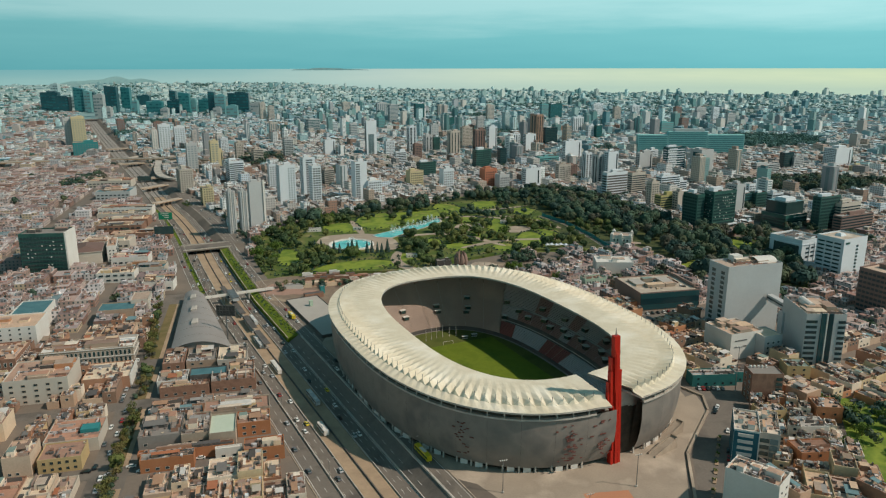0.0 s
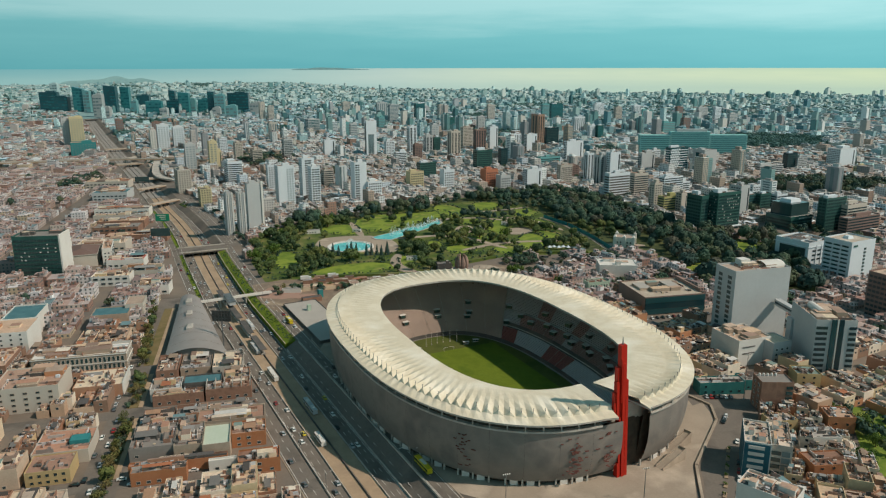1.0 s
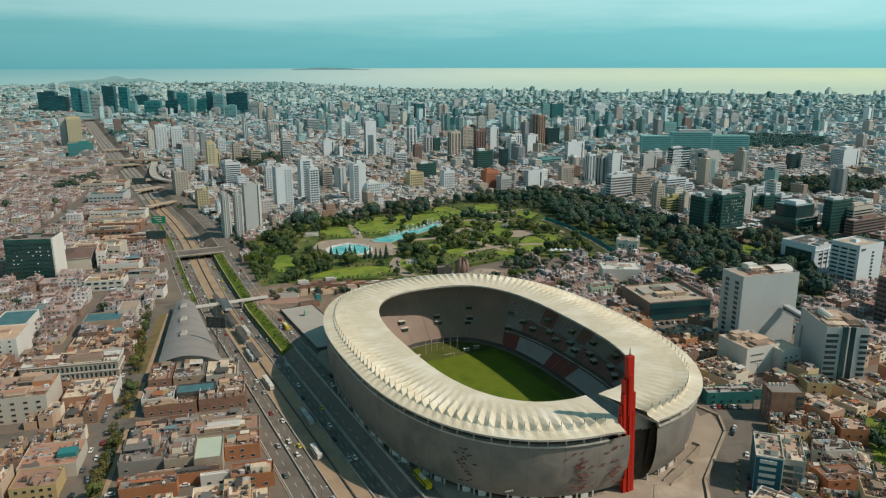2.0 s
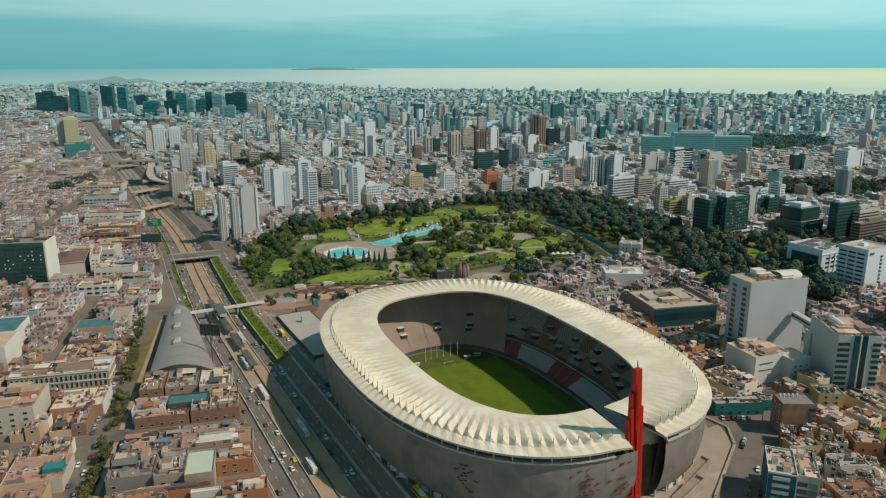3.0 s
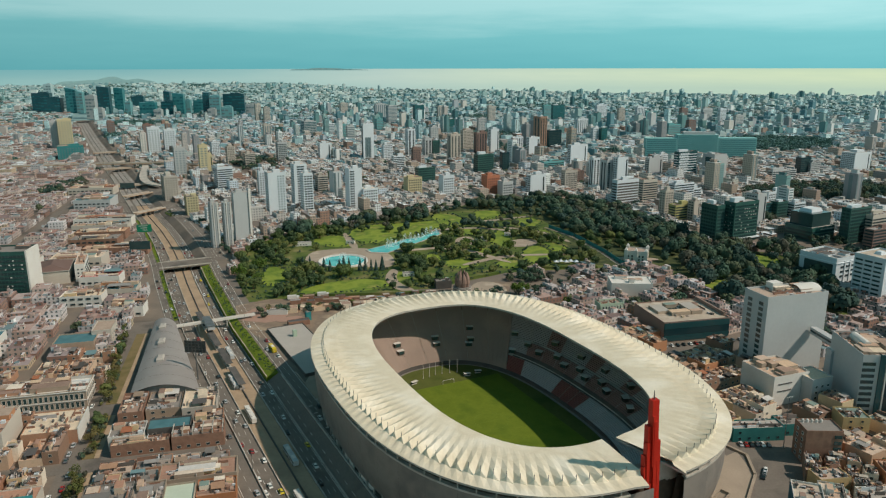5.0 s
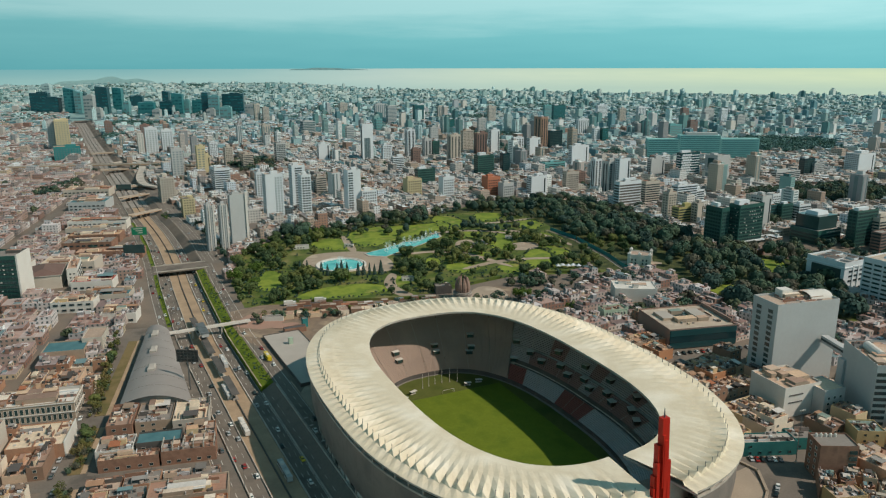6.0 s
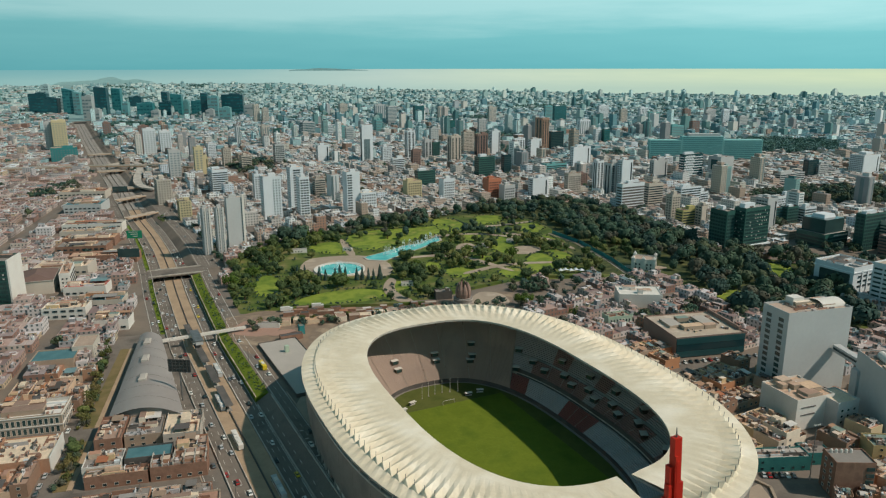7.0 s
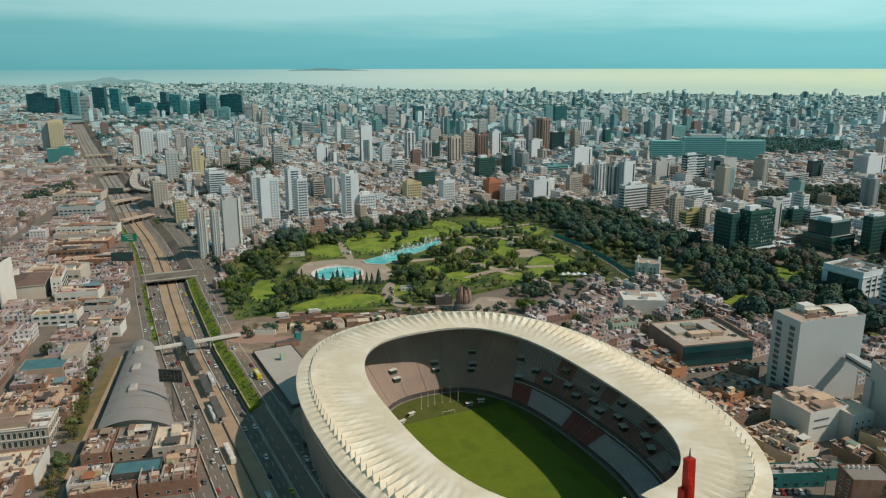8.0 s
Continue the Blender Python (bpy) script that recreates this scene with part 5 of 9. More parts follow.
# ---- bus station, footbridge, traffic ----
station = thing("bus_station", "sunken bus station with long dark flat canopies", "station", rw(75, -1.7, TRENCH), ROAD_A)
for s0, s1 in ((-72, -44), (-38, -10), (-4, 30), (38, 72)):
    g = Geo()
    g.box(((s0 + s1) / 2, 0, 3.6), (s1 - s0, 4.2, 0.35), bottom=True)
    part("canopy", g, "dark_conc", station, "dark flat canopy roof")
    g = Geo()
    g.box(((s0 + s1) / 2, 0, 0), (s1 - s0 - 1, 3.0, 1.0))
    part("platform", g, "conc", station)
    for k in range(4):
        g = Geo()
        g.tube((s0 + 2 + k * (s1 - s0 - 4) / 3, 0, 1.0), (s0 + 2 + k * (s1 - s0 - 4) / 3, 0, 3.6), 0.15)
        part("post", g, "steel", station)
fb = thing("footbridge", "pale steel footbridge over the expressway with covered stairs", "bridge", rw(113, 0, 0), ROAD_A)
g = Geo()
g.box((0, -3, 1.6), (2.6, 58, 0.5), bottom=True)
part("deck", g, "white_wall", fb)
for x in (-1.2, 1.2):
    g = Geo()
    g.box((x, -3, 2.1), (0.12, 58, 1.1))
    part("railing", g, "white_wall", fb)
for y in (-30, -12, 7.5, 19):
    g = Geo()
    g.box((0, y, TRENCH if -20 < y < 18 else 0), (0.9, 0.9, 1.6 - (TRENCH if -20 < y < 18 else 0)))
    part("pier", g, "conc", fb)
g = Geo()
g.box((-6, 1.7, 1.5), (22, 4.6, 2.8), bottom=True)
part("stair_cover", g, "grey_wall", fb, "white covered stair and ticket hall")
g = Geo()
g.box((-6, 1.7, 4.3), (23, 5.4, 0.3), bottom=True)
part("cover_roof", g, "steel", fb)

v_rng = random.Random(77)


def car_at(s, w, z, back=False):
    kind = v_rng.choice((0, 0, 1, 1, 2, 4, 2, 3, 0, 5 if v_rng.random() < 0.4 else 1))
    copy_thing(CARS[kind], Matrix.Translation(rw(s, w, z)) @ Matrix.Rotation(road_a(s) + (math.pi if back else 0) + v_rng.uniform(-0.03, 0.03), 4, "Z"))


for w, z, n, s0, s1, back in ((-16.8, TRENCH, 19, -170, 460, True), (-13.6, TRENCH, 21, -170, 480, True), (-10.4, TRENCH, 17, -170, 420, True),
                              (6.9, TRENCH, 13, -160, 400, False), (9.6, TRENCH, 14, -150, 420, False), (12.2, TRENCH, 7, -140, 400, False),
                              (-25.6, 0.05, 12, -190, 260, True), (-21.5, 0.05, 5, -190, 260, True), (24.0, 0.05, 6, -150, 250, False), (27.6, 0.05, 7, -120, 280, False), (27.0, 0.05, 6, 310, 600, False), (36.8, 0.05, 7, 310, 600, False)):
    for k in range(n):
        s = s0 + (s1 - s0) * (k + v_rng.uniform(0.05, 0.95)) / n
        if not (112 < s < 130):
            car_at(s, w, z, back)
for s, w, n, mat, lb in ((-32, -5.4, 18, "white_wall", "white and grey articulated bus in the bus lane"), (14, -4.6, 18, "grey_wall", "grey articulated bus at the station"),
                         (60, 3.0, 18, "grey_wall", "grey articulated bus at the station"), (-120, -5.2, 12, "white_wall", "white city bus in the bus lane")):
    bus(*rw(s, w, TRENCH + 0.06), ROAD_A, n, mat, lb)
bus(*rw(44, 27.0, 0.05), ROAD_A, 11, "paint_yellow", "yellow city bus on the frontage road")
bus(*rw(-172, 26.0, 0.05), ROAD_A, 14, "paint_yellow", "long yellow bus at the foot of the stadium")
bus(*rw(-83, 1.6, TRENCH + 0.06), ROAD_A, 18, "grey_wall", "grey articulated bus in the bus lane")
# cars parked along the boulevard and the side streets
def street_car(x, y, ang):
    kind = v_rng.choice((0, 0, 1, 2, 4, 3, 1))
    copy_thing(CARS[kind], Matrix.Translation((x, y, 0.05)) @ Matrix.Rotation(ang + v_rng.uniform(-0.05, 0.05), 4, "Z"))


for k in range(26):
    street_car(*wl2(v_rng.choice((-46.6, -42.5)), -60 + k * 9.5 + v_rng.uniform(-3, 3))[:2], W_A + math.pi / 2)
for k in range(20):
    street_car(*wl2(-135 + k * 8 + v_rng.uniform(-3, 3), v_rng.choice((-39.6, -34.4)))[:2], W_A)
for k in range(7):
    street_car(*wl2(-24 + k * 7 + v_rng.uniform(-2, 2), 28.5)[:2], W_A)
for k in range(9):
    f = v_rng.random()
    street_car(118 + 24 * f + v_rng.choice((0, 7)), 258 + 66 * f, radians(68))
for k in range(14):
    street_car(140 + 4.4 * k + v_rng.uniform(-0.5, 0.5), 494 + 1.0 * k, radians(95))
for k in range(6):
    street_car(143 + 2.7 * k + v_rng.uniform(-0.3, 0.3), 369.5 + v_rng.uniform(-0.4, 0.4), radians(84))
for k in range(7):
    f = v_rng.random()
    street_car(*((188 + 38 * f, 356.5 + v_rng.choice((-2.4, 2.4))) if k < 4 else (131 + 16 * f, 322 + 28 * f)), radians(5) if k < 4 else radians(60))
# slim lamp posts on the verge
lamp = thing("street_lamp", "slim grey street lamp with a curved arm", "street lamp", (0, 0, -60), group="street lamps")
g = Geo()
g.tube((0, 0, 0), (0, 0, 9), 0.12, 6, r2=0.08)
part("pole", g, "steel", lamp)
g = Geo()
g.tube((0, 0, 9), (2.2, 0, 9.5), 0.07, 5)
part("arm", g, "steel", lamp)
g = Geo()
g.box((2.4, 0, 9.4), (0.8, 0.3, 0.15), bottom=True)
part("lamp_head", g, "white_wall", lamp)
for k in range(12):
    for w in (-19.0, 21.6):
        copy_thing(lamp, Matrix.Translation(rw(-170 + 38 * k, w, 0)) @ Matrix.Rotation(ROAD_A - math.pi / 2, 4, "Z"))
for t in [lamp] + CARS:
    for o in [t] + list(t.children_recursive):
        bpy.data.objects.remove(o, do_unlink=True) if o is not t else None
    bpy.data.objects.remove(t, do_unlink=True)
# shrubs on the grass bank
spots = []
for k in range(420):
    s = v_rng.uniform(10, 270) if k < 290 else v_rng.choice((v_rng.uniform(134, 272), v_rng.uniform(308, 518), v_rng.uniform(520, 560)))
    w = v_rng.uniform(15, 21) if k < 290 else v_rng.uniform(-21.6, -19.8) if s < 520 else v_rng.uniform(15, 24)
    spots.append((*rw(s, w)[:2], v_rng.uniform(0.08, 0.22) * (1.6 if s > 520 else 1.0)))
woods("verge_shrubs", spots, ["leaf_b", "wood_leaf_4", "leaf_b", "wood_leaf_1", "wood_leaf_0"], "low green shrubs on the grass bank", v_rng, SMALL_NP)

spots = [(*rw(302 + 3.4 * k, v_rng.uniform(41.5, 50))[:2], v_rng.uniform(0.35, 0.75)) for k in range(64)]
woods("roadside_trees", spots, WOOD_LEAF, "dark green trees along the wide frontage road", v_rng, MID_NP)

# ---- park ----
PARK = [(-150, 588), (-62, 612), (-10, 622), (55, 668), (83, 675), (142, 683), (182, 672), (208, 604), (236, 566), (262, 536), (292, 548), (316, 596), (330, 690), (324, 733), (286, 754), (262, 770), (256, 800), (242, 850),
        (232, 900), (222, 965), (172, 1035), (61, 1012), (-8, 955), (-66, 903), (-112, 874), (-150, 845), (-184, 795), (-195, 736), (-178, 651)]
g = Geo()
g.quad([(x, y, 0.06) for x, y in PARK])
solo("park_ground", g, "bush", "dark soil, shrubs and rough grass of the city park", "ground", kind="structure")


def chaikin(p, n=2):
    for k in range(n):
        q = []
        for a, b in zip(p, p[1:] + p[:1]):
            q += [(a[0] * 0.75 + b[0] * 0.25, a[1] * 0.75 + b[1] * 0.25), (a[0] * 0.25 + b[0] * 0.75, a[1] * 0.25 + b[1] * 0.75)]
        p = q
    return p


PATCH_N = [0]


def patch(name, p, z, mat, label, cat, smooth=2):
    g = Geo()
    PATCH_N[0] += 1
    z += 0.006 * PATCH_N[0]
    g.quad([(x, y, z) for x, y in chaikin(p, smooth)])
    return solo(name, g, mat, label, cat, kind="structure")


LAWNS = [[(-162, 686), (-152, 630), (-131, 630), (-138, 674), (-150, 690)], [(-118, 606), (-110, 630), (-83, 648), (-60, 651), (-36, 638), (-62, 615), (-107, 604)],
         [(-142, 802), (-104, 818), (-85, 766), (-123, 762)], [(-108, 838), (-76, 872), (-27, 880), (6, 900), (10, 851), (-12, 842), (-42, 808), (-62, 782), (-90, 775)],
         [(-46, 668), (-31, 676), (-24, 643), (-36, 632)]]
# lawns of the wider garden, between its groups of trees
LAWNS += [[(-16, 931), (12, 931), (29, 886), (21, 852), (2, 850), (-8, 880)], [(37, 950), (77, 950), (64, 898), (38, 898)], [(50, 800), (67, 863), (74, 791), (66, 764), (48, 768)],
          [(72, 723), (89, 772), (106, 755), (103, 707), (84, 693)], [(102, 791), (120, 772), (126, 746), (108, 738)], [(22, 754), (47, 758), (54, 738), (25, 724)],
          [(-2, 708), (25, 718), (38, 693), (8, 678)], [(-18, 734), (-4, 731), (0, 710), (-14, 708)]]
LAWNS += [[(80, 900), (112, 905), (116, 866), (86, 850)], [(14, 842), (40, 856), (44, 818), (18, 812)], [(90, 838), (112, 846), (124, 806), (100, 800)],
          [(46, 700), (66, 722), (74, 690), (56, 676)], [(286, 723), (301, 732), (320, 714), (301, 680), (278, 676)], [(214, 640), (240, 650), (246, 624), (222, 612)]]
M["wood_floor"] = material("leaf_litter", [lin((62, 74, 42)), lin((84, 90, 52)), lin((52, 64, 38)), lin((104, 104, 62))], big=0.06, small=0.6, mix=0.5)
M["tan_yard"] = material("dusty_tan_yard", [lin((150, 130, 110)), lin((128, 112, 98)), lin((164, 146, 124))], big=0.08, small=0.7, mix=0.45)
M["court_pink"] = material("pink_paving", [lin((172, 140, 124)), lin((160, 128, 114))], big=0.1, small=0.8, mix=0.35)
M["park_lawn"] = material("bright_lawn", [lin((112, 134, 44)), lin((136, 150, 58)), lin((96, 120, 42)), lin((148, 146, 76))], big=0.05, small=0.5, mix=0.4)
g = Geo()
g.quad([(x, y, 0.1) for x, y in chaikin([(126, 700), (150, 690), (206, 690), (215, 600), (238, 570), (263, 540), (290, 551), (313, 598), (327, 690), (320, 730), (284, 750), (258, 768), (252, 800), (238, 850), (218, 962), (170, 1030), (62, 1008), (-8, 948), (-20, 932), (60, 965), (128, 900)], 1)])
solo("woods_floor", g, "wood_floor", "dark leaf litter and undergrowth below the park woods", "ground", kind="structure")
patch("yard", [(-116, 503), (-60, 520), (-30, 560), (50, 598), (60, 652), (-8, 612), (-62, 602), (-163, 592), (-146, 540)], 0.06, "tan_yard", "dusty tan yard between the stadium and the park", "ground", 1)
patch("pavement", [(-152, 548), (-118, 540), (-112, 566), (-140, 580)], 0.1, "court_pink", "faded pink paved corner beside the road", "pavement", 1)
for p in LAWNS:
    patch("lawn", p, 0.12, "park_lawn", "bright green park lawn with worn patches", "lawn")
PLAZA = [(-132, 742), (-112, 754), (-78, 760), (-54, 741), (-44, 710), (-47, 685), (-64, 688), (-128, 690)]
patch("pavement", PLAZA, 0.1, "pave", "tan paved plaza round the fountain", "pavement")
PATHS = [[(-111, 826), (-104, 824), (-82, 756), (-91, 752)], [(-47, 684), (-39, 676), (-41, 652), (-33, 631), (-22, 620), (-26, 610), (-41, 622), (-51, 650)],
         [(-50, 740), (10, 760), (60, 700), (66, 704), (14, 768), (-48, 748)], [(65, 786), (90, 800), (101, 781), (85, 760), (65, 764)], [(12, 801), (31, 810), (35, 773), (14, 764)],
         [(-14, 830), (30, 850), (80, 830), (82, 836), (30, 857), (-16, 838)], [(20, 690), (60, 724), (120, 730), (120, 736), (58, 731), (16, 697)]]
PATHS += [[(62, 850), (110, 826), (128, 780), (134, 784), (114, 832), (66, 858)], [(34, 880), (70, 890), (110, 915), (108, 920), (68, 896), (32, 886)]]
for p in PATHS:
    patch("path", p, 0.16, "pave", "tan paved park path", "path")
# round fountain
fx, fy = -93.0, 707.0
fountain = thing("fountain", "round turquoise fountain basin with a white rim and spray", "fountain", (fx, fy, 0))
ring = [2 * math.pi * k / 48 for k in range(48)]
g = Geo()
g.strip([[(r * math.cos(a), r * math.sin(a), z) for a in ring] for r, z in ((22.9, 0.1), (22.9, 1.5), (21.4, 1.5), (21.4, 1.1), (19.6, 1.1), (19.6, 0.3))])
part("rim", g, "white_wall", fountain, "white stone rim")
g = Geo()
g.quad([(19.7 * math.cos(a), 19.7 * math.sin(a), 0.75) for a in ring])
part("water_surface", g, "water", fountain, "turquoise water")


def spray(rng, r, h, n, size):
    g = Geo()
    for k in range(n):
        z = rng.random() ** 1.4
        a, q = rng.uniform(0, 6.28), r * math.sqrt(rng.random()) * (1 - 0.6 * z)
        p = Vector((q * math.cos(a), q * math.sin(a), 0.5 + h * z))
        s = size * rng.uniform(0.5, 1.1)
        d = Vector((rng.uniform(-1, 1), rng.uniform(-1, 1), rng.uniform(-1, 1))).normalized()
        e = d.orthogonal().normalized()
        f = d.cross(e)
        g.quad([p + e * s, p + f * s * 0.6, p - e * s, p - f * s * 0.6])
    return g


p_rng = random.Random(3)
tagged(part("spray", spray(p_rng, 7, 8, 520, 0.42), "foam", fountain, "white cone of spray"), kind="stuff")
for k in range(14):
    a = 2 * math.pi * k / 14
    g = Geo()
    q = spray(p_rng, 1.3, 2.2, 34, 0.35)
    q.v = [(x + 17 * math.cos(a), y + 17 * math.sin(a), z) for x, y, z in q.v]
    tagged(part("jet", q, "foam", fountain), kind="stuff")
# long stepped pool with a row of jets
POOL = [(-75, 750), (-54, 774), (-38, 796), (-24, 804), (-6, 837), (-3, 818), (-23, 784), (-38, 764), (-54, 738), (-70, 741)]
pool = thing("long_pool", "long turquoise pool with a row of white water jets", "pool")
g = Geo()
g.quad([(x, y, 0.45) for x, y in POOL])
part("water_surface", g, "water", pool, "turquoise water")
cx, cy = sum(p[0] for p in POOL) / len(POOL), sum(p[1] for p in POOL) / len(POOL)
g = Geo()
big = [(cx + (x - cx) * 1.05, cy + (y - cy) * 1.05) for x, y in POOL]
g.strip([[(x, y, 0.1) for x, y in big], [(x, y, 0.7) for x, y in big], [(x, y, 0.7) for x, y in POOL], [(x, y, 0.4) for x, y in POOL]])
part("rim", g, "conc", pool)
for k in range(12):
    f = k / 11
    x, y = -56 + 48 * f + p_rng.uniform(-1, 1), 756 + 66 * f + p_rng.uniform(-1.5, 1.5)
    q = spray(p_rng, 2.8, 9.5 if k in (0, 1, 4, 5, 9, 10) else 5.0, 130, 0.5)
    q.v = [(vx + x, vy + y, vz) for vx, vy, vz in q.v]
    tagged(part("jet", q, "foam", pool, "white plume of water"), kind="stuff")
# cypress row in front of the fountain, then park trees
for k in range(16):
    x, y = -124 + k * 4.6 + p_rng.uniform(-1, 1), 679 + 4 * abs(k / 7.5 - 1) + p_rng.uniform(-1, 1)
    if k not in (2, 3, 6, 10):
        tree(x, y - 5, 4, p_rng.uniform(1.0, 1.35), p_rng, group="cypress row")


def in_any(x, y, polys):
    return any(inside(p, x, y) for p in polys)


CANAL = [(116, 851), (138, 805), (155, 738), (162, 693), (182, 679)]


def canal_gap(x, y):
    best = 999.0
    for a, b in zip(CANAL, CANAL[1:]):
        d = (b[0] - a[0], b[1] - a[1])
        f = max(0, min(1, ((x - a[0]) * d[0] + (y - a[1]) * d[1]) / (d[0] ** 2 + d[1] ** 2)))
        best = min(best, math.hypot(x - a[0] - f * d[0], y - a[1] - f * d[1]))
    return best


OPEN = LAWNS + PATHS + [PLAZA, POOL]
near_trees, wood_spots = [], []
tries = 0
grid = {}
while tries < 14000:
    tries += 1
    x, y = p_rng.uniform(-200, 350), p_rng.uniform(555, 1110)
    if (-152 < x < -130 and 602 < y < 684) or min(canal_gap(x, y + q) for q in (0, 14, 26)) < 8 or not inside(PARK, x, y) or math.hypot(x - fx, y - fy) < 34 or (x > 95 and x < 215 and y < 700) or (158 < x < 206 and 670 < y < 738):
        continue
    lawn = in_any(x, y, LAWNS) or (y < 720 and in_any(x, y + 11, LAWNS))
    if in_any(x, y, PATHS + [PLAZA, POOL]) or in_any(x, y + 16, [POOL]) or in_any(x, y + 32, [POOL]) or (lawn and p_rng.random() > 0.05):
        continue
    dense = (x < -152 and y < 700) or x > 132 or y > 955 or (y > 860 and x < -20 and sum((x + 60, (y - 887) * 0.9)) > -60 and not in_any(x, y, LAWNS)) or (x < -150 and y > 690)
    clump = noise.noise((x * 0.022, y * 0.022, 5.0))
    if not dense and p_rng.random() > (0.75 if clump > 0.14 else 0.06):
        continue
    gap = 12.0 if x > 190 and y < 800 else 10.0 if dense else 7.4
    key = (int(x // 6), int(y // 6))
    if any(math.hypot(x - a, y - b) < gap for i in (-1, 0, 1) for j in (-1, 0, 1) for a, b in grid.get((key[0] + i, key[1] + j), [])):
        continue
    grid.setdefault(key, []).append((x, y))
    if dense and (y > 800 or x > 190):
        wood_spots.append((x, y, p_rng.uniform(0.95, 1.9) * (0.8 if y > 930 else 1.0)))
    else:
        near_trees.append((x, y))
for cx_, cy_, n_, sp_ in ((-33, 741, 5, 6), (-2, 768, 5, 6), (4, 745, 6, 9), (-170, 752, 8, 10), (-150, 802, 8, 10), (-128, 830, 8, 10), (-100, 856, 8, 10), (60, 735, 3, 7), (36, 742, 3, 6), (56, 845, 4, 8), (30, 870, 3, 7)):
    for k in range(n_):
        near_trees.append((cx_ + p_rng.gauss(0, sp_), cy_ + p_rng.gauss(0, sp_ * 0.6)))
near_trees.sort(key=lambda p: p[1])
for k, (x, y) in enumerate(near_trees):
    if k < 235:
        tree(x, y, p_rng.choice((0, 0, 1, 1, 2, 3, 2, 5 if p_rng.random() < 0.3 else 0)), p_rng.uniform(0.75, 1.25), p_rng)
    else:
        wood_spots.append((x, y, p_rng.uniform(0.6, 1.1)))
woods("park_woods", wood_spots, WOOD_LEAF, "dense dark green park woods", p_rng, WOOD_NP)
# low hedges and flower beds
spots = []
for k in range(1100):
    x, y = p_rng.uniform(-195, 340), p_rng.uniform(590, 1000)
    if inside(PARK, x, y) and canal_gap(x, y) > 4 and not in_any(x, y, OPEN) and math.hypot(x - fx, y - fy) > 30:
        spots.append((x, y, p_rng.uniform(0.12, 0.3)))
for p in LAWNS:
    q = chaikin(p, 2)
    for a, b in zip(q, q[1:] + q[:1]):
        for k in range(max(1, int(math.dist(a, b) / 2.2))):
            if p_rng.random() < 0.62:
                f = p_rng.random()
                spots.append((a[0] + (b[0] - a[0]) * f + p_rng.uniform(-1.2, 1.2), a[1] + (b[1] - a[1]) * f + p_rng.uniform(-1.2, 1.2), p_rng.uniform(0.16, 0.36)))
for k in range(900):
    x, y = p_rng.uniform(-190, 130), p_rng.uniform(592, 700)
    if inside(PARK, x, y) and not in_any(x, y, OPEN) and math.hypot(x - fx, y - fy) > 30:
        spots.append((x, y, p_rng.uniform(0.14, 0.34)))
woods("park_shrubs", spots, SHRUB_LEAF, "low dark shrubs between the park trees", p_rng, SMALL_NP)
for x, y, w, d, r in ((-60, 606, 100, 3, 5), (20, 648, 70, 3, 32), (110, 683, 60, 3, 2)):
    g = Geo()
    g.box((x, y, 0), (w, d, 2.2), radians(r), taper=0.96)
    solo("hedge", g, "bush", "clipped dark green hedge along the park edge", "hedge")
# white tents, small pavilion, mansion
M["tent"] = material("white_canvas", [lin((226, 232, 236)), lin((210, 218, 222))], bump=0, mix=0.15)
for k in range(5):
    t = thing("tent", "white peaked canvas tent on the grass", "tent", (104 + 4.6 * k, 696 + 2 * (k % 2), 0.1), 0.2, "tents")
    g = Geo()
    for q in range(4):
        a, b = math.pi / 4 + q * math.pi / 2, math.pi / 4 + (q + 1) * math.pi / 2
        g.quad([(3 * math.cos(a), 3 * math.sin(a), 2.6), (3 * math.cos(b), 3 * math.sin(b), 2.6), (0, 0, 4.6)])
    part("canopy", g, "tent", t)
    for q in range(4):
        g = Geo()
        a = math.pi / 4 + q * math.pi / 2
        g.tube((2.9 * math.cos(a), 2.9 * math.sin(a), 0), (2.9 * math.cos(a), 2.9 * math.sin(a), 2.6), 0.06, 5)
        part("pole", g, "steel", t)
for x, y, w, d, h in ((-95, 778, 9, 4, 2.6), (-142, 770, 16, 5, 3.4), (-30, 660, 10, 5, 3), (40, 790, 12, 6, 3.4), (70, 812, 8, 5, 3)):
    t = building("pavilion", "small pale park pavilion with a flat roof", "pavilion", x, y, w, d, h, p_rng.uniform(-0.2, 0.3), "white_wall", "grey_roof", 0.3)
    windows(t, w, d, 0, h, bay=2.4, size=(1.2, 1.2), limit=4)
man = building("mansion", "ornate white mansion with small turrets among trees", "mansion", 182, 713, 18, 17, 9, radians(-20), "white_wall", "roof", 1.0)
windows(man, 18, 17, 0, 9, bay=3.0, size=(1.3, 2.0))
windows(man, 18, 17, 3, 9, bay=3.0, size=(1.3, 2.0))
for x, y in ((-9, -8.5), (9, -8.5), (-9, 8.5), (9, 8.5), (0, -8.5)):
    g = Geo()
    g.box((x, y, 0), (2.8, 2.8, 10.8))
    g.box((x, y, 10.8), (3.1, 3.1, 2.2), taper=0.1)
    part("turret", g, "white_wall", man)
patch("pavement", [(158, 712), (200, 706), (204, 716), (180, 722), (160, 720)], 0.2, "pave", "pale paved forecourt of the mansion", "pavement", 1)
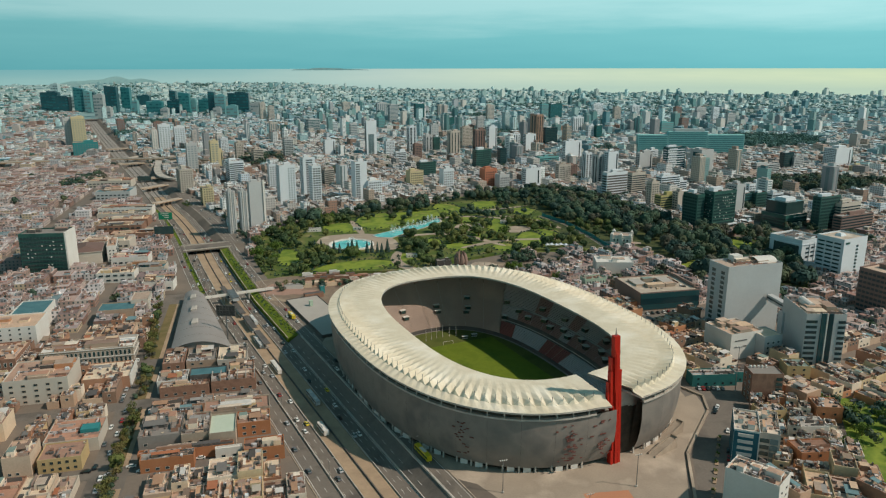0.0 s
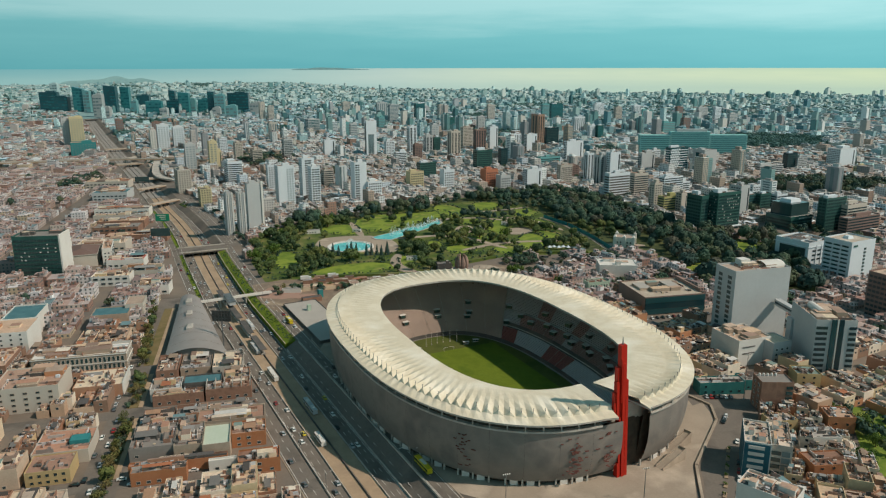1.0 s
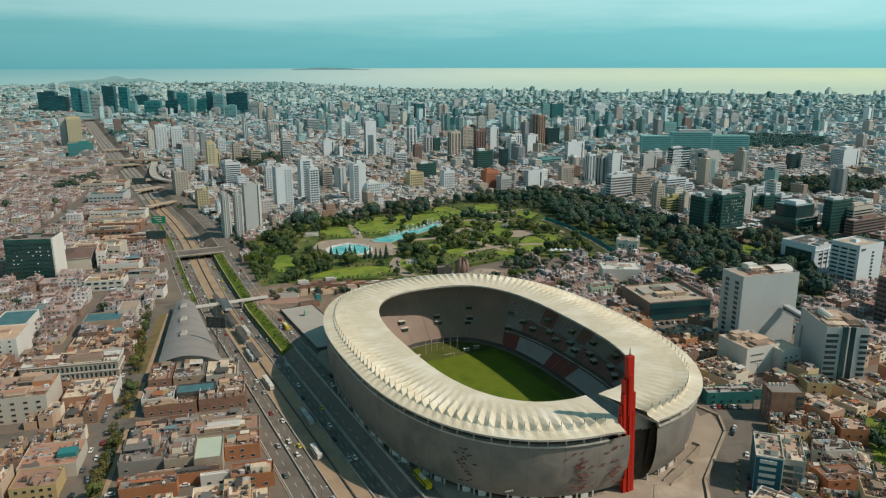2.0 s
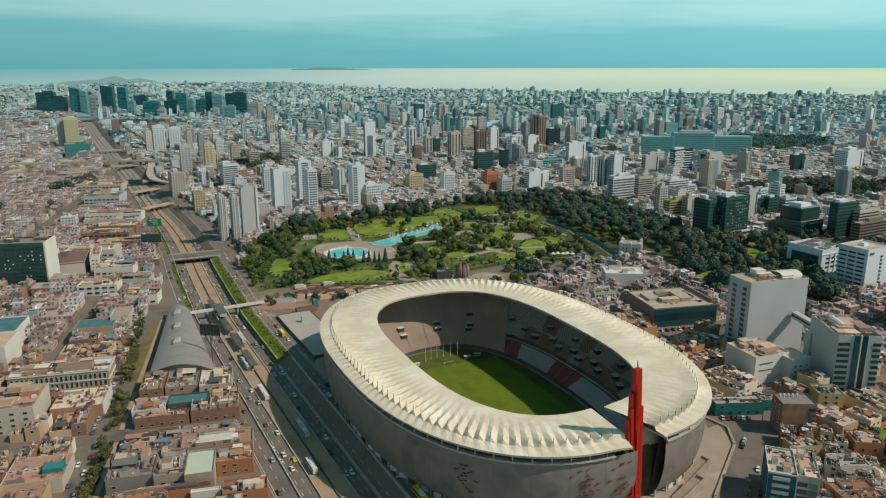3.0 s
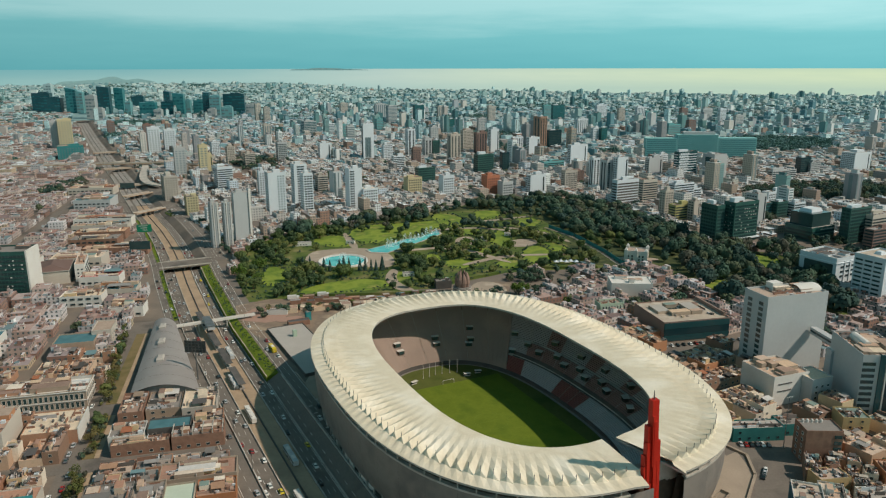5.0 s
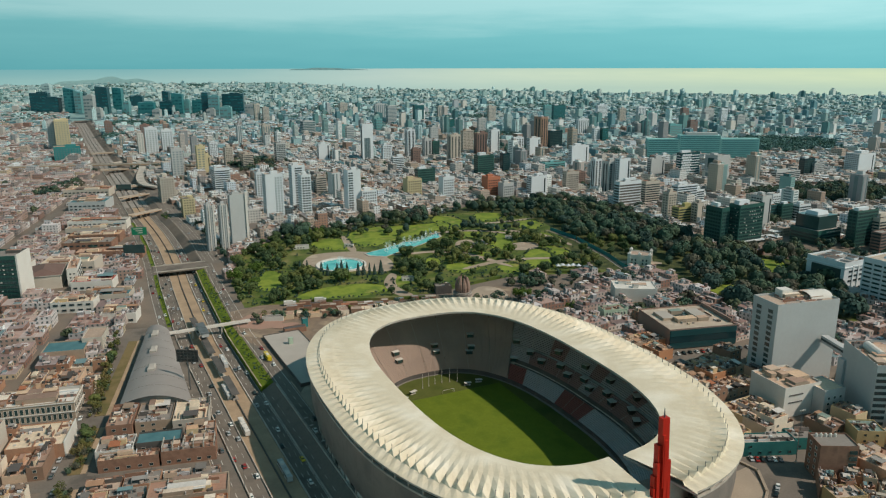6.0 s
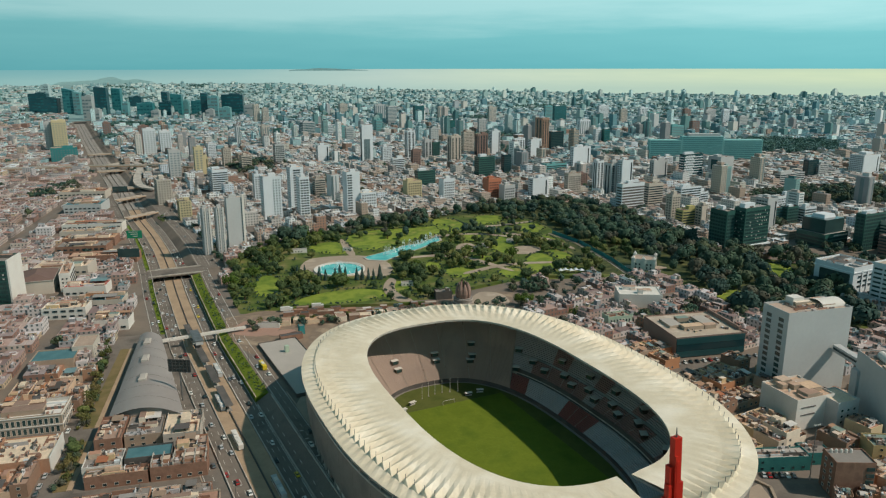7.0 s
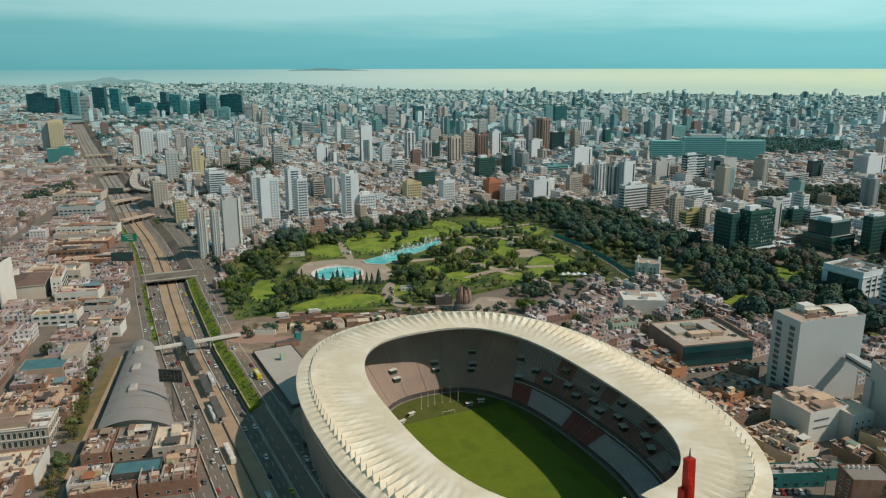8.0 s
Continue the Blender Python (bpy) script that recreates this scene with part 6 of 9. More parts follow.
# curved road edged with a teal fence
for a, b in zip(CANAL, CANAL[1:]):
    g = Geo()
    mx, my = (a[0] + b[0]) / 2, (a[1] + b[1]) / 2
    a_ = math.atan2(b[1] - a[1], b[0] - a[0])
    g.box((mx, my, 0.1), (math.dist(a, b) + 2, 3.2, 0.16), a_)
    solo("path", g, "pave", "curved pale lane through the park woods", "path", kind="structure")
    t = thing("fence", "teal sheet fence along a curved park lane", "fence", (mx - 2.6 * math.sin(a_), my + 2.6 * math.cos(a_), 0.1), a_, "site fences")
    n = int(math.dist(a, b) / 3)
    for k in range(n):
        g = Geo()
        g.box(((k + 0.5 - n / 2) * 3.0, 0, 0.1), (2.9, 0.12, 3.6))
        part("fence_panel", g, "teal_sheet", t)

# ---- plaza, hospital and other buildings east and south of the stadium ----
e_rng = random.Random(41)
g = Geo()
o0, o1 = oval(111, 79, 2.5, 160), oval(128, 92, 2.5, 160)
ap = []
for k in range(160):
    p = Vector(st(*o1[k])[:2])
    over = 29.6 - sw(*p)[1]
    p = p + ROAD_N * max(0.0, over)
    ap.append((p.x, p.y, 0.05))
g.strip([[st(*p, 0.05) for p in o0], ap])
solo("pavement", g, "pave", "tan paved apron round the stadium", "pavement", kind="structure")
g = Geo()
g.quad([(10, 281, 0.04), (30, 255, 0.04), (60, 225, 0.04), (92, 225, 0.04), (113, 301, 0.04), (139, 345, 0.04), (139, 364, 0.04), (120, 352, 0.04), (105, 320, 0.04), (70, 292, 0.04), (40, 285, 0.04)])
solo("pavement", g, "pave", "broad tan paved stadium forecourt", "pavement", kind="structure")
M["court"] = material("faded_orange_court", [lin((196, 140, 108)), lin((184, 128, 98))], big=0.1, mix=0.2)
g = Geo()
g.box((70, 262, 0.03), (20, 14, 0.05), radians(8))
solo("pavement", g, "court", "faded orange painted court on the forecourt", "pavement", kind="structure")
# kerb wall and street on the east side
EDGE = [(96, 225), (114, 300), (139, 343), (142, 360), (132, 374), (140, 400), (128, 450)]
for a, b in zip(EDGE[:4], EDGE[1:5]):
    g = Geo()
    g.box(((a[0] + b[0]) / 2, (a[1] + b[1]) / 2, 0), (math.dist(a, b) + 0.6, 1.2, 1.0), math.atan2(b[1] - a[1], b[0] - a[0]))
    solo("kerb_wall", g, "pave", "low pale wall edging the stadium forecourt", "wall")
g = Geo()
g.quad([(98, 225, 0.03), (116, 225, 0.03), (131, 300, 0.03), (158, 345, 0.03), (230, 352, 0.03), (230, 361, 0.03), (150, 364, 0.03), (142, 372, 0.03), (142, 352, 0.03), (116, 300, 0.03)])
solo("road", g, "asphalt", "grey asphalt street beside the stadium forecourt", "road", kind="structure")
for k in range(8):
    f = k / 7
    x, y = 112 + 22 * f, 262 + 52 * f
    t = thing("planter", "narrow street planter with yellow-green shrubs", "planter", (x, y, 0.03), radians(66), "street planters")
    g = Geo()
    g.box((0, 0, 0), (4.5, 1.6, 0.45))
    part("kerb", g, "tan_road", t)
    cg = crown_geo(e_rng, 1.1, 1.8, 4, 50, 0.3)[0]
    part("shrub", cg, "leaf_b", t)
# ramps beside the facade
for x, y, r in ((112, 318, 40), (104, 303, 36)):
    t = thing("entrance_ramp", "tan concrete entrance ramp with a side wall", "ramp", (x, y, 0), radians(r))
    g = Geo()
    g.quad([(-9, -2, 0.1), (7, -2, 4.6), (7, 2, 4.6), (-9, 2, 0.1)])
    for y in (-2, 2):
        g.quad([(-9, y, 0.0), (7, y, 0.0), (7, y, 5.6), (-9, y, 1.0)])
        g.quad([(-9, y + 0.3, 0.0), (7, y + 0.3, 0.0), (7, y + 0.3, 5.6), (-9, y + 0.3, 1.0)])
        g.quad([(-9, y, 1.0), (7, y, 5.6), (7, y + 0.3, 5.6), (-9, y + 0.3, 1.0)])
    g.quad([(7, -2, 0), (7, 2.3, 0), (7, 2.3, 5.6), (7, -2, 5.6)])
    part("slab", g, "pave", t)

# hospital: two pale blocks, link bridge, low front building
h1a = math.atan2(10, 35)
h1 = building("hospital_block", "tall pale grey hospital block with a barrel roof", "building", 203.5, 464.5, 42, 20, 47.5, h1a, "grey_wall", "roof", 1.2)
windows(h1, 42, 20, 3, 47, storey=3.3, bay=9.0, size=(3.9, 2.3), z0=2.6, frame_mat="grey_wall", pane="black_glass", margin=0.6)
g = Geo()
n = 10
g.strip([[(6 + 15 * k2, 6 * math.cos(math.pi * k / n) + 1, 47.6 + 3.2 * math.sin(math.pi * k / n)) for k in range(n + 1)] for k2 in (0, 1)], closed=False)
part("barrel_roof", g, "white_wall", h1, "white barrel-vaulted plant roof", smooth=True)
g = Geo()
g.box((-4, 6, 47.5), (7, 6, 4.5))
part("lift_house", g, "white_wall", h1)
clutter(h1, 30, 16, 47.5, 6, e_rng, "pave", 2)
roof_litter(h1, 26, 17, 47.5, 40, e_rng)
h2 = building("hospital_block", "pale grey hospital block with dark green window bands", "building", 227, 416, 23, 35, 33, radians(-4), "grey_wall", "roof", 1.2)
bands(h2, 23, 35, 0, 33, storey=3.3, tall=1.7, z0=2, mat="glass", x0=0.0, x1=0.28, inset=0.3)
bands(h2, 23, 35, 0, 33, storey=3.3, tall=1.7, z0=2, mat="glass", x0=0.82, x1=1.0, inset=0.3)
for x, w in ((-1.6, 2.6), (2.6, 2.6), (0.5, 0.7)):
    g = Geo()
    g.box((x, -17.8, 0), (w, 0.9, 34.5))
    part("glass_fin", g, "teal_glass" if w > 1 else "white_wall", h2)
clutter(h2, 23, 35, 33, 9, e_rng, "pave", 2)
roof_litter(h2, 21, 33, 33, 60, e_rng)
g = Geo()
g.tube((-4, -6, 34.5), (-4, 9, 34.5), 2.4, 12)
part("plant_tank", g, "white_wall", h2, "white cylindrical plant housing")
link = thing("link_bridge", "enclosed grey bridge linking two hospital blocks", "bridge")
g = Geo()
g.box((219.5, 444, 24), (4, 26, 4.0), radians(6), bottom=True)
part("body", g, "grey_wall", link)
g = Geo()
g.box((219.5, 444, 25.4), (4.1, 25, 1.3), radians(6), bottom=True)
part("window_band", g, "glass", link)
g = Geo()
g.box((217, 432, 0), (4.5, 5, 24), radians(6))
part("stair_tower", g, "grey_wall", link)
pod = building("hospital_wing", "low cream hospital wing with rooftop machines", "building", 183, 425.5, 24, 24, 16, radians(20), "white_wall", "roof", 0.9)
bands(pod, 24, 24, 0, 16, storey=4, tall=0.5, z0=8, mat="dark_conc", x0=0.1, x1=0.5)
clutter(pod, 24, 24, 16, 8, e_rng, "pave", 3)
pod2 = building("hospital_wing", "low grey hospital wing beside a cream one", "building", 200, 419, 14, 15, 15, radians(20), "grey_wall", "roof", 0.7)
windows(pod2, 14, 15, 0, 15, bay=3.4)
# brown brick block, blue-banded block, white near block
b1 = building("brick_block", "brown brick apartment block with white roof tanks", "building", 173, 358, 16.5, 12, 16.5, radians(-2), "brick", "grey_roof", 0.6)
bands(b1, 16.5, 12, 0, 16.5, storey=3, tall=1.6, z0=1.2, mat="black_glass", x0=0.78, x1=0.98, inset=0.2)
windows(b1, 16.5, 12, 3, 16, bay=4)
for k in range(5):
    put("water_tank", tank_mesh("white_wall"), b1, Matrix.Translation((-6 + k * 2.1, 3.5, 16.5)))
M["blue_wall"] = material("blue_render", [lin((44, 94, 108)), lin((52, 104, 118))], big=0.2, mix=0.2)
b2 = building("apartment_block", "white apartment block with a blue front and white bands", "building", 140, 300.4, 11, 22, 16.5, radians(-20), "white_wall", "roof_tan", 0.8)
g = Geo()
g.box((-0.2, -11.1, 0), (10.4, 0.3, 16.6))
part("front_panel", g, "blue_wall", b2, "blue rendered front")
bands(b2, 11, 22.6, 0, 16.4, storey=3.1, tall=1.5, z0=1.8, mat="white_wall", x0=0.12, x1=0.78)
g = Geo()
g.box((-5.6, 0, 0), (0.3, 21, 16.6))
part("side_panel", g, "blue_wall", b2, "blue rendered side")
roof_litter(b2, 10, 20, 16.5, 20, e_rng)
clutter(b2, 10, 20, 16.5, 2, e_rng, "white_wall", 1)
b3 = building("apartment_block", "grey apartment block with dark balconies", "building", 150.6, 301.5, 9.4, 24, 15, radians(-20), "conc", "roof", 0.8)
bands(b3, 9.4, 24, 0, 15, storey=3.2, tall=1.8, z0=1.4, mat="black_glass", x0=0.05, x1=0.52)
bands(b3, 9.4, 24, 0, 15, storey=3.2, tall=2.4, z0=1.0, mat="hazy_pane", x0=0.56, x1=0.97)
clutter(b3, 9.4, 24, 15, 6, e_rng, "white_wall", 2)
roof_litter(b3, 9, 23, 15, 18, e_rng)
b4 = building("apartment_block", "plain white apartment block with a cluttered roof", "building", 126, 255, 21, 13, 18, radians(-42), "white_wall", "roof", 0.9)
clutter(b4, 21, 13, 18, 8, e_rng, "white_wall", 3)
roof_litter(b4, 20, 12, 18, 40, e_rng)
windows(b4, 21, 13, 1, 18, bay=4)
# teal-walled works, yellow and orange houses round the brick block
M["brown_side"] = material("brown_render", [lin((150, 126, 114)), lin((138, 116, 106))], big=0.1, mix=0.25)
M["works_teal"] = material("dark_teal_render", [lin((44, 108, 108)), lin((54, 120, 116))], big=0.15, mix=0.3)
for x, y, w, d, h, a, wall, roof, lb in ((153, 378, 26, 9, 6.5, 4, "works_teal", "yard_roof", "low teal-walled works with a pale sheet roof"), (172, 384, 12, 10, 5.5, 4, "works_teal", "grey_roof", "small teal-walled works building"),
                                         (203, 384, 13, 12, 9.5, -4, "ochre", "roof", "cream yellow three-storey house with white trim"), (166, 333, 14, 9, 7, 8, "ochre", "roof", "ochre house with a roof terrace"),
                                         (196, 336, 13, 12, 8, -6, "orange", "roof", "orange house with white window frames"), (170, 296, 18, 12, 6, 6, "orange", "brick", "orange-walled yard house with a brown roof"),
                                         (180, 320, 15, 10, 5.5, 0, "white_wall", "yard_roof", "low white house with a pale roof")):
    t = building("low_house", lb, "house", x, y, w, d, h, radians(a), wall, roof, 0.6)
    windows(t, w, d, 0, h, bay=4.2, size=(1.3, 1.4), frame_mat=wall, limit=6)
    roof_litter(t, w, d, h, 16, e_rng)
g = Geo()
g.quad([(132, 482, 0.05), (206, 492, 0.05), (206, 510, 0.05), (138, 501, 0.05)])
solo("road", g, "asphalt", "grey asphalt street with a row of parked cars", "road", kind="structure")
# dark glass block with a brown side wall
bb = building("office_block", "low dark glass office with a blank brown side wall", "building", 164, 529, 48, 42, 13, radians(12.5), "brown_side", "roof_tan", 0.8)
bands(bb, 48, 42, 0, 14.5, storey=4.2, tall=4.0, z0=0.6, mat="teal_glass", inset=0.2, proud=0.5)
g = Geo()
g.box((-2, 5, 13.0), (12, 9, 0.05))
part("light_well", g, "black_glass", bb, "dark roof light well")
g = Geo()
g.box((23.4, 2, 13), (1.2, 36, 2.6))
part("roof_wall", g, "brown_side", bb)
roof_litter(bb, 40, 30, 13, 36, e_rng)
for x in (-14, 9):
    g = Geo()
    g.box((x, 4, 13), (9, 14, 1.8), 0, 0, 1)
    part("rooftop_room", g, ["pave", "yard_roof"], bb)
clutter(bb, 40, 26, 13, 4, e_rng, "pave", 0)
wbld = building("white_hall", "plain white hall with a stepped flat roof", "building", 150, 612, 32, 22, 10, radians(-4), "white_wall", "white_wall", 0.6)
clutter(wbld, 32, 22, 10, 4, e_rng, "white_wall", 0)
M["mint"] = material("mint_render", [lin((176, 196, 176)), lin((166, 186, 166))], big=0.2, mix=0.2)
gm = building("mint_house", "mint green old house with tall windows", "house", 122, 561, 18, 10, 8.5, radians(14), "mint", "roof", 1.0)
windows(gm, 18, 10, 0, 9, storey=4, bay=2.2, size=(1.0, 2.4), z0=0.9)
for x in (-9, -3, 3, 9):
    g = Geo()
    g.box((x, -4.6, 8.5), (1.4, 1.2, 2.4), taper=0.3)
    part("finial", g, "mint", gm)
roof_litter(gm, 17, 9, 8.5, 10, e_rng)
# ribbed shell monument with its podium
mon = thing("shell_monument", "brown ribbed shell-shaped monument on a stone podium", "monument", (15.5, 611, 0), 0.1)
mon.scale = (0.85, 0.85, 0.82)
g = Geo()
g.tube((0, 0, 0), (0, 0, 7), 8.5, 20)
part("podium", g, "grey_roof", mon)
for k in range(8):
    a = 2 * math.pi * k / 8 + 0.2
    ca, sa = math.cos(a), math.sin(a)
    g = Geo()
    rings = []
    for r, z, e in ((5.6, 7, 2.2), (6.4, 11, 2.5), (6.2, 15, 2.1), (5.0, 18.5, 1.3), (3.4, 21 + (k % 3), 0.3)):
        rings.append([(ca * (r + u) - sa * v, sa * (r + u) + ca * v, z) for u, v in ((-0.7, -e), (0.5, -e * 0.8), (1.0, 0), (0.5, e * 0.8), (-0.7, e))])
    g.strip(rings)
    part("petal", g, "brown_side", mon, "weathered brown upright stone petal")
g = Geo()
g.tube((0, 0, 7), (0, 0, 15), 4.6, 14, r2=3.2)
part("core", g, "dark_conc", mon)
for z, r in ((2.2, 9.0), (5.6, 8.9)):
    g = Geo()
    g.tube((0, 0, z), (0, 0, z + 0.6), r, 20)
    part("ledge", g, "conc", mon)
patch("pavement", [(18, 602), (44, 600), (54, 616), (46, 640), (26, 642)], 0.14, "pave", "pale round plaza beside the monument", "pavement", 2)
t = building("annex", "low stone annex beside the monument", "building", 0, 626, 13, 8, 6, 0.2, "dark_conc", "grey_roof", 0.6)
clutter(t, 13, 8, 6, 2, e_rng, "dark_conc", 0)
# sports hall roof and yard beside the stadium's west side
yd = building("flat_hall", "low hall with a plain pale flat roof", "building", *rw(37, 45.5)[:2], 25, 86, 1.6, ROAD_A - math.pi / 2, "dark_conc", "yard_roof", 0.5)
g = Geo()
g.box((0.5, 21, 1.6), (2.5, 2.5, 4.2))
part("stair_head", g, "mint", yd)
for x, y, h in ((-97, 548, 6), (*rw(12, 50)[:2], 7)):
    t = building("switch_house", "tall teal metal cabinet house beside the stadium", "building", x, y, 3.6, 3.6, h, ROAD_A - math.pi / 2, "teal_sheet", "grey_roof", 0.2)
t = building("low_house", "long low red-brick row beside the pale flat roof", "building", -102, 538, 15, 5, 3.4, 0.42, "brick", "sheet", 0.2)
t = building("shed", "long white shed beside the yard", "shed", -122, 561, 15, 5, 3.2, 0.05, "white_wall", "grey_roof", 0.2, "sheds")
patch("pavement", [(-118, 541), (-100, 549), (-104, 557), (-120, 551)], 0.12, "court_pink", "faded tan sports court beside the stadium", "pavement", 1)
# low sheds and trucks between stadium and park
for k in range(30):
    x = -112 + 3.9 * k + e_rng.uniform(-1.5, 1.5)
    y = 584 + max(0, x + 60) * 0.28 + (k % 3) * 5.5 + e_rng.uniform(-2, 2)
    if abs(x - 14) > 18:
        t = building("shed", "low brown stall with a patched sheet roof", "shed", x, y, e_rng.uniform(5, 9), e_rng.uniform(3, 5), e_rng.uniform(2.4, 3.4), 0.2 + e_rng.uniform(-0.1, 0.1), "brick", "sheet", 0.1, "sheds")
for k in range(16):
    tree(-128 + 8.5 * k + e_rng.uniform(-3, 3), 566 + 1.9 * k + e_rng.uniform(-4, 4), e_rng.choice((2, 2, 6)), e_rng.uniform(0.5, 0.85), e_rng, group="street trees") if abs(-128 + 8.5 * k - 14) > 20 else None
for k in range(16):
    x, y = -112 + k * 9.5 + e_rng.uniform(-2, 2), 568 + 2.2 * k + e_rng.uniform(-5, 5)
    if abs(x - 16) < 16:
        continue
    t = building("shed", "low tan storage shed with a patched roof", "shed", x, y, e_rng.uniform(7, 11), e_rng.uniform(5, 8), e_rng.uniform(2.6, 4), 0.2 + e_rng.uniform(-0.1, 0.1), "wall", "roof", 0.15, "sheds")
for x, y, a in ((-118, 594, 0.3), (-96, 602, 0.2)):
    t = thing("truck", "white box truck parked beside the park", "truck", (x, y, 0), a, "trucks")
    g = Geo()
    g.box((0, 0, 0.9), (7, 2.5, 2.8), bottom=True)
    part("box", g, "white_wall", t)
    g = Geo()
    g.box((4.6, 0, 0.6), (1.9, 2.3, 2.2), bottom=True)
    part("cab", g, "paint_white", t)
    for wx in (-2.4, 4.4):
        for wy in (-1.1, 1.1):
            g = Geo()
            g.tube((wx, wy - 0.15, 0.5), (wx, wy + 0.15, 0.5), 0.5, 8)
            part("wheel", g, "tyre", t)
# tall lamp masts on the forecourt and in the street
for x, y, h in ((83, 273, 15), (25, 268.5, 15), (162.6, 367.3, 26), (58, 250, 11)):
    t = thing("light_mast", "tall slim grey mast with a cluster of lamps", "light mast", (x, y, 0.05), 0.3, "light masts")
    g = Geo()
    g.tube((0, 0, 0), (0, 0, h), 0.2, 8, r2=0.12)
    part("pole", g, "steel", t)
    g = Geo()
    g.tube((0, 0, 0), (0, 0, 0.6), 0.6, 8)
    part("base", g, "conc", t)
    g = Geo()
    g.box((0, 0, h), (3.0, 0.2, 0.2), bottom=True)
    part("crossarm", g, "steel", t)
    for e in (-1.5, -0.5, 0.5, 1.5):
        g = Geo()
        g.box((e * 0.9, -0.2, h + 0.2), (0.45, 0.3, 0.4), bottom=True)
        part("lamp_head", g, "white_wall", t)
# small green at the street corner
g = Geo()
g.quad([(182, 262, 0.04), (250, 262, 0.04), (258, 360, 0.04), (214, 358, 0.04), (196, 312, 0.04)])
solo("lawn", g, "park_lawn", "bright green lawn of a small corner park", "lawn", kind="structure")
for k in range(44):
    gy = e_rng.uniform(264, 350)
    tree(e_rng.uniform(190 if gy < 310 else 200, 250), gy, e_rng.choice((0, 1, 3, 5)), e_rng.uniform(0.7, 1.05), e_rng, group="corner park trees")
for k in range(46):
    x, y = e_rng.choice(((105, 560), (128, 590), (75, 612), (215, 500), (235, 545), (60, 585), (140, 500)))
    tree(x + e_rng.gauss(0, 9), y + e_rng.gauss(0, 8), e_rng.choice((0, 1, 2)), e_rng.uniform(0.5, 0.9), e_rng, group="street trees") if k < 22 else None
for x, y, k in ((60, 608, 1.1), (66, 613, 0.9), (97, 577, 1.1), (102, 573, 0.9)):
    tree(x, y, 5, k, e_rng, group="street trees")
# trees and sheds on the open ground between stadium and park
for k in range(34):
    x = e_rng.uniform(-140, 60)
    y = 575 + 0.25 * x + e_rng.uniform(10, 30)
    if math.hypot(x - 16, y - 622) > 16 and sw(x, y)[1] > 34:
        tree(x, y, e_rng.choice((0, 2, 2, 1)), e_rng.uniform(0.45, 0.8), e_rng, group="street trees")
g = Geo()
g.quad([(-140, 560, 0.05), (40, 556, 0.05), (60, 575, 0.05), (30, 592, 0.05), (-130, 585, 0.05)])
solo("pavement", g, "tan_road", "tan dusty yard between stadium and park", "pavement", kind="structure")

# ---- taller buildings behind the park and along the horizon ----
t_rng = random.Random(51)
M["yellow_wall"] = material("yellow_render", [lin((206, 194, 156)), lin((192, 180, 144))], big=0.05, mix=0.2)
M["brown_wall"] = material("brown_panel", [lin((138, 114, 106)), lin((128, 106, 98))], big=0.05, mix=0.2)
M["teal_panel"] = material("pale_teal_panel", [lin((112, 172, 172)), lin((100, 160, 162))], big=0.04, mix=0.2)
TOW = [
    ("apartment_tower", "tall pale grey apartment tower with ribbed walls", -229.5, 766, 8, 10, 45, 0.08, "grey_wall", (0, 1)),
    ("apartment_tower", "tall pale grey apartment tower beside its twin", -218.5, 773, 8, 10, 44, 0.08, "grey_wall", (0, 1)),
    ("apartment_tower", "pale grey apartment slab with a white stair strip", -208.5, 792, 17, 9, 51, 0.08, "grey_wall", (0,)),
    ("apartment_tower", "white apartment tower with many small windows", -203, 924, 21, 16, 53, 0.1, "white_wall", (0, 1)),
    ("apartment_tower", "grey glass apartment tower between white ones", -186, 985, 17, 15, 55, 0.1, "white_wall", (0, 1)),
    ("apartment_tower", "slim pale grey apartment tower", -169, 944, 12, 15, 49, 0.1, "white_wall", (0, 1)),
    ("apartment_tower", "slim white tower with a dark window strip", -113, 964, 17, 15, 52, 0.1, "white_wall", (0,)),
    ("apartment_block", "pale mid-height apartment block", -95, 968, 20, 16, 26, 0.1, "white_wall", (0,)),
    ("apartment_block", "brown apartment block with balconies", 322, 498, 30, 24, 33, -0.1, "brown_wall", (0, 3)),
    ("apartment_tower", "plain yellow high-rise apartment tower", -404, 1276, 14, 14, 48, 0.1, "yellow_wall", (0, 1)),
]
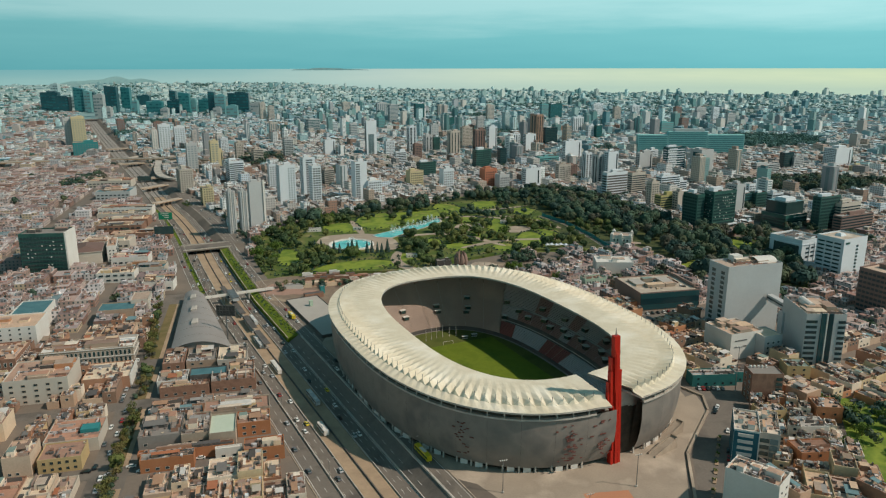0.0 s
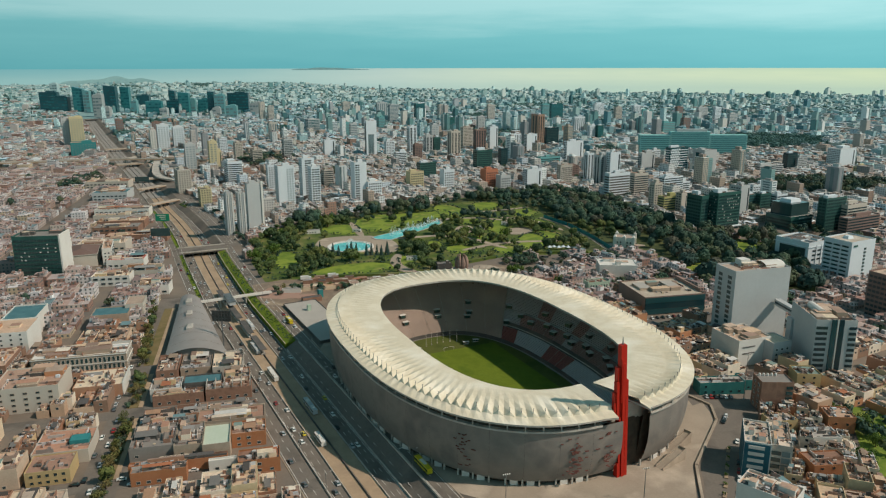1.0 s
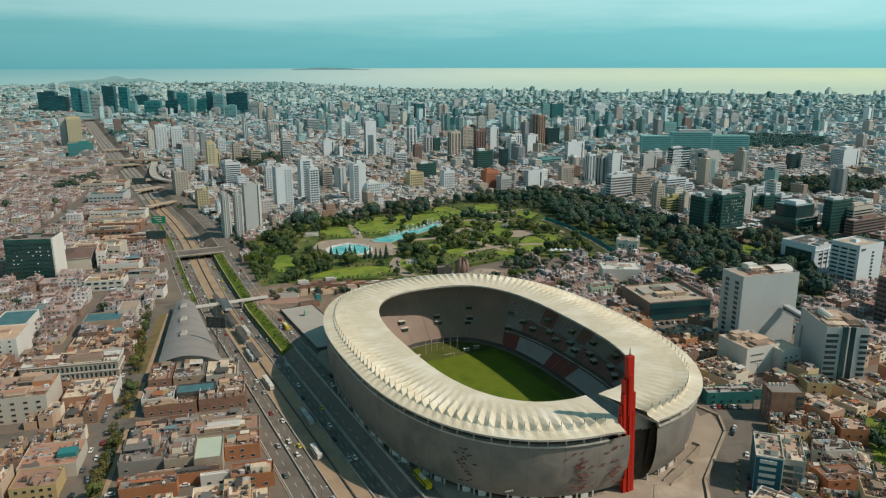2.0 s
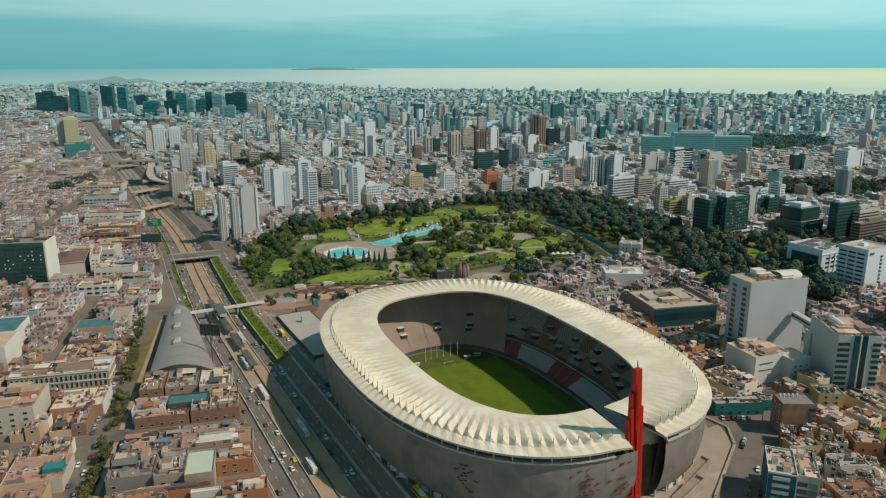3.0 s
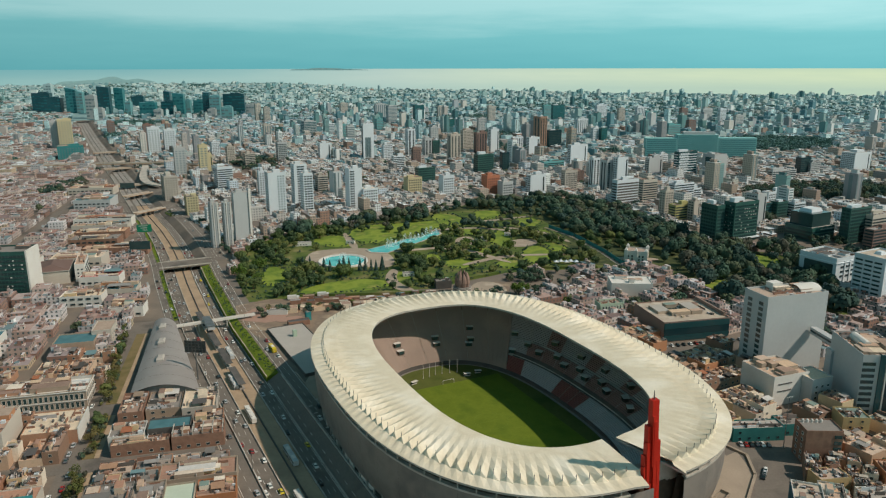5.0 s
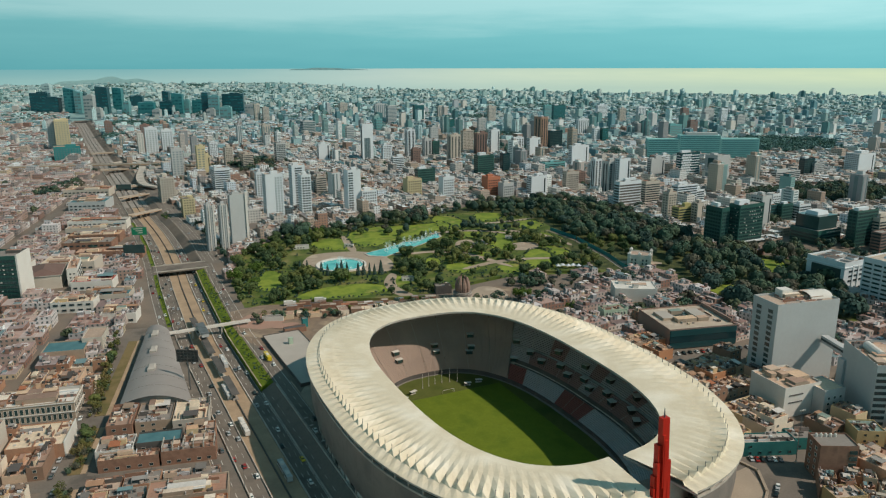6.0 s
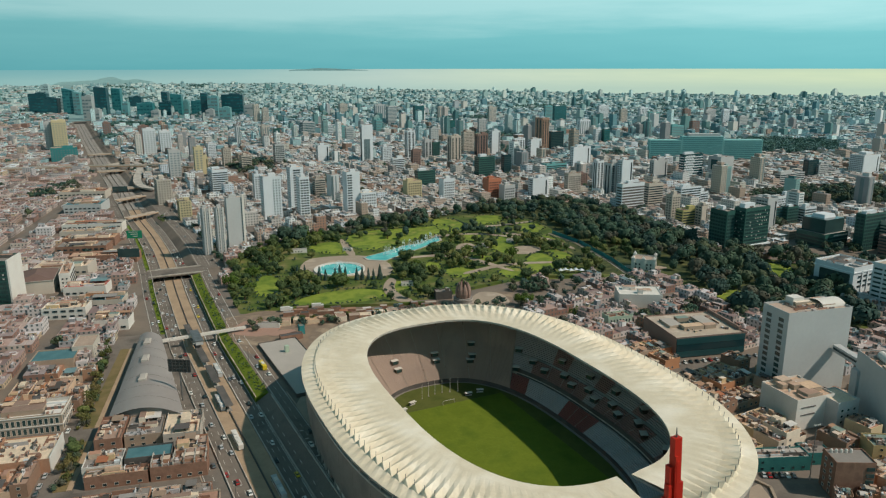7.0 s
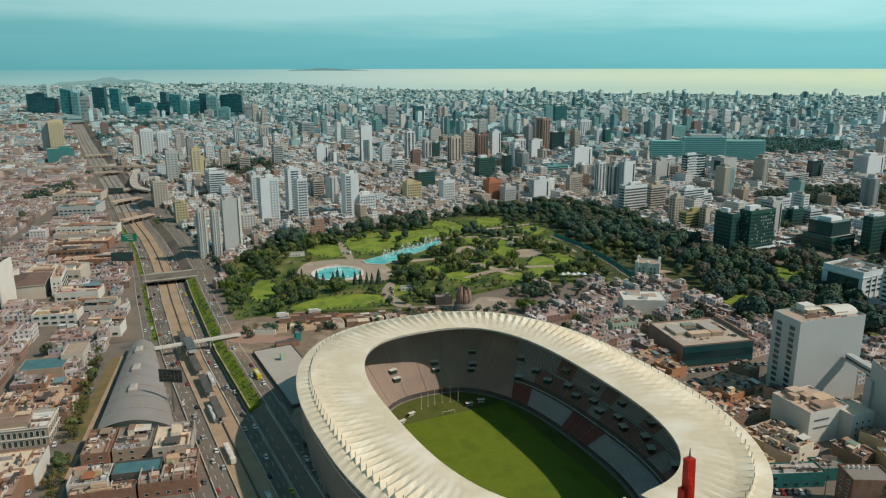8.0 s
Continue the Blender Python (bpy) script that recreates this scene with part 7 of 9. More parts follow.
TOW += [
    ("apartment_tower", "grey and white apartment tower", -444, 1276, 18, 14, 44, 0.1, "grey_wall", (0, 1)),
    ("apartment_tower", "white stepped apartment tower", -610, 1592, 24, 18, 52, 0.1, "white_wall", (0, 1)),
    ("apartment_tower", "white apartment tower beside a stepped one", -580, 1600, 22, 18, 47, 0.1, "white_wall", (0, 1)),
    ("apartment_tower", "plain red-brown apartment tower", -640, 1640, 20, 18, 54, 0.1, "brown_wall", (0, 1)),
    ("office_tower", "cream yellow office tower", -832, 1664, 28, 22, 64, 0.1, "yellow_wall", (0,)),
    ("office_tower", "grey end of a cream office tower", -858, 1668, 16, 22, 60, 0.1, "grey_wall", (0,)),
    ("office_block", "low wide teal glass block", -727, 1472, 46, 26, 27, 0.1, "teal_sheet", (0,)),
    ("apartment_block", "pale mid-height apartment block", 5, 1066, 17, 14, 28, 0.0, "white_wall", (0,)),
    ("apartment_block", "small ochre apartment block", -43, 1080, 22, 16, 23, 0.0, "yellow_wall", (0,)),
    ("apartment_block", "rust red apartment block", 67, 1066, 20, 16, 28, 0.0, "rust_wall", (0,)),
    ("apartment_block", "grey banded apartment block", 87, 1054, 17, 14, 21, 0.0, "grey_wall", (0,)),
]
M["cool_white"] = material("cool_white_render", [lin((216, 224, 228)), lin((204, 212, 216))], big=0.05, small=0.5, mix=0.18)
# which part of the front carries panes, and how much of it is glass
FRONT = {"white apartment tower with many small windows": (0.45, 1.0, 0.5, "hazy_pane"), "grey glass apartment tower between white ones": (0.12, 0.9, 0.95, "glass"),
         "slim pale grey apartment tower": (0.0, 1.0, 0.75, "glass"), "slim white tower with a dark window strip": (0.0, 0.5, 0.85, "glass"), "pale grey apartment slab with a white stair strip": (0.85, 1.0, 0.4, "hazy_pane")}
for nm, lb, x, y, w, d, h, a, wall, faces in TOW:
    if x < 130:
        a = ROAD_A - math.pi / 2
        faces = tuple({1: 3}.get(f, f) for f in faces)
        wall = "cool_white" if wall == "white_wall" else wall
    elif x < 355 and y < 1200 and wall != "office_glass":
        a = 0.42
    t = building(nm, lb, "tower", x, y, w, d, h, a, wall, "roof", 1.0)
    glassy = wall in ("office_glass", "teal_glass")
    far = y > 1100
    ribbed = "twin" in lb or "ribbed" in lb
    if ribbed:
        for k in range(4):
            g = Geo()
            g.box((-w / 2 + 1.1 + k * (w - 2.2) / 3, -d / 2 - 0.35, 0), (1.0, 0.7, h + 1.4))
            part("rib", g, "white_wall" if k % 2 else wall, t)
    if "stair strip" in lb:
        g = Geo()
        g.box((w / 2 - 0.9, -d / 2 - 0.3, 0), (2.2, 1.4, h + 3))
        part("stair_strip", g, "white_wall", t, "white stair strip")
    for f in faces:
        if ribbed and f == 0:
            window_rows(t, w, d, f, h, storey=3.1, tall=1.2, bay=w / 3, share=0.25)
            continue
        if lb in FRONT and f == 0:
            x0, x1, share, pane = FRONT[lb]
            window_rows(t, w, d, f, h, tall=1.5, bay=2.8, mat=pane, share=share, x0=x0, x1=x1)
            continue
        if far:
            window_rows(t, w, d, f, h, storey=4.0, tall=1.7, bay=4.5, z0=2.0, mat="hazy_pane", share=0.9 if glassy else 0.55)
        elif nm == "apartment_tower":
            window_rows(t, w, d, f, h, tall=1.2, mat="hazy_pane", share=0.42)
        else:
            window_rows(t, w, d, f, h, storey=3.5, tall=1.7, bay=3.0, mat="glass" if not glassy else "black_glass", share=0.75 if glassy or wall == "brown_wall" else 0.5)
    g = Geo()
    g.box((t_rng.uniform(-0.15, 0.15) * w, 0.1 * d, h), (w * 0.4, d * 0.35, 3.2))
    part("lift_house", g, wall, t)
M["long_panel"] = material("pale_teal_concrete", [lin((142, 196, 194)), lin((128, 182, 182))], big=0.04, mix=0.2)
M["reb_pane"] = material("teal_window_panes", [lin((72, 130, 134)), lin((84, 142, 144))], rough=0.3, bump=0, mix=0.2)
# long teal hospital slab
reb = thing("long_hospital", "very long pale teal hospital slab with rows of windows", "building", (508, 1490, 0), radians(-3))
for x0, x1, h in ((-108, -47, 38), (-47, 32, 45), (32, 106, 39)):
    g = Geo()
    g.box(((x0 + x1) / 2, 0, 0), (x1 - x0 - 0.6, 20, h))
    part("wing", g, "long_panel", reb)
    z = 3
    while z < h - 2.5:
        g = Geo()
        g.box(((x0 + x1) / 2, -10.05, z), (x1 - x0 - 4, 0.5, 1.7), bottom=True)
        part("window_band", g, "reb_pane", reb)
        z += 3.9
g = Geo()
g.box((-4, 0, 45), (60, 14, 5))
part("plant_floor", g, "grey_wall", reb)
# ---- high-rises of the grid behind and beside the park ----
GRID_A = ROAD_A - math.pi / 2
h_rng = random.Random(71)
M["brown_tower"] = material("red_brown_panel", [lin((168, 138, 118)), lin((156, 128, 110))], big=0.05, mix=0.2)
M["ochre_green"] = material("mustard_render", [lin((178, 172, 116)), lin((166, 160, 108))], big=0.05, mix=0.2)
M["tower_roof"] = material("pale_tower_roof", [lin((170, 168, 164)), lin((150, 148, 144)), lin((186, 180, 172))], big=0.1, small=0.6, mix=0.35)


def strip(t, w, d, face, x, width, z0, z1, mat, name="window_strip"):
    """One upright strip of glass, set slightly proud of a face; x from -0.5 to 0.5 of its length."""
    m, length = face_at(face, w, d)
    g = Geo()
    g.box((x * length, 0.1, z0), (width, 0.6, z1 - z0), bottom=True)
    o = part(name, g, mat, t)
    o.matrix_basis = m


# Scatters white panes whose colour imitates lit windows.
def lit_panes(t, w, d, h, face, n):
    m, length = face_at(face, w, d)
    g = Geo()
    g.box((0, 0, 0), (1.0, 0.5, 0.9), bottom=True)
    me = shared("lit_pane", lambda: g.mesh("lit_pane", [M["white_line"]]))
    for k in range(n):
        col, row = int(h_rng.uniform(0, 9)) - 4, int(h_rng.uniform(0, (h - 5) / 3.5))
        put("lit_pane", me, t, m @ Matrix.Translation((col * (length - 5) / 9, -0.25, 2.6 + 3.5 * row)))


def highrise(label, x, y, w, d, h, wall, style, ang=GRID_A):
    """A tower or block on the city grid; style names what its two visible faces carry."""
    office = wall in ("office_glass", "teal_glass", "brown_tower")
    t = building("office_tower" if office else "apartment_tower" if h > 28 else "apartment_block", label, "tower" if h > 28 else "building", x, y, w, d, h, ang, wall, "tower_roof", 1.0)
    far = y > 1700
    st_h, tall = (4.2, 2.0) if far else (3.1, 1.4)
    # far panes take the paler colour with haze in it
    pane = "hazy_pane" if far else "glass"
    if style == "grid":
        window_rows(t, w, d, 0, h, storey=st_h, tall=tall, bay=4.2 if far else 2.9, mat=pane, share=0.52)
        window_rows(t, w, d, 3, h, storey=st_h, tall=tall, bay=4.2 if far else 3.4, mat=pane, share=0.45)
    elif style in ("bands", "dark_bands"):
        dark = style == "dark_bands"
        for f in (0, 3):
            window_rows(t, w, d, f, h, storey=3.5 if dark else st_h, tall=1.9 if dark else tall, bay=60, mat="dark_conc" if dark else pane, share=1.0, inset=0.7)
    elif style == "strips":
        n = max(2, round(w / 6.5))
        for k in range(n):
            strip(t, w, d, 0, (k + 0.5) / n - 0.5, w / n * h_rng.uniform(0.35, 0.55), 3, h - 2.5, pane)
        strip(t, w, d, 3, -0.18, d * 0.16, 3, h - 2.5, pane)
        strip(t, w, d, 3, 0.22, d * 0.16, 3, h - 2.5, pane)
        if not far:
            for k in range(1, int(h / 3.1)):
                g = Geo()
                g.box((0, -d / 2 - 0.3, 3.1 * k), (w * 0.96, 0.5, 0.55), bottom=True)
                part("balcony_slab", g, wall, t)
    elif style == "blank":
        strip(t, w, d, 0, 0.36, min(2.2, w * 0.12), 3, h - 3, pane)
        window_rows(t, w, d, 3, h, storey=st_h, tall=tall, bay=3.0, mat=pane, share=0.6)
    elif style == "panel":
        strip(t, w, d, 0, -0.05, w * 0.55, 4, h * 0.62, "hazy_pane")
        for k in range(3):
            strip(t, w, d, 0, -0.05 + (k - 1) * 0.19, 0.7, 4, h * 0.62 + 0.3, wall, "mullion")
        strip(t, w, d, 3, 0.0, d * 0.5, 4, h - 4, "teal_glass")
    elif style == "lattice":
        for f in (0, 3):
            m, length = face_at(f, w, d)
            if f == 0:
                for k in range(int(h / 4)):
                    for q in range(4):
                        g = Geo()
                        g.box((length * (-0.42 + 0.12 * q + 0.06 * (k % 2)), -0.2, 2 + 4 * k), (length * 0.09, 0.7, 2.6), bottom=True)
                        o = part("white_panel", g, "cool_white", t)
                        o.matrix_basis = m
            window_rows(t, w, d, f, h, storey=4, tall=1.2, bay=60, mat="cool_white", share=1.0, x0=0.0, inset=1.0)
    else:
        for f in (0, 3):
            window_rows(t, w, d, f, h, storey=4.2 if far else 3.5, tall=2.4 if far else 1.9, bay=3.0, mat="biz_pane" if far else "black_glass", share=0.78)
    if style == "lit":
        lit_panes(t, w, d, h, 0, 34)
        lit_panes(t, w, d, h, 3, 16)
        g = Geo()
        g.box((0, 0, 3.2), (w + 5, d + 5, 1.3), bottom=True)
        part("canopy", g, "cool_white", t, "white canopy above the ground floor")
    g = Geo()
    g.box((h_rng.uniform(-0.2, 0.2) * w, h_rng.uniform(0.0, 0.2) * d, h), (w * h_rng.uniform(0.3, 0.5), d * h_rng.uniform(0.35, 0.55), h_rng.uniform(2.6, 4.5)))
    part("lift_house", g, "cool_white" if office else wall, t)
    if not far:
        roof_litter(t, w - 1, d - 1, h, 8, h_rng)
    return t


M["biz_pane"] = material("business_tower_panes", [lin((30, 92, 100)), lin((44, 110, 116))], rough=0.3, rand="object", bump=0, mix=0.2)
highrise("plain white apartment block behind a taller white tower", -250, 1050, 12, 10, 37, "cool_white", "grid")
highrise("grey glass office slab with pale sides", -313, 1463, 18, 17, 34, "grey_wall", "glass")
highrise("plain white apartment block with a blank wall", -231, 1471, 22, 11, 31, "cool_white", "blank")
highrise("tall pale tower with a grey window panel", -146, 1469, 22, 10, 69, "cool_white", "panel")
highrise("white apartment tower with rows of windows", -106, 1433, 18, 11, 32, "cool_white", "grid")
highrise("tall white tower with teal window strips", -65, 1505, 16, 14, 55, "cool_white", "strips")
highrise("brown apartment tower with small windows", -49, 1379, 15, 10, 31, "brown_wall", "grid")
highrise("grey apartment tower with vertical window strips", -32, 1519, 15, 14, 35, "grey_wall", "strips")
highrise("dark teal glass office tower", -15, 1528, 14, 10, 30, "office_glass", "glass")
highrise("tall beige tower with vertical window strips", 21, 1448, 21, 16, 50, "beige_wall", "strips")
highrise("beige apartment tower with rows of windows", 50, 1570, 24, 12, 47, "beige_wall", "grid")
highrise("dark tower with white vertical ribs", 76, 1530, 24, 12, 46, "brown_wall", "strips")
highrise("white apartment tower with a blank end wall", 106, 1581, 20, 13, 48, "cool_white", "blank")
highrise("grey apartment tower with rows of windows", -22, 1804, 20, 10, 34, "grey_wall", "grid")
highrise("wide dark teal glass office block", 68, 1262, 30, 15, 34, "office_glass", "glass")
highrise("teal glass office block behind the park", 107, 1311, 14, 10, 31, "teal_glass", "glass")
highrise("low dark green glass block behind the park", -27, 1165, 29, 12, 25, "office_glass", "glass")
highrise("white mid-height block with window bands", -79, 1329, 21, 10, 23, "cool_white", "bands")
highrise("pale slim tower with vertical window strips", -410, 1759, 17, 15, 44, "conc", "strips")
highrise("slim dark green glass tower", -399, 1827, 13, 15, 33, "office_glass", "glass")
highrise("beige apartment tower far across the city", -603, 2452, 18, 18, 56, "beige_wall", "grid")
highrise("pale grey apartment tower far across the city", -574, 2450, 19, 15, 46, "conc", "grid")
highrise("wide grey office block with dark glass", -356, 1998, 32, 29, 35, "grey_wall", "glass")
highrise("tall grey tower with dark strips", -207, 2475, 35, 14, 55, "grey_wall", "strips")
highrise("teal panelled office tower", -172, 2019, 17, 16, 39, "teal_panel", "bands")
highrise("grey banded apartment tower", -160, 2350, 29, 18, 55, "grey_wall", "bands")
highrise("pale apartment slab far across the city", -351, 2662, 28, 17, 48, "conc", "grid")
highrise("dark teal glass tower far across the city", -79, 2443, 33, 15, 53, "teal_glass", "glass")
highrise("pale tower with window strips", -5, 2540, 28, 12, 45, "conc", "strips")
highrise("slim dark glass tower", 23, 2046, 16, 10, 36, "office_glass", "glass")
highrise("white apartment block with small windows", 45, 2084, 26, 10, 34, "cool_white", "grid")
highrise("pale apartment tower far across the city", 156, 2414, 26, 10, 50, "conc", "grid")
highrise("grey apartment block with small windows", 106, 2082, 22, 10, 36, "grey_wall", "grid")
highrise("white clinic block with window bands", -303, 2020, 20, 11, 25, "cool_white", "bands")
highrise("grey apartment tower with window bands", -224, 1824, 18, 11, 36, "grey_wall", "bands")
highrise("teal panelled apartment tower", -251, 1921, 12, 10, 31, "teal_panel", "bands")
highrise("grey concrete block with open floors", -177, 1101, 15, 16, 23, "conc", "bands")
highrise("tall red-brown office tower with dark strips", 206, 1602, 17, 26, 72, "brown_tower", "strips")
highrise("white apartment tower with dark strips", 150, 1528, 24, 10, 37, "cool_white", "strips")
highrise("white apartment tower with a blank wall", 180, 1509, 25, 11, 38, "cool_white", "blank")
highrise("teal glass block with a white top", 246, 1668, 34, 10, 38, "teal_glass", "glass")
highrise("wide white block with a teal corner strip", 244, 1368, 38, 10, 38, "cool_white", "blank")
highrise("white apartment tower with a window strip", 227, 1135, 12, 10, 43, "cool_white", "strips")
highrise("dark grey apartment tower with many balconies", 236, 1087, 16, 15, 46, "grey_wall", "strips")
highrise("plain white apartment tower beside a dark one", 252, 1079, 19, 10, 51, "cool_white", "blank")
highrise("white apartment block with dark window bands", 235, 978, 36, 10, 35, "cool_white", "dark_bands")
highrise("tan apartment block with window bands", 276, 1023, 25, 12, 28, "beige_wall", "bands")
highrise("grey apartment block with a blank wall", 345, 1236, 29, 10, 31, "grey_wall", "blank")
highrise("white apartment block with rows of windows", 374, 1295, 22, 10, 29, "cool_white", "grid")
highrise("teal tower with a white lattice front", 392, 1223, 41, 10, 42, "teal_glass", "lattice")
highrise("grey tower with teal glass corners", 440, 1226, 28, 25, 38, "grey_wall", "panel")
highrise("low teal panelled block behind the park", 188, 1294, 42, 10, 18, "teal_panel", "bands")
highrise("white block with blank walls behind the park", 133, 1083, 26, 12, 26, "cool_white", "blank")
highrise("pale stepped block behind the park", 186, 1113, 22, 10, 28, "conc", "grid")
highrise("brown apartment block behind the park", 210, 1169, 14, 10, 19, "brown_wall", "grid")
highrise("white tower with dark vertical strips", 353, 1915, 33, 10, 45, "cool_white", "strips")
highrise("white apartment tower far across the city", 368, 1814, 21, 10, 31, "cool_white", "grid")
highrise("dark glass tower far across the city", 386, 1813, 18, 10, 31, "office_glass", "glass")
highrise("white apartment slab in the distance", 546, 2596, 42, 12, 44, "cool_white", "grid")
highrise("pale apartment tower in the distance", 570, 2405, 26, 11, 43, "conc", "grid")
highrise("white apartment tower in the distance", 601, 2295, 30, 10, 54, "cool_white", "strips")
highrise("pale teal apartment slab in the distance", 639, 2318, 45, 15, 38, "teal_panel", "bands")
highrise("dark brown apartment tower in the distance", 762, 2382, 25, 12, 44, "brown_wall", "grid")
highrise("grey apartment tower in the distance", 850, 2421, 43, 10, 41, "grey_wall", "grid")
highrise("slim white apartment tower in the distance", 898, 2416, 27, 10, 41, "cool_white", "grid")
highrise("grey-brown apartment block behind the long hospital", 661, 2004, 26, 12, 34, "brown_wall", "grid")
highrise("teal apartment block behind the long hospital", 585, 1913, 41, 12, 31, "teal_panel", "bands")
highrise("grey apartment tower beyond the long hospital", 842, 2143, 32, 10, 38, "grey_wall", "grid")
highrise("wide teal glass block in the distance", 382, 2495, 48, 13, 49, "teal_glass", "glass")
highrise("teal panelled tower in the distance", 333, 2410, 27, 10, 53, "teal_panel", "bands")
highrise("white stepped apartment block beside the park", 316, 1004, 35, 11, 26, "cool_white", "bands")
highrise("white apartment block with window bands", 339, 1019, 14, 10, 17, "cool_white", "bands")
highrise("tan apartment tower beside the park woods", 272, 924, 13, 10, 30, "beige_wall", "grid")
highrise("yellow-green apartment block beside the park woods", 283, 901, 28, 11, 17, "ochre_green", "bands")
highrise("cream apartment block with a blank wall", 296, 895, 9, 10, 22, "beige_wall", "blank")
highrise("pale grey tower behind the dark offices", 357, 868, 15, 16, 36, "grey_wall", "blank")
highrise("white corner building with rows of arched windows", 428, 971, 44, 10, 21, "cool_white", "grid")
highrise("teal glass block beyond the dark offices", 388, 906, 19, 10, 18, "teal_glass", "glass")
highrise("dark teal block with white ribs", 402, 906, 19, 10, 19, "office_glass", "glass")
highrise("white apartment block with window bands", 426, 913, 20, 10, 17, "cool_white", "bands")
highrise("plain dark green glass office block", 279, 789, 11, 21, 38, "office_glass", "plain")
highrise("dark green glass office tower with lit panes", 309, 791, 35, 14, 41, "office_glass", "lit")
highrise("plain dark glass office tower", 424, 783, 34, 10, 36, "office_glass", "plain")
highrise("pale brown apartment block with balconies", 450, 788, 34, 10, 28, "beige_wall", "bands")
highrise("brown apartment block with dark balconies", 446, 766, 55, 10, 19, "brown_wall", "bands")
highrise("teal glass apartment tower", 604, 1266, 25, 10, 27, "teal_glass", "glass")
highrise("grey apartment block with rows of windows", 624, 1271, 24, 10, 19, "grey_wall", "grid")
highrise("tall white apartment block with blank walls", 710, 1298, 44, 25, 32, "cool_white", "blank")
highrise("low grey block with window bands", 536, 1193, 56, 10, 16, "grey_wall", "bands")
highrise("small yellow apartment block", 697, 1212, 23, 10, 11, "yellow_wall", "grid")
highrise("white apartment tower beside a yellow one", -458, 1513, 15, 22, 30, "cool_white", "grid")
highrise("beige apartment tower with small windows", -396, 1405, 14, 17, 32, "beige_wall", "grid")
highrise("stepped white apartment block with window bands", -325, 1120, 22, 30, 34, "cool_white", "bands")
highrise("pale yellow apartment block beside the expressway", -310, 934, 14, 19, 22, "yellow_wall", "grid")
highrise("beige corner block with a flat roof", -376, 1042, 18, 37, 32, "beige_wall", "grid")
highrise("beige apartment block with window bands", -354, 1376, 18, 22, 23, "beige_wall", "bands")
highrise("small red-brown tower beside the expressway", -870, 1971, 18, 26, 36, "brown_wall", "grid")
highrise("low yellow annex beside a yellow tower", -408, 1311, 13, 11, 28, "yellow_wall", "blank")

# white office with a dark glass front, and its plainer neighbour
t = building("office_block", "low white office block with a framed dark glass front", "building", 331.5, 654, 32, 34, 21, GRID_A, "cool_white", "tower_roof", 1.4)
g = Geo()
g.box((-16.1, -1, 2), (0.8, 26, 14.5), bottom=True)
part("glass_wall", g, "black_glass", t, "dark glass front in a white frame")
for z in (5.5, 9.5, 13.5):
    g = Geo()
    g.box((2, -17.1, z), (24, 0.7, 1.5), bottom=True)
    part("window_band", g, "glass", t)
for xx in (-5, 2, 9):
    g = Geo()
    g.box((xx, -17.3, 1), (1.6, 0.7, 18), bottom=True)
    part("pilaster", g, "cool_white", t)
g = Geo()
g.box((0, 0, 17.6), (33.4, 35.4, 0.7), bottom=True)
part("cornice", g, "cool_white", t)
for xx, yy, sx, sy in ((-7, 2, 10, 16), (6, 8, 12, 8), (7, -8, 8, 7)):
    g = Geo()
    g.box((xx, yy, 21), (sx, sy, 1.6), 0, 0, 1)
    part("rooftop_room", g, ["cool_white", "dark_conc"], t)
roof_litter(t, 30, 32, 21, 26, h_rng)
t = building("office_block", "white office block with strip windows and a blank end", "building", 347.5, 608, 32, 25, 32, GRID_A, "cool_white", "roof_tan", 1.2)
for k in range(8):
    m, length = face_at(3, 32, 25)
    for q in range(3):
        g = Geo()
        g.box((-8.2 + 7.6 * q, 0.1, 3.2 + 3.5 * k), (6.0, 0.7, 1.4), bottom=True)
        o = part("window", g, "black_glass", t)
        o.matrix_basis = m
    g = Geo()
    g.box((2.5, -12.6, 3.2 + 3.1 * k), (2.4, 0.6, 1.6), bottom=True)
    part("window", g, "black_glass", t)
g = Geo()
g.box((0, 2, 32), (8, 6, 2.4), taper=0.6)
part("lift_house", g, "cool_white", t)
g = Geo()
g.box((-11, -12.8, 28.6), (5, 0.4, 1.6), bottom=True)
part("sign", g, "office_glass", t, "dark lettering shape")
t = building("annex", "low white annex beside the office block", "building", 320, 612, 15, 20, 6, GRID_A, "cool_white", "tower_roof", 0.5)
# stepped black glass office
t = building("office_tower", "stepped black glass office with a white plant floor", "tower", 388, 803, 36, 32, 14, GRID_A, "office_glass", "tower_roof", 0.6)
for f in (0, 3):
    window_rows(t, 36, 32, f, 14, storey=3.5, tall=1.8, bay=60, mat="black_glass", share=1.0, inset=0.4)
g = Geo()
g.box((1, 1, 14), (29, 26, 14))
part("upper_block", g, "black_glass", t, "black glass upper floors")
g = Geo()
g.box((2, 2, 28), (18, 15, 3.4), taper=0.85)
part("plant_floor", g, "cool_white", t)
# row of lit windows, their light only as white colour
for k in range(9):
    g = Geo()
    g.box((-4 + 2.4 * k, -16.1, 11.4), (1.5, 0.5, 1.1), bottom=True)
    part("lit_pane", g, "white_line", t)
BIZ = {"dark": [lin((24, 72, 80)), lin((34, 84, 92))], "teal": [lin((40, 116, 122)), lin((56, 128, 132))], "pale_teal": [lin((112, 166, 168)), lin((98, 150, 154))],
       "pale": [lin((176, 196, 196)), lin((160, 182, 184))], "grey": [lin((172, 176, 174)), lin((156, 162, 162))]}
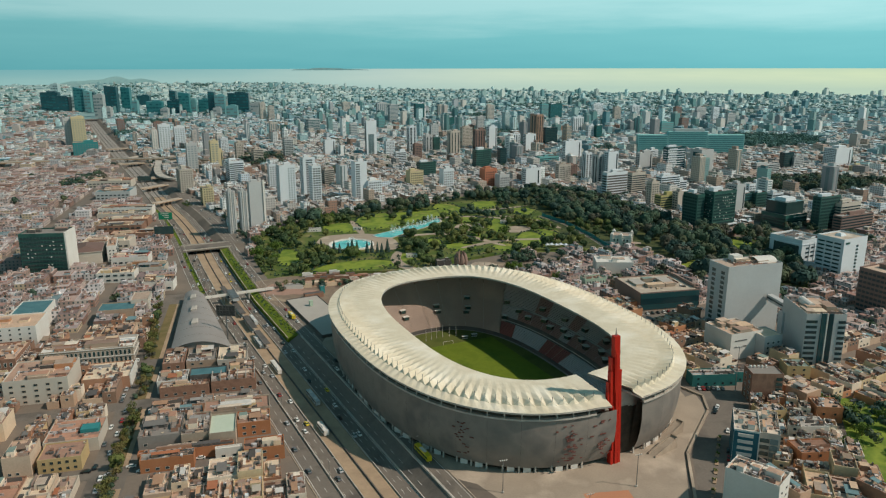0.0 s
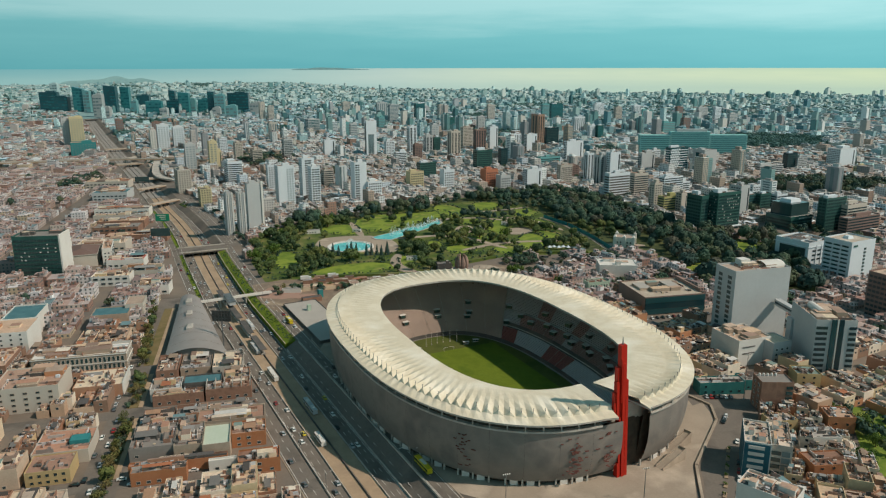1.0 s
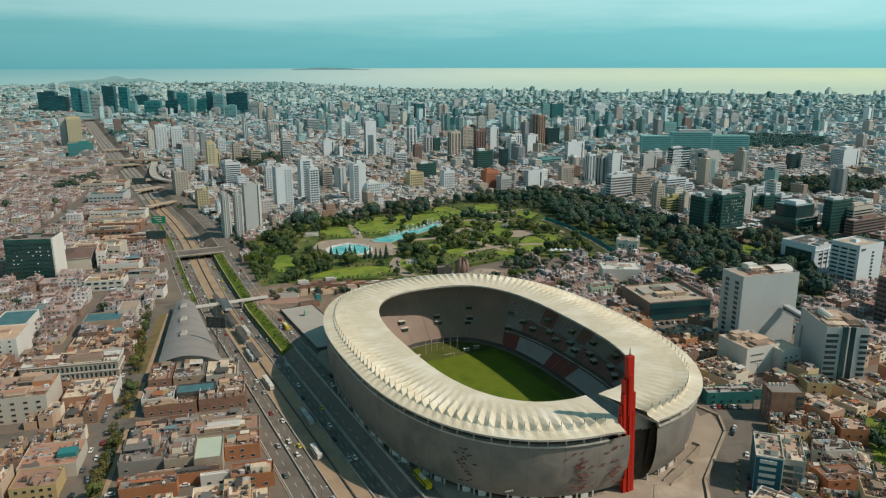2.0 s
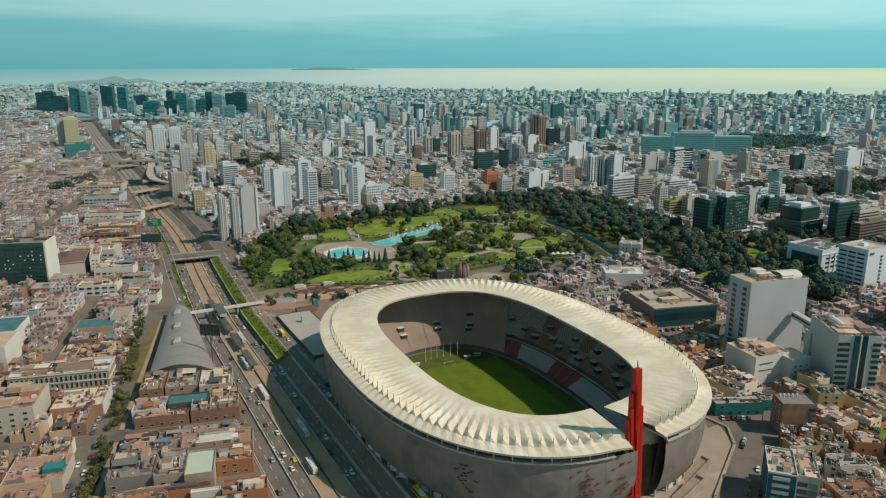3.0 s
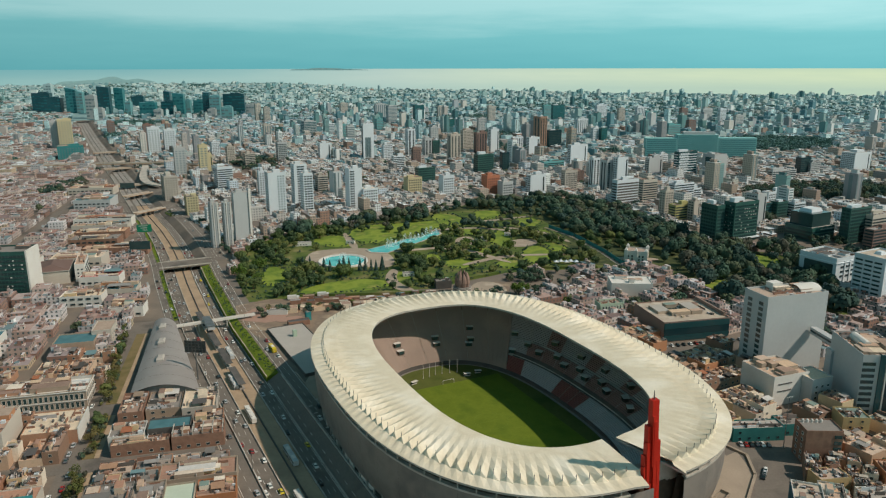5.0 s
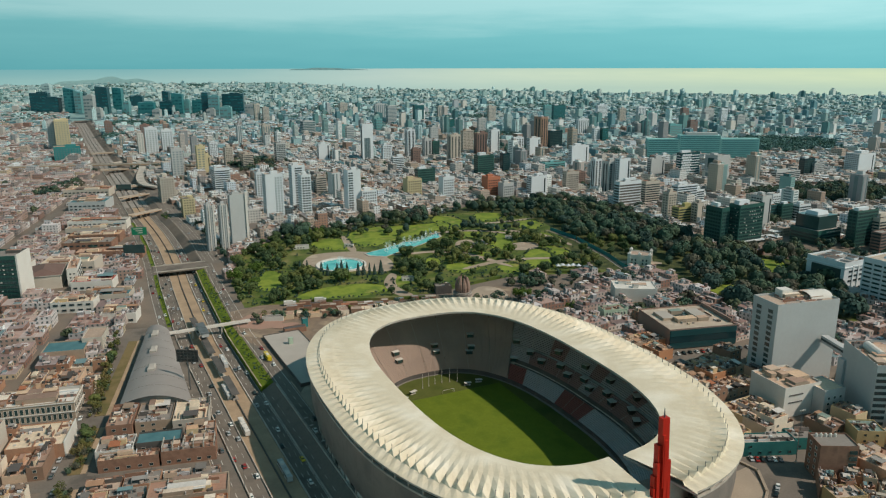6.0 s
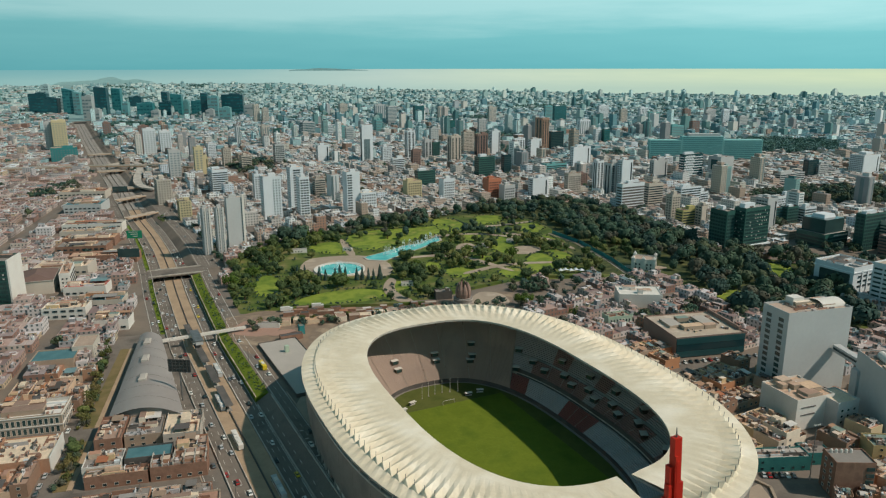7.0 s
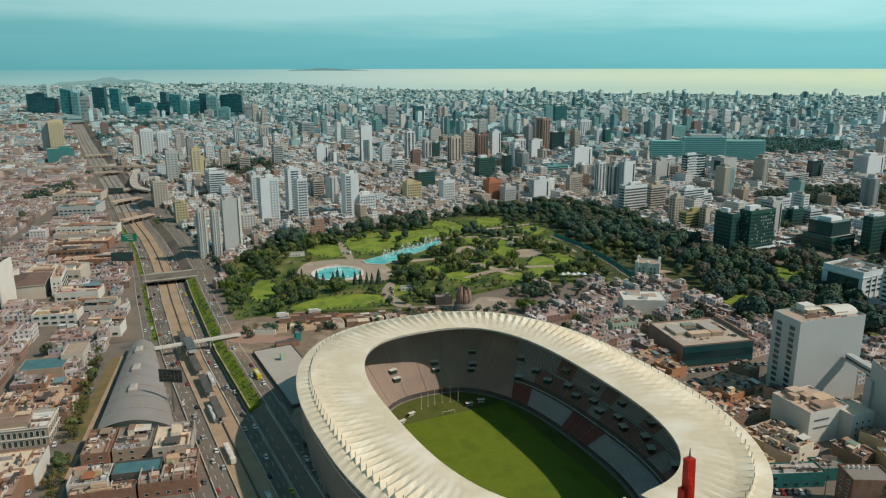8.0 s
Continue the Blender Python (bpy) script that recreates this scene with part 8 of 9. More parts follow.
for k in BIZ:
    M["biz_" + k] = material("business_tower_" + k, BIZ[k], rough=0.3, big=0.02, small=0.2, bump=0, spec=0.5, mix=0.3)
LOOK = {"dark": "dark teal glass office tower in the business district", "teal": "blue-green glass office tower in the business district", "pale_teal": "pale teal glass office tower in the business district",
        "pale": "pale round-edged office tower in the business district", "grey": "pale grey apartment tower beside the business district"}


def business_tower(x, y, w, h, mat, slant):
    """A far glass tower; slant is the fall of its roof from one side to the other."""
    t = thing("glass_tower", LOOK[mat], "tower", (x, y + 15, 0), 0.12, "business towers")
    FOOT.append((x, y + 15, w / 2, 15, 0.12))
    g = Geo()
    a, b = w / 2, 15.0
    lo = [(-a, -b, 0), (a, -b, 0), (a, b, 0), (-a, b, 0)]
    hi = [(-a, -b, h), (a, -b, h - slant), (a, b, h - slant), (-a, b, h)]
    g.strip([lo, hi])
    g.quad(hi)
    part("body", g, "biz_" + mat, t)
    pane = "biz_pane" if mat in ("dark", "teal") else "hazy_pane"
    n = max(2, round(w / 11))
    z = 8.0
    while z < h - slant - 6:
        for k in range(n):
            if h_rng.random() < 0.8:
                g = Geo()
                g.box((-a + (k + 0.5) * w / n, -b - 0.1, z), (w / n * 0.8, 0.6, 5.0), bottom=True)
                part("window_band", g, pane, t)
        z += 11.0
    if slant == 0:
        g = Geo()
        g.box((w * 0.1, 0, h), (w * 0.5, 16, 4))
        part("plant_floor", g, "biz_" + mat, t)


business_tower(-1519, 2839, 65, 79, "dark", 0)
business_tower(-1462, 2798, 71, 63, "dark", 0)
business_tower(-1789, 3399, 32, 98, "pale", 0)
business_tower(-1384, 2796, 36, 100, "teal", 8)
business_tower(-1352, 2795, 24, 89, "pale_teal", 6)
business_tower(-1346, 2821, 18, 78, "dark", 0)
business_tower(-1210, 2579, 31, 79, "grey", 0)
business_tower(-1164, 2535, 25, 38, "grey", 0)
business_tower(-1238, 2742, 42, 106, "dark", 4)
business_tower(-1227, 2844, 32, 99, "teal", 3)
business_tower(-1239, 3044, 48, 58, "dark", 0)
business_tower(-1031, 2619, 54, 54, "teal", 0)
business_tower(-996, 2711, 43, 53, "dark", 0)
business_tower(-1064, 2894, 23, 84, "dark", 3)
business_tower(-964, 2735, 38, 82, "teal", 4)
business_tower(-951, 2785, 26, 54, "pale_teal", 0)
business_tower(-924, 2836, 40, 52, "teal", 0)
business_tower(-854, 2708, 23, 85, "dark", 2)
business_tower(-816, 2683, 35, 74, "pale_teal", 0)
business_tower(-782, 2806, 77, 76, "dark", 0)
business_tower(-728, 2524, 36, 43, "pale_teal", 0)
business_tower(-1162, 2765, 20, 49, "pale_teal", 0)
business_tower(-1464, 2905, 17, 60, "pale", 0)
business_tower(-984, 2584, 25, 31, "grey", 0)
business_tower(-807, 2613, 26, 31, "grey", 0)
business_tower(-687, 2692, 40, 44, "grey", 0)

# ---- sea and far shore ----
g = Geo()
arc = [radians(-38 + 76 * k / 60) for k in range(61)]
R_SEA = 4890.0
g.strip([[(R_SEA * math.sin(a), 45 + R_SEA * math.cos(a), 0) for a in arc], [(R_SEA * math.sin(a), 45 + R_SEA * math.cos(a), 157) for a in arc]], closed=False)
# Backdrop glows by itself; the sun's glare on the sea is in its colours.
m = bpy.data.materials.new("sea_painted_glare")
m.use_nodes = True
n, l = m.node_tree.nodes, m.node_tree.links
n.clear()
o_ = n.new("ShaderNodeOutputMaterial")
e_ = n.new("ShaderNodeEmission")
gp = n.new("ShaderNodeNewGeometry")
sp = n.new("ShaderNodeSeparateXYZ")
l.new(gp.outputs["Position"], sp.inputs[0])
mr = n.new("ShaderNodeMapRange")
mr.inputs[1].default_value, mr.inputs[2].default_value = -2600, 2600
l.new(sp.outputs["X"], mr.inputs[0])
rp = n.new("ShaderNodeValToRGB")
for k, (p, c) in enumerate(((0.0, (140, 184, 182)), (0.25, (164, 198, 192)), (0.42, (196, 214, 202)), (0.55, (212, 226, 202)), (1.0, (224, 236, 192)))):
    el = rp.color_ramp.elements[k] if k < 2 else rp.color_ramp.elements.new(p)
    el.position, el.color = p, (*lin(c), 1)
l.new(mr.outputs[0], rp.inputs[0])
# lower edge mixed towards grey-green as painted coastal haze
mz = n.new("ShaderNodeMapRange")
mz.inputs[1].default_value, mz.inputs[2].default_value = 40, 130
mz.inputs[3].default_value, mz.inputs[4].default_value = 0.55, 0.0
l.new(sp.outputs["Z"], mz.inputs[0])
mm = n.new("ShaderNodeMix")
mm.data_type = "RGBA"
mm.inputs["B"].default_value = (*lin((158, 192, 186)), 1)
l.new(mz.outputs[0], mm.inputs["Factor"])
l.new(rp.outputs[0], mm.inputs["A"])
# haze painted in: the top, mostly at the west end, fades to sky colour
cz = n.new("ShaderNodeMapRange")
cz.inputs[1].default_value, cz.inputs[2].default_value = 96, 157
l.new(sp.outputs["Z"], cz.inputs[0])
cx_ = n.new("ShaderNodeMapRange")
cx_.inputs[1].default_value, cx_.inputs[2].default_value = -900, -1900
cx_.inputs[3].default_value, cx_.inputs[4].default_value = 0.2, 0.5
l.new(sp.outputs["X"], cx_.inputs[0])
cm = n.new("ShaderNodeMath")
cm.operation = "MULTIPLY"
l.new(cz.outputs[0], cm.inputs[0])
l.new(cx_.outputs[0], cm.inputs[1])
# noise streaks of the same painted haze along the whole backdrop
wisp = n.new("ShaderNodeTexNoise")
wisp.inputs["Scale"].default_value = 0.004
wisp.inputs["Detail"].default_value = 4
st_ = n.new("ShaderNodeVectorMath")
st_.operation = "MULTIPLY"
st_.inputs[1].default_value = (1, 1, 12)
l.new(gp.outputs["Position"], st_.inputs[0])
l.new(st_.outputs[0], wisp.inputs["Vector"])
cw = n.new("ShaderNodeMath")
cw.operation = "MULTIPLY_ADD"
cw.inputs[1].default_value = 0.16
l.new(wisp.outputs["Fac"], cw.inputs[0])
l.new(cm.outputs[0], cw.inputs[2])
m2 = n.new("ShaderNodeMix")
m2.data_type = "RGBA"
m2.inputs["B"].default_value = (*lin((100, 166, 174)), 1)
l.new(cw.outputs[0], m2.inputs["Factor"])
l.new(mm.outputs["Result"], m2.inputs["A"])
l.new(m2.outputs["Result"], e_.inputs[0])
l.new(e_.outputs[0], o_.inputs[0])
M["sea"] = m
solo("backdrop", g, "sea", "pale sea backdrop with painted, glowing glare", "sea", kind="structure")

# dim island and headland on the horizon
# haze on island and hills is part of their base colour
M["haze_hill"] = material("haze_tinted_hill", [lin((150, 184, 186)), lin((156, 190, 190))], bump=0, mix=0.08)
for nm, a0, a1, top, seed, lb in (("far_island", -11.6, -5.7, 172, 3, "low hazy island on the horizon"), ("far_hills", -27.6, -21.0, 118, 8, "low hazy hills beyond the city")):
    h_rng = random.Random(seed)
    g = Geo()
    n = 40
    zs = []
    for k in range(n + 1):
        f = k / n
        env = math.sin(math.pi * f) ** 0.5
        zs.append((0.62 + 0.38 * env * (0.7 + 0.5 * noise.noise((f * 6 + seed, 0.3, 0.0)))) * top if nm == "far_hills" else 150 + 12.5 * math.sin(math.pi * f ** 0.75) ** 0.8 * (0.8 + 0.45 * noise.noise((f * 7 + seed, 0.3, 0))))
    lo = [(4860 * math.sin(radians(a0 + (a1 - a0) * k / n)), 45 + 4860 * math.cos(radians(a0 + (a1 - a0) * k / n)), 0 if nm == "far_hills" else 148) for k in range(n + 1)]
    g.strip([lo, [(x, y, z) for (x, y, _), z in zip(lo, zs)], [(x * 1.004, y * 1.004, z - 1) for (x, y, _), z in zip(lo, zs)]], closed=False)
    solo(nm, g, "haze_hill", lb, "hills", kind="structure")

# ---- the city ----
# gentle rise of the city towards the coast
def rise(x, y):
    r, a = math.hypot(x, y - 45), math.degrees(math.atan2(x, y - 45))
    f = max(0.0, min(1.0, (r - 2700) / 2100))
    g_ = max(0.0, min(1.0, (a + 14) / 10))
    q = max(0.0, min(1.0, (a + 2) / 14))
    return f * f * (3 - 2 * f) * (70 - 44 * g_ * g_ * (3 - 2 * g_) - 22 * q)


g = Geo()
arc = [radians(-44 + 88 * k / 60) for k in range(61)]
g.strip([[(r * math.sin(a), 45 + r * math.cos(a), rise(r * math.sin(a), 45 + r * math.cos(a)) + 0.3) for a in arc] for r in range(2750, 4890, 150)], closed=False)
# uses the roof colour that has haze painted in
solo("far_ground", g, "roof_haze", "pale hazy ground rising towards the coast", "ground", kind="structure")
# diagonal street and curving ramps west of the expressway
DIAG = ((-408, 690), (-470, 905), (-585, 1330))
for p, q in zip(DIAG, DIAG[1:]):
    g = Geo()
    g.box(((p[0] + q[0]) / 2, (p[1] + q[1]) / 2, 0), (math.dist(p, q) + 4, 10, 0.05), math.atan2(q[1] - p[1], q[0] - p[0]))
    solo("road", g, "asphalt", "grey asphalt diagonal street between low houses", "road", kind="structure")
RAMP = chaikin([(-600, 1370), (-585, 1440), (-535, 1345), (-492, 1217), (-455, 1141), (-424, 1117), (-418, 1128), (-446, 1152), (-482, 1224), (-526, 1355), (-582, 1460), (-612, 1376)], 2)
g = Geo()
g.quad([(x, y, 5.0) for x, y in RAMP])
g.strip([[(x, y, 3.8) for x, y in RAMP], [(x, y, 5.9) for x, y in RAMP]])
solo("ramp", g, "conc", "pale concrete curved ramp beside the expressway", "ramp", kind="structure")


VIA = ((-900, 1262), (-760, 1312), (-640, 1346), (-520, 1358), (-430, 1330))
via = thing("viaduct", "long pale concrete viaduct crossing the expressway", "bridge")
for p, q in zip(VIA, VIA[1:]):
    c = ((p[0] + q[0]) / 2, (p[1] + q[1]) / 2)
    a_ = math.atan2(q[1] - p[1], q[0] - p[0])
    g = Geo()
    g.box((*c, 6.5), (math.dist(p, q) + 2, 11, 1.6), a_, bottom=True)
    part("deck", g, "tan_road", via)
    for e in (-5.2, 5.2):
        g = Geo()
        g.box((c[0] - e * math.sin(a_), c[1] + e * math.cos(a_), 8.1), (math.dist(p, q) + 2, 0.5, 1.2), a_)
        part("parapet", g, "conc", via)
    for f in (0.1, 0.4, 0.7):
        g = Geo()
        g.box((p[0] + (q[0] - p[0]) * f, p[1] + (q[1] - p[1]) * f, TRENCH if -19 < sw(p[0] + (q[0] - p[0]) * f, p[1] + (q[1] - p[1]) * f)[1] < 21 else 0.0), (2, 6, 11.0 if -19 < sw(p[0] + (q[0] - p[0]) * f, p[1] + (q[1] - p[1]) * f)[1] < 21 else 6.5), a_)
        part("pier", g, "conc", via)


def diag_gap(x, y):
    best = 999.0
    for a, b in zip(DIAG, DIAG[1:]):
        d = (b[0] - a[0], b[1] - a[1])
        f = max(0, min(1, ((x - a[0]) * d[0] + (y - a[1]) * d[1]) / (d[0] ** 2 + d[1] ** 2)))
        best = min(best, math.hypot(x - a[0] - f * d[0], y - a[1] - f * d[1]))
    return best


KEEP = [RAMP, PARK, [wl2(-52, -60)[:2], wl2(60, -50)[:2], wl2(60, 230)[:2], wl2(-52, 230)[:2]]]
ROUND = [(186, 722, 20), (508, 1490, 60), (440, 1490, 40), (575, 1490, 40), (110, 260, 22), (118, 300, 20), (135, 340, 16), (152, 356, 10)]
FOOT = [f for f in FOOT]
LOT = [(-32, 560), (-125, 560), (-160, 600), (-20, 640), (60, 660), (60, 600), (30, 545)]
KEEP += [[(132, 482), (206, 490), (206, 514), (138, 503)], LOT, [(38, 606), (112, 618), (118, 678), (50, 666)], [(-156, 495), (-50, 495), (-20, 566), (-150, 590)], [(182, 262), (262, 262), (268, 352), (214, 350), (196, 312)], [(-130, 420), (-60, 400), (-60, 540), (-130, 540)], [(0, 200), (104, 200), (130, 300), (160, 350), (120, 400), (0, 300)]]


def free(x, y, r):
    s, w = sw(x, y)
    if S_NEAR < s < S_FAR and ((-29 - r < w < 31 + r) if s < 900 else (-20 - r < w < 22 + r)):
        return False
    d = Vector((x, y)) - ST_C
    if oval_r(131, 95, 2.5, math.atan2(d.dot(ST_V), d.dot(ST_U))) + r > d.length:
        return False
    for bx, by, hw, hd, a in FOOT:
        dx, dy = x - bx, y - by
        if abs(dx) < 60 and abs(dy) < 60:
            ca, sa = math.cos(a), math.sin(a)
            if abs(dx * ca + dy * sa) < hw + r and abs(dy * ca - dx * sa) < hd + r:
                return False
    if x < -380 and 650 < y < 1350 and diag_gap(x, y) < 5 + r * 0.5:
        return False
    if 1240 < y < 1380 and -920 < x < -420 and abs(y - np.interp(x, [p[0] for p in VIA], [p[1] for p in VIA])) < 9 + r * 0.6:
        return False
    for bx, by, q in ROUND:
        if math.hypot(x - bx, y - by) < q + r:
            return False
    return not any(inside(p, x, y) for p in KEEP)


lots = []
rnd = random.Random(11)


def fill_block(ang, ox, oy, x0, x1, y0, y1, lot, region):
    """Attached lots in two rows along a block given in a turned frame."""
    ca, sa = math.cos(ang), math.sin(ang)
    mx, my = (x0 + x1) / 2, (y0 + y1) / 2
    cx, cy = ox + mx * ca - my * sa, oy + mx * sa + my * ca
    if not (-420 < cy < 4720 and abs(cx) < max(0.66 * cy + 90, 330) and math.hypot(cx, cy) < 4740):
        return
    lw = lot * (1.0 if cy < 900 else 1.25 if cy < 1600 else 1.6 if cy < 3000 else 2.2)
    rows = max(1, round((y1 - y0) / (18 if cy < 900 else 23)))
    dd = (y1 - y0) / rows
    for r in range(rows):
        x = x0
        while x < x1 - 3.5:
            w = min(lw * rnd.uniform(0.6, 1.5), x1 - x)
            d = dd * rnd.uniform(0.82, 1.0)
            lx, ly = x + w / 2, y0 + r * dd + (d / 2 if r % 2 == 0 else dd - d / 2)
            x += w
            px, py = ox + lx * ca - ly * sa, oy + lx * sa + ly * ca
            if region(px, py) and free(px, py, (w + d) * 0.23):
                lots.append((px, py, w - 0.12, d - 0.12, ang))


def grid_blocks(ang, ox, oy, bw, bd, street, lot, region):
    for i in range(-75, 75):
        for j in range(-110, 110):
            fill_block(ang, ox, oy, i * (bw + street), i * (bw + street) + bw, j * (bd + street), j * (bd + street) + bd, lot, region)


west_cols = [(-84, -44.5), (-184, -94), (-284, -193), (-384, -293), (-484, -393), (-584, -493)]
west_rows = [(-150, -92), (-84, -43), (-31, 24), (37, 82), (93, 150), (158, 205), (213, 262), (270, 322)]
for c0, c1 in west_cols:
    for r0, r1 in west_rows:
        fill_block(W_A, W_O.x, W_O.y, c0, c1, r0, r1, 9, lambda x, y: sw(x, y)[1] < -32)
fill_block(W_A, W_O.x, W_O.y, -30, 62, -84, -49, 9, lambda x, y: sw(x, y)[1] < -31)
fill_block(W_A, W_O.x, W_O.y, -30, 75, -140, -92, 9, lambda x, y: sw(x, y)[1] < -31)
for r0, r1 in ((-210, -158), (-270, -218), (-330, -278), (-390, -338), (-450, -398), (-510, -458)):
    for c0, c1 in ((-384, -293), (-284, -193), (-184, -94), (-84, -44.5), (-30, 60), (70, 160), (170, 260)):
        fill_block(W_A, W_O.x, W_O.y, c0, c1, r0, r1, 12, lambda x, y: sw(x, y)[1] < -31)
def beyond_west(x, y):
    b = -(x - W_O.x) * math.sin(W_A) + (y - W_O.y) * math.cos(W_A)
    return sw(x, y)[1] < -31 and b > 330
EAST = [(148, 258), (186, 262), (190, 312), (206, 345), (166, 352), (158, 326), (152, 316)]
fill_block(radians(-20), 150, 310, -30, 70, -72, -30, 8, lambda x, y: inside(EAST, x, y))
fill_block(radians(-20), 150, 310, -30, 70, -28, 22, 8, lambda x, y: inside(EAST, x, y))
fill_block(radians(-20), 150, 310, -30, 70, 24, 62, 8, lambda x, y: inside(EAST, x, y))
near_lots = [l for l in lots if 130 < l[0] < 230 and 240 < l[1] < 370]


def clear_of(x, y, w, d, others):
    for lx, ly, lw, ld, la in others:
        dx, dy = x - lx, y - ly
        ca, sa = math.cos(la), math.sin(la)
        if abs(dx * ca + dy * sa) < lw / 2 + w / 2 - 0.2 and abs(dy * ca - dx * sa) < ld / 2 + d / 2 - 0.2:
            return False
    return True


for q in range(260, 352, 2):
    for p in range(146, 208, 2):
        w, d = rnd.uniform(5.0, 7.0), rnd.uniform(5.0, 7.0)
        x, y = p + rnd.uniform(-0.8, 0.8), q + rnd.uniform(-0.8, 0.8)
        if inside(EAST, x, y) and free(x, y, 2.6) and clear_of(x, y, w, d, near_lots):
            near_lots.append((x, y, w, d, radians(-20)))
            lots.append(near_lots[-1])
KEEP.append(EAST)
grid_blocks(W_A, W_O.x, W_O.y, 91, 48, 9, 11, beyond_west)
grid_blocks(ROAD_A - math.pi / 2 + radians(1), -80, 430, 84, 46, 10, 8.5, lambda x, y: sw(x, y)[1] > (43 if 280 < sw(x, y)[0] < 640 else 31) and not inside(LOT, x, y))

# small houses close the gaps in the blocks beside the boulevard
def local(x, y):
    dx, dy = x - W_O.x, y - W_O.y
    return dx * math.cos(W_A) + dy * math.sin(W_A), -dx * math.sin(W_A) + dy * math.cos(W_A)


taken = [(*local(l[0], l[1]), l[2] / 2, l[3] / 2) for l in lots if -300 < l[0] < -60 and 200 < l[1] < 620 and abs(l[4] - W_A) < 0.01]
taken += [(*local(f_[0], f_[1]), f_[2], f_[3]) for f_ in FOOT if -320 < f_[0] < -60 and 200 < f_[1] < 620]
for c0, c1 in west_cols[:3]:
    for r0, r1 in west_rows[1:7]:
        a = c0 + 3.5
        while a < c1 - 3:
            b = r0 + 3.5
            while b < r1 - 3:
                w, d = rnd.uniform(5.5, 7.4), rnd.uniform(5.5, 7.4)
                if all(abs(a - p) > w / 2 + u - 0.2 or abs(b - q) > d / 2 + v - 0.2 for p, q, u, v in taken):
                    x, y = wl2(a, b)[:2]
                    if sw(x, y)[1] < -33:
                        lots.append((x, y, w, d, W_A))
                        taken.append((a, b, w / 2, d / 2))
                b += 2.4
            a += 2.4
near = sorted((l for l in lots if 185 < l[1] < 640 and abs(l[0]) < 0.66 * l[1] + 20), key=lambda l: math.hypot(l[0], l[1] - 60))[:255]
near_set = set(near)
HOUSE_LABEL = ("low flat-roofed house with rooftop rooms and a parapet", "two-storey rendered house with a cluttered flat roof", "attached low house with a dusty flat roof")
n_rng = random.Random(61)
heights = (3.2, 3.4, 5.8, 6.0, 6.4, 8.8, 9.2)
for x, y, w, d, ang in near:
    h = n_rng.choice(heights[:5] if n_rng.random() < 0.8 else heights)
    t = building("house", n_rng.choice(HOUSE_LABEL), "house", x, y, w, d, h, ang, "wall", "roof", n_rng.choice((0.3, 0.6, 1.0)), "low houses")
    windows(t, w, d, 0, h, bay=3.0, size=(1.3, 1.3), z0=0.9, frame_mat="conc", limit=n_rng.choice((2, 3, 4)), lo=n_rng.choice((0, 1)))
    clutter(t, w, d, h, n_rng.choice((1, 2, 2)), n_rng, tanks=n_rng.choice((0, 1, 1)))
    lean_to(t, w, d, h, n_rng)
    roof_litter(t, w, d, h, n_rng.randint(10, 24), n_rng)

def tower(g, x, y, z0, w, d, h, ang, m, dist):
    """A high-rise with strips, bands or rows of panes and a stepped top."""
    ca, sa = math.cos(ang), math.sin(ang)

    def at(o, e):
        return x + o * ca - e * sa, y + o * sa + e * ca

    g.box((x, y, z0), (w, d, h), ang, m, 1)
    style = rnd.random()
    if dist < 2100:
        if style < 0.4:
            for q in range(rnd.choice((1, 2, 2, 3))):
                o = rnd.uniform(-0.4, 0.4) * w
                g.box((*at(o, 0), z0 + 2), (rnd.uniform(1.2, 2.6), d + 0.5, h - 4), ang, 5, 5)
            if rnd.random() < 0.5:
                g.box((x, y, z0 + 2), (w + 0.5, d * 0.3, h - 4), ang, 5, 5)
        elif style < 0.7:
            z = 2.4
            k = rnd.uniform(0.6, 0.95)
            while z < h - 2.5:
                g.box((x, y, z0 + z), (w * k, d + 0.4, 1.4), ang, 5, 5, True)
                g.box((x, y, z0 + z), (w + 0.4, d * 0.6, 1.4), ang, 5, 5, True)
                z += 3.2
        else:
            z = 2.0
            nb = rnd.choice((2, 3, 4))
            while z < h - 2.5:
                for q in range(nb):
                    g.box((*at((q - (nb - 1) / 2) * w * 0.9 / nb, 0), z0 + z), (w * 0.42 / nb, d + 0.3, 1.2), ang, 5, 5, True)
                z += 3.1
    g.box((*at(w * rnd.uniform(-0.2, 0.2), 0), z0 + h), (w * rnd.uniform(0.3, 0.6), d * 0.5, rnd.uniform(2.5, 5.0)), ang, m, 1)
    if rnd.random() < 0.35:
        g.box((*at(w * 0.5, d * 0.2), z0), (w * 0.5, d * 0.9, h * rnd.uniform(0.5, 0.85)), ang, m, 1)


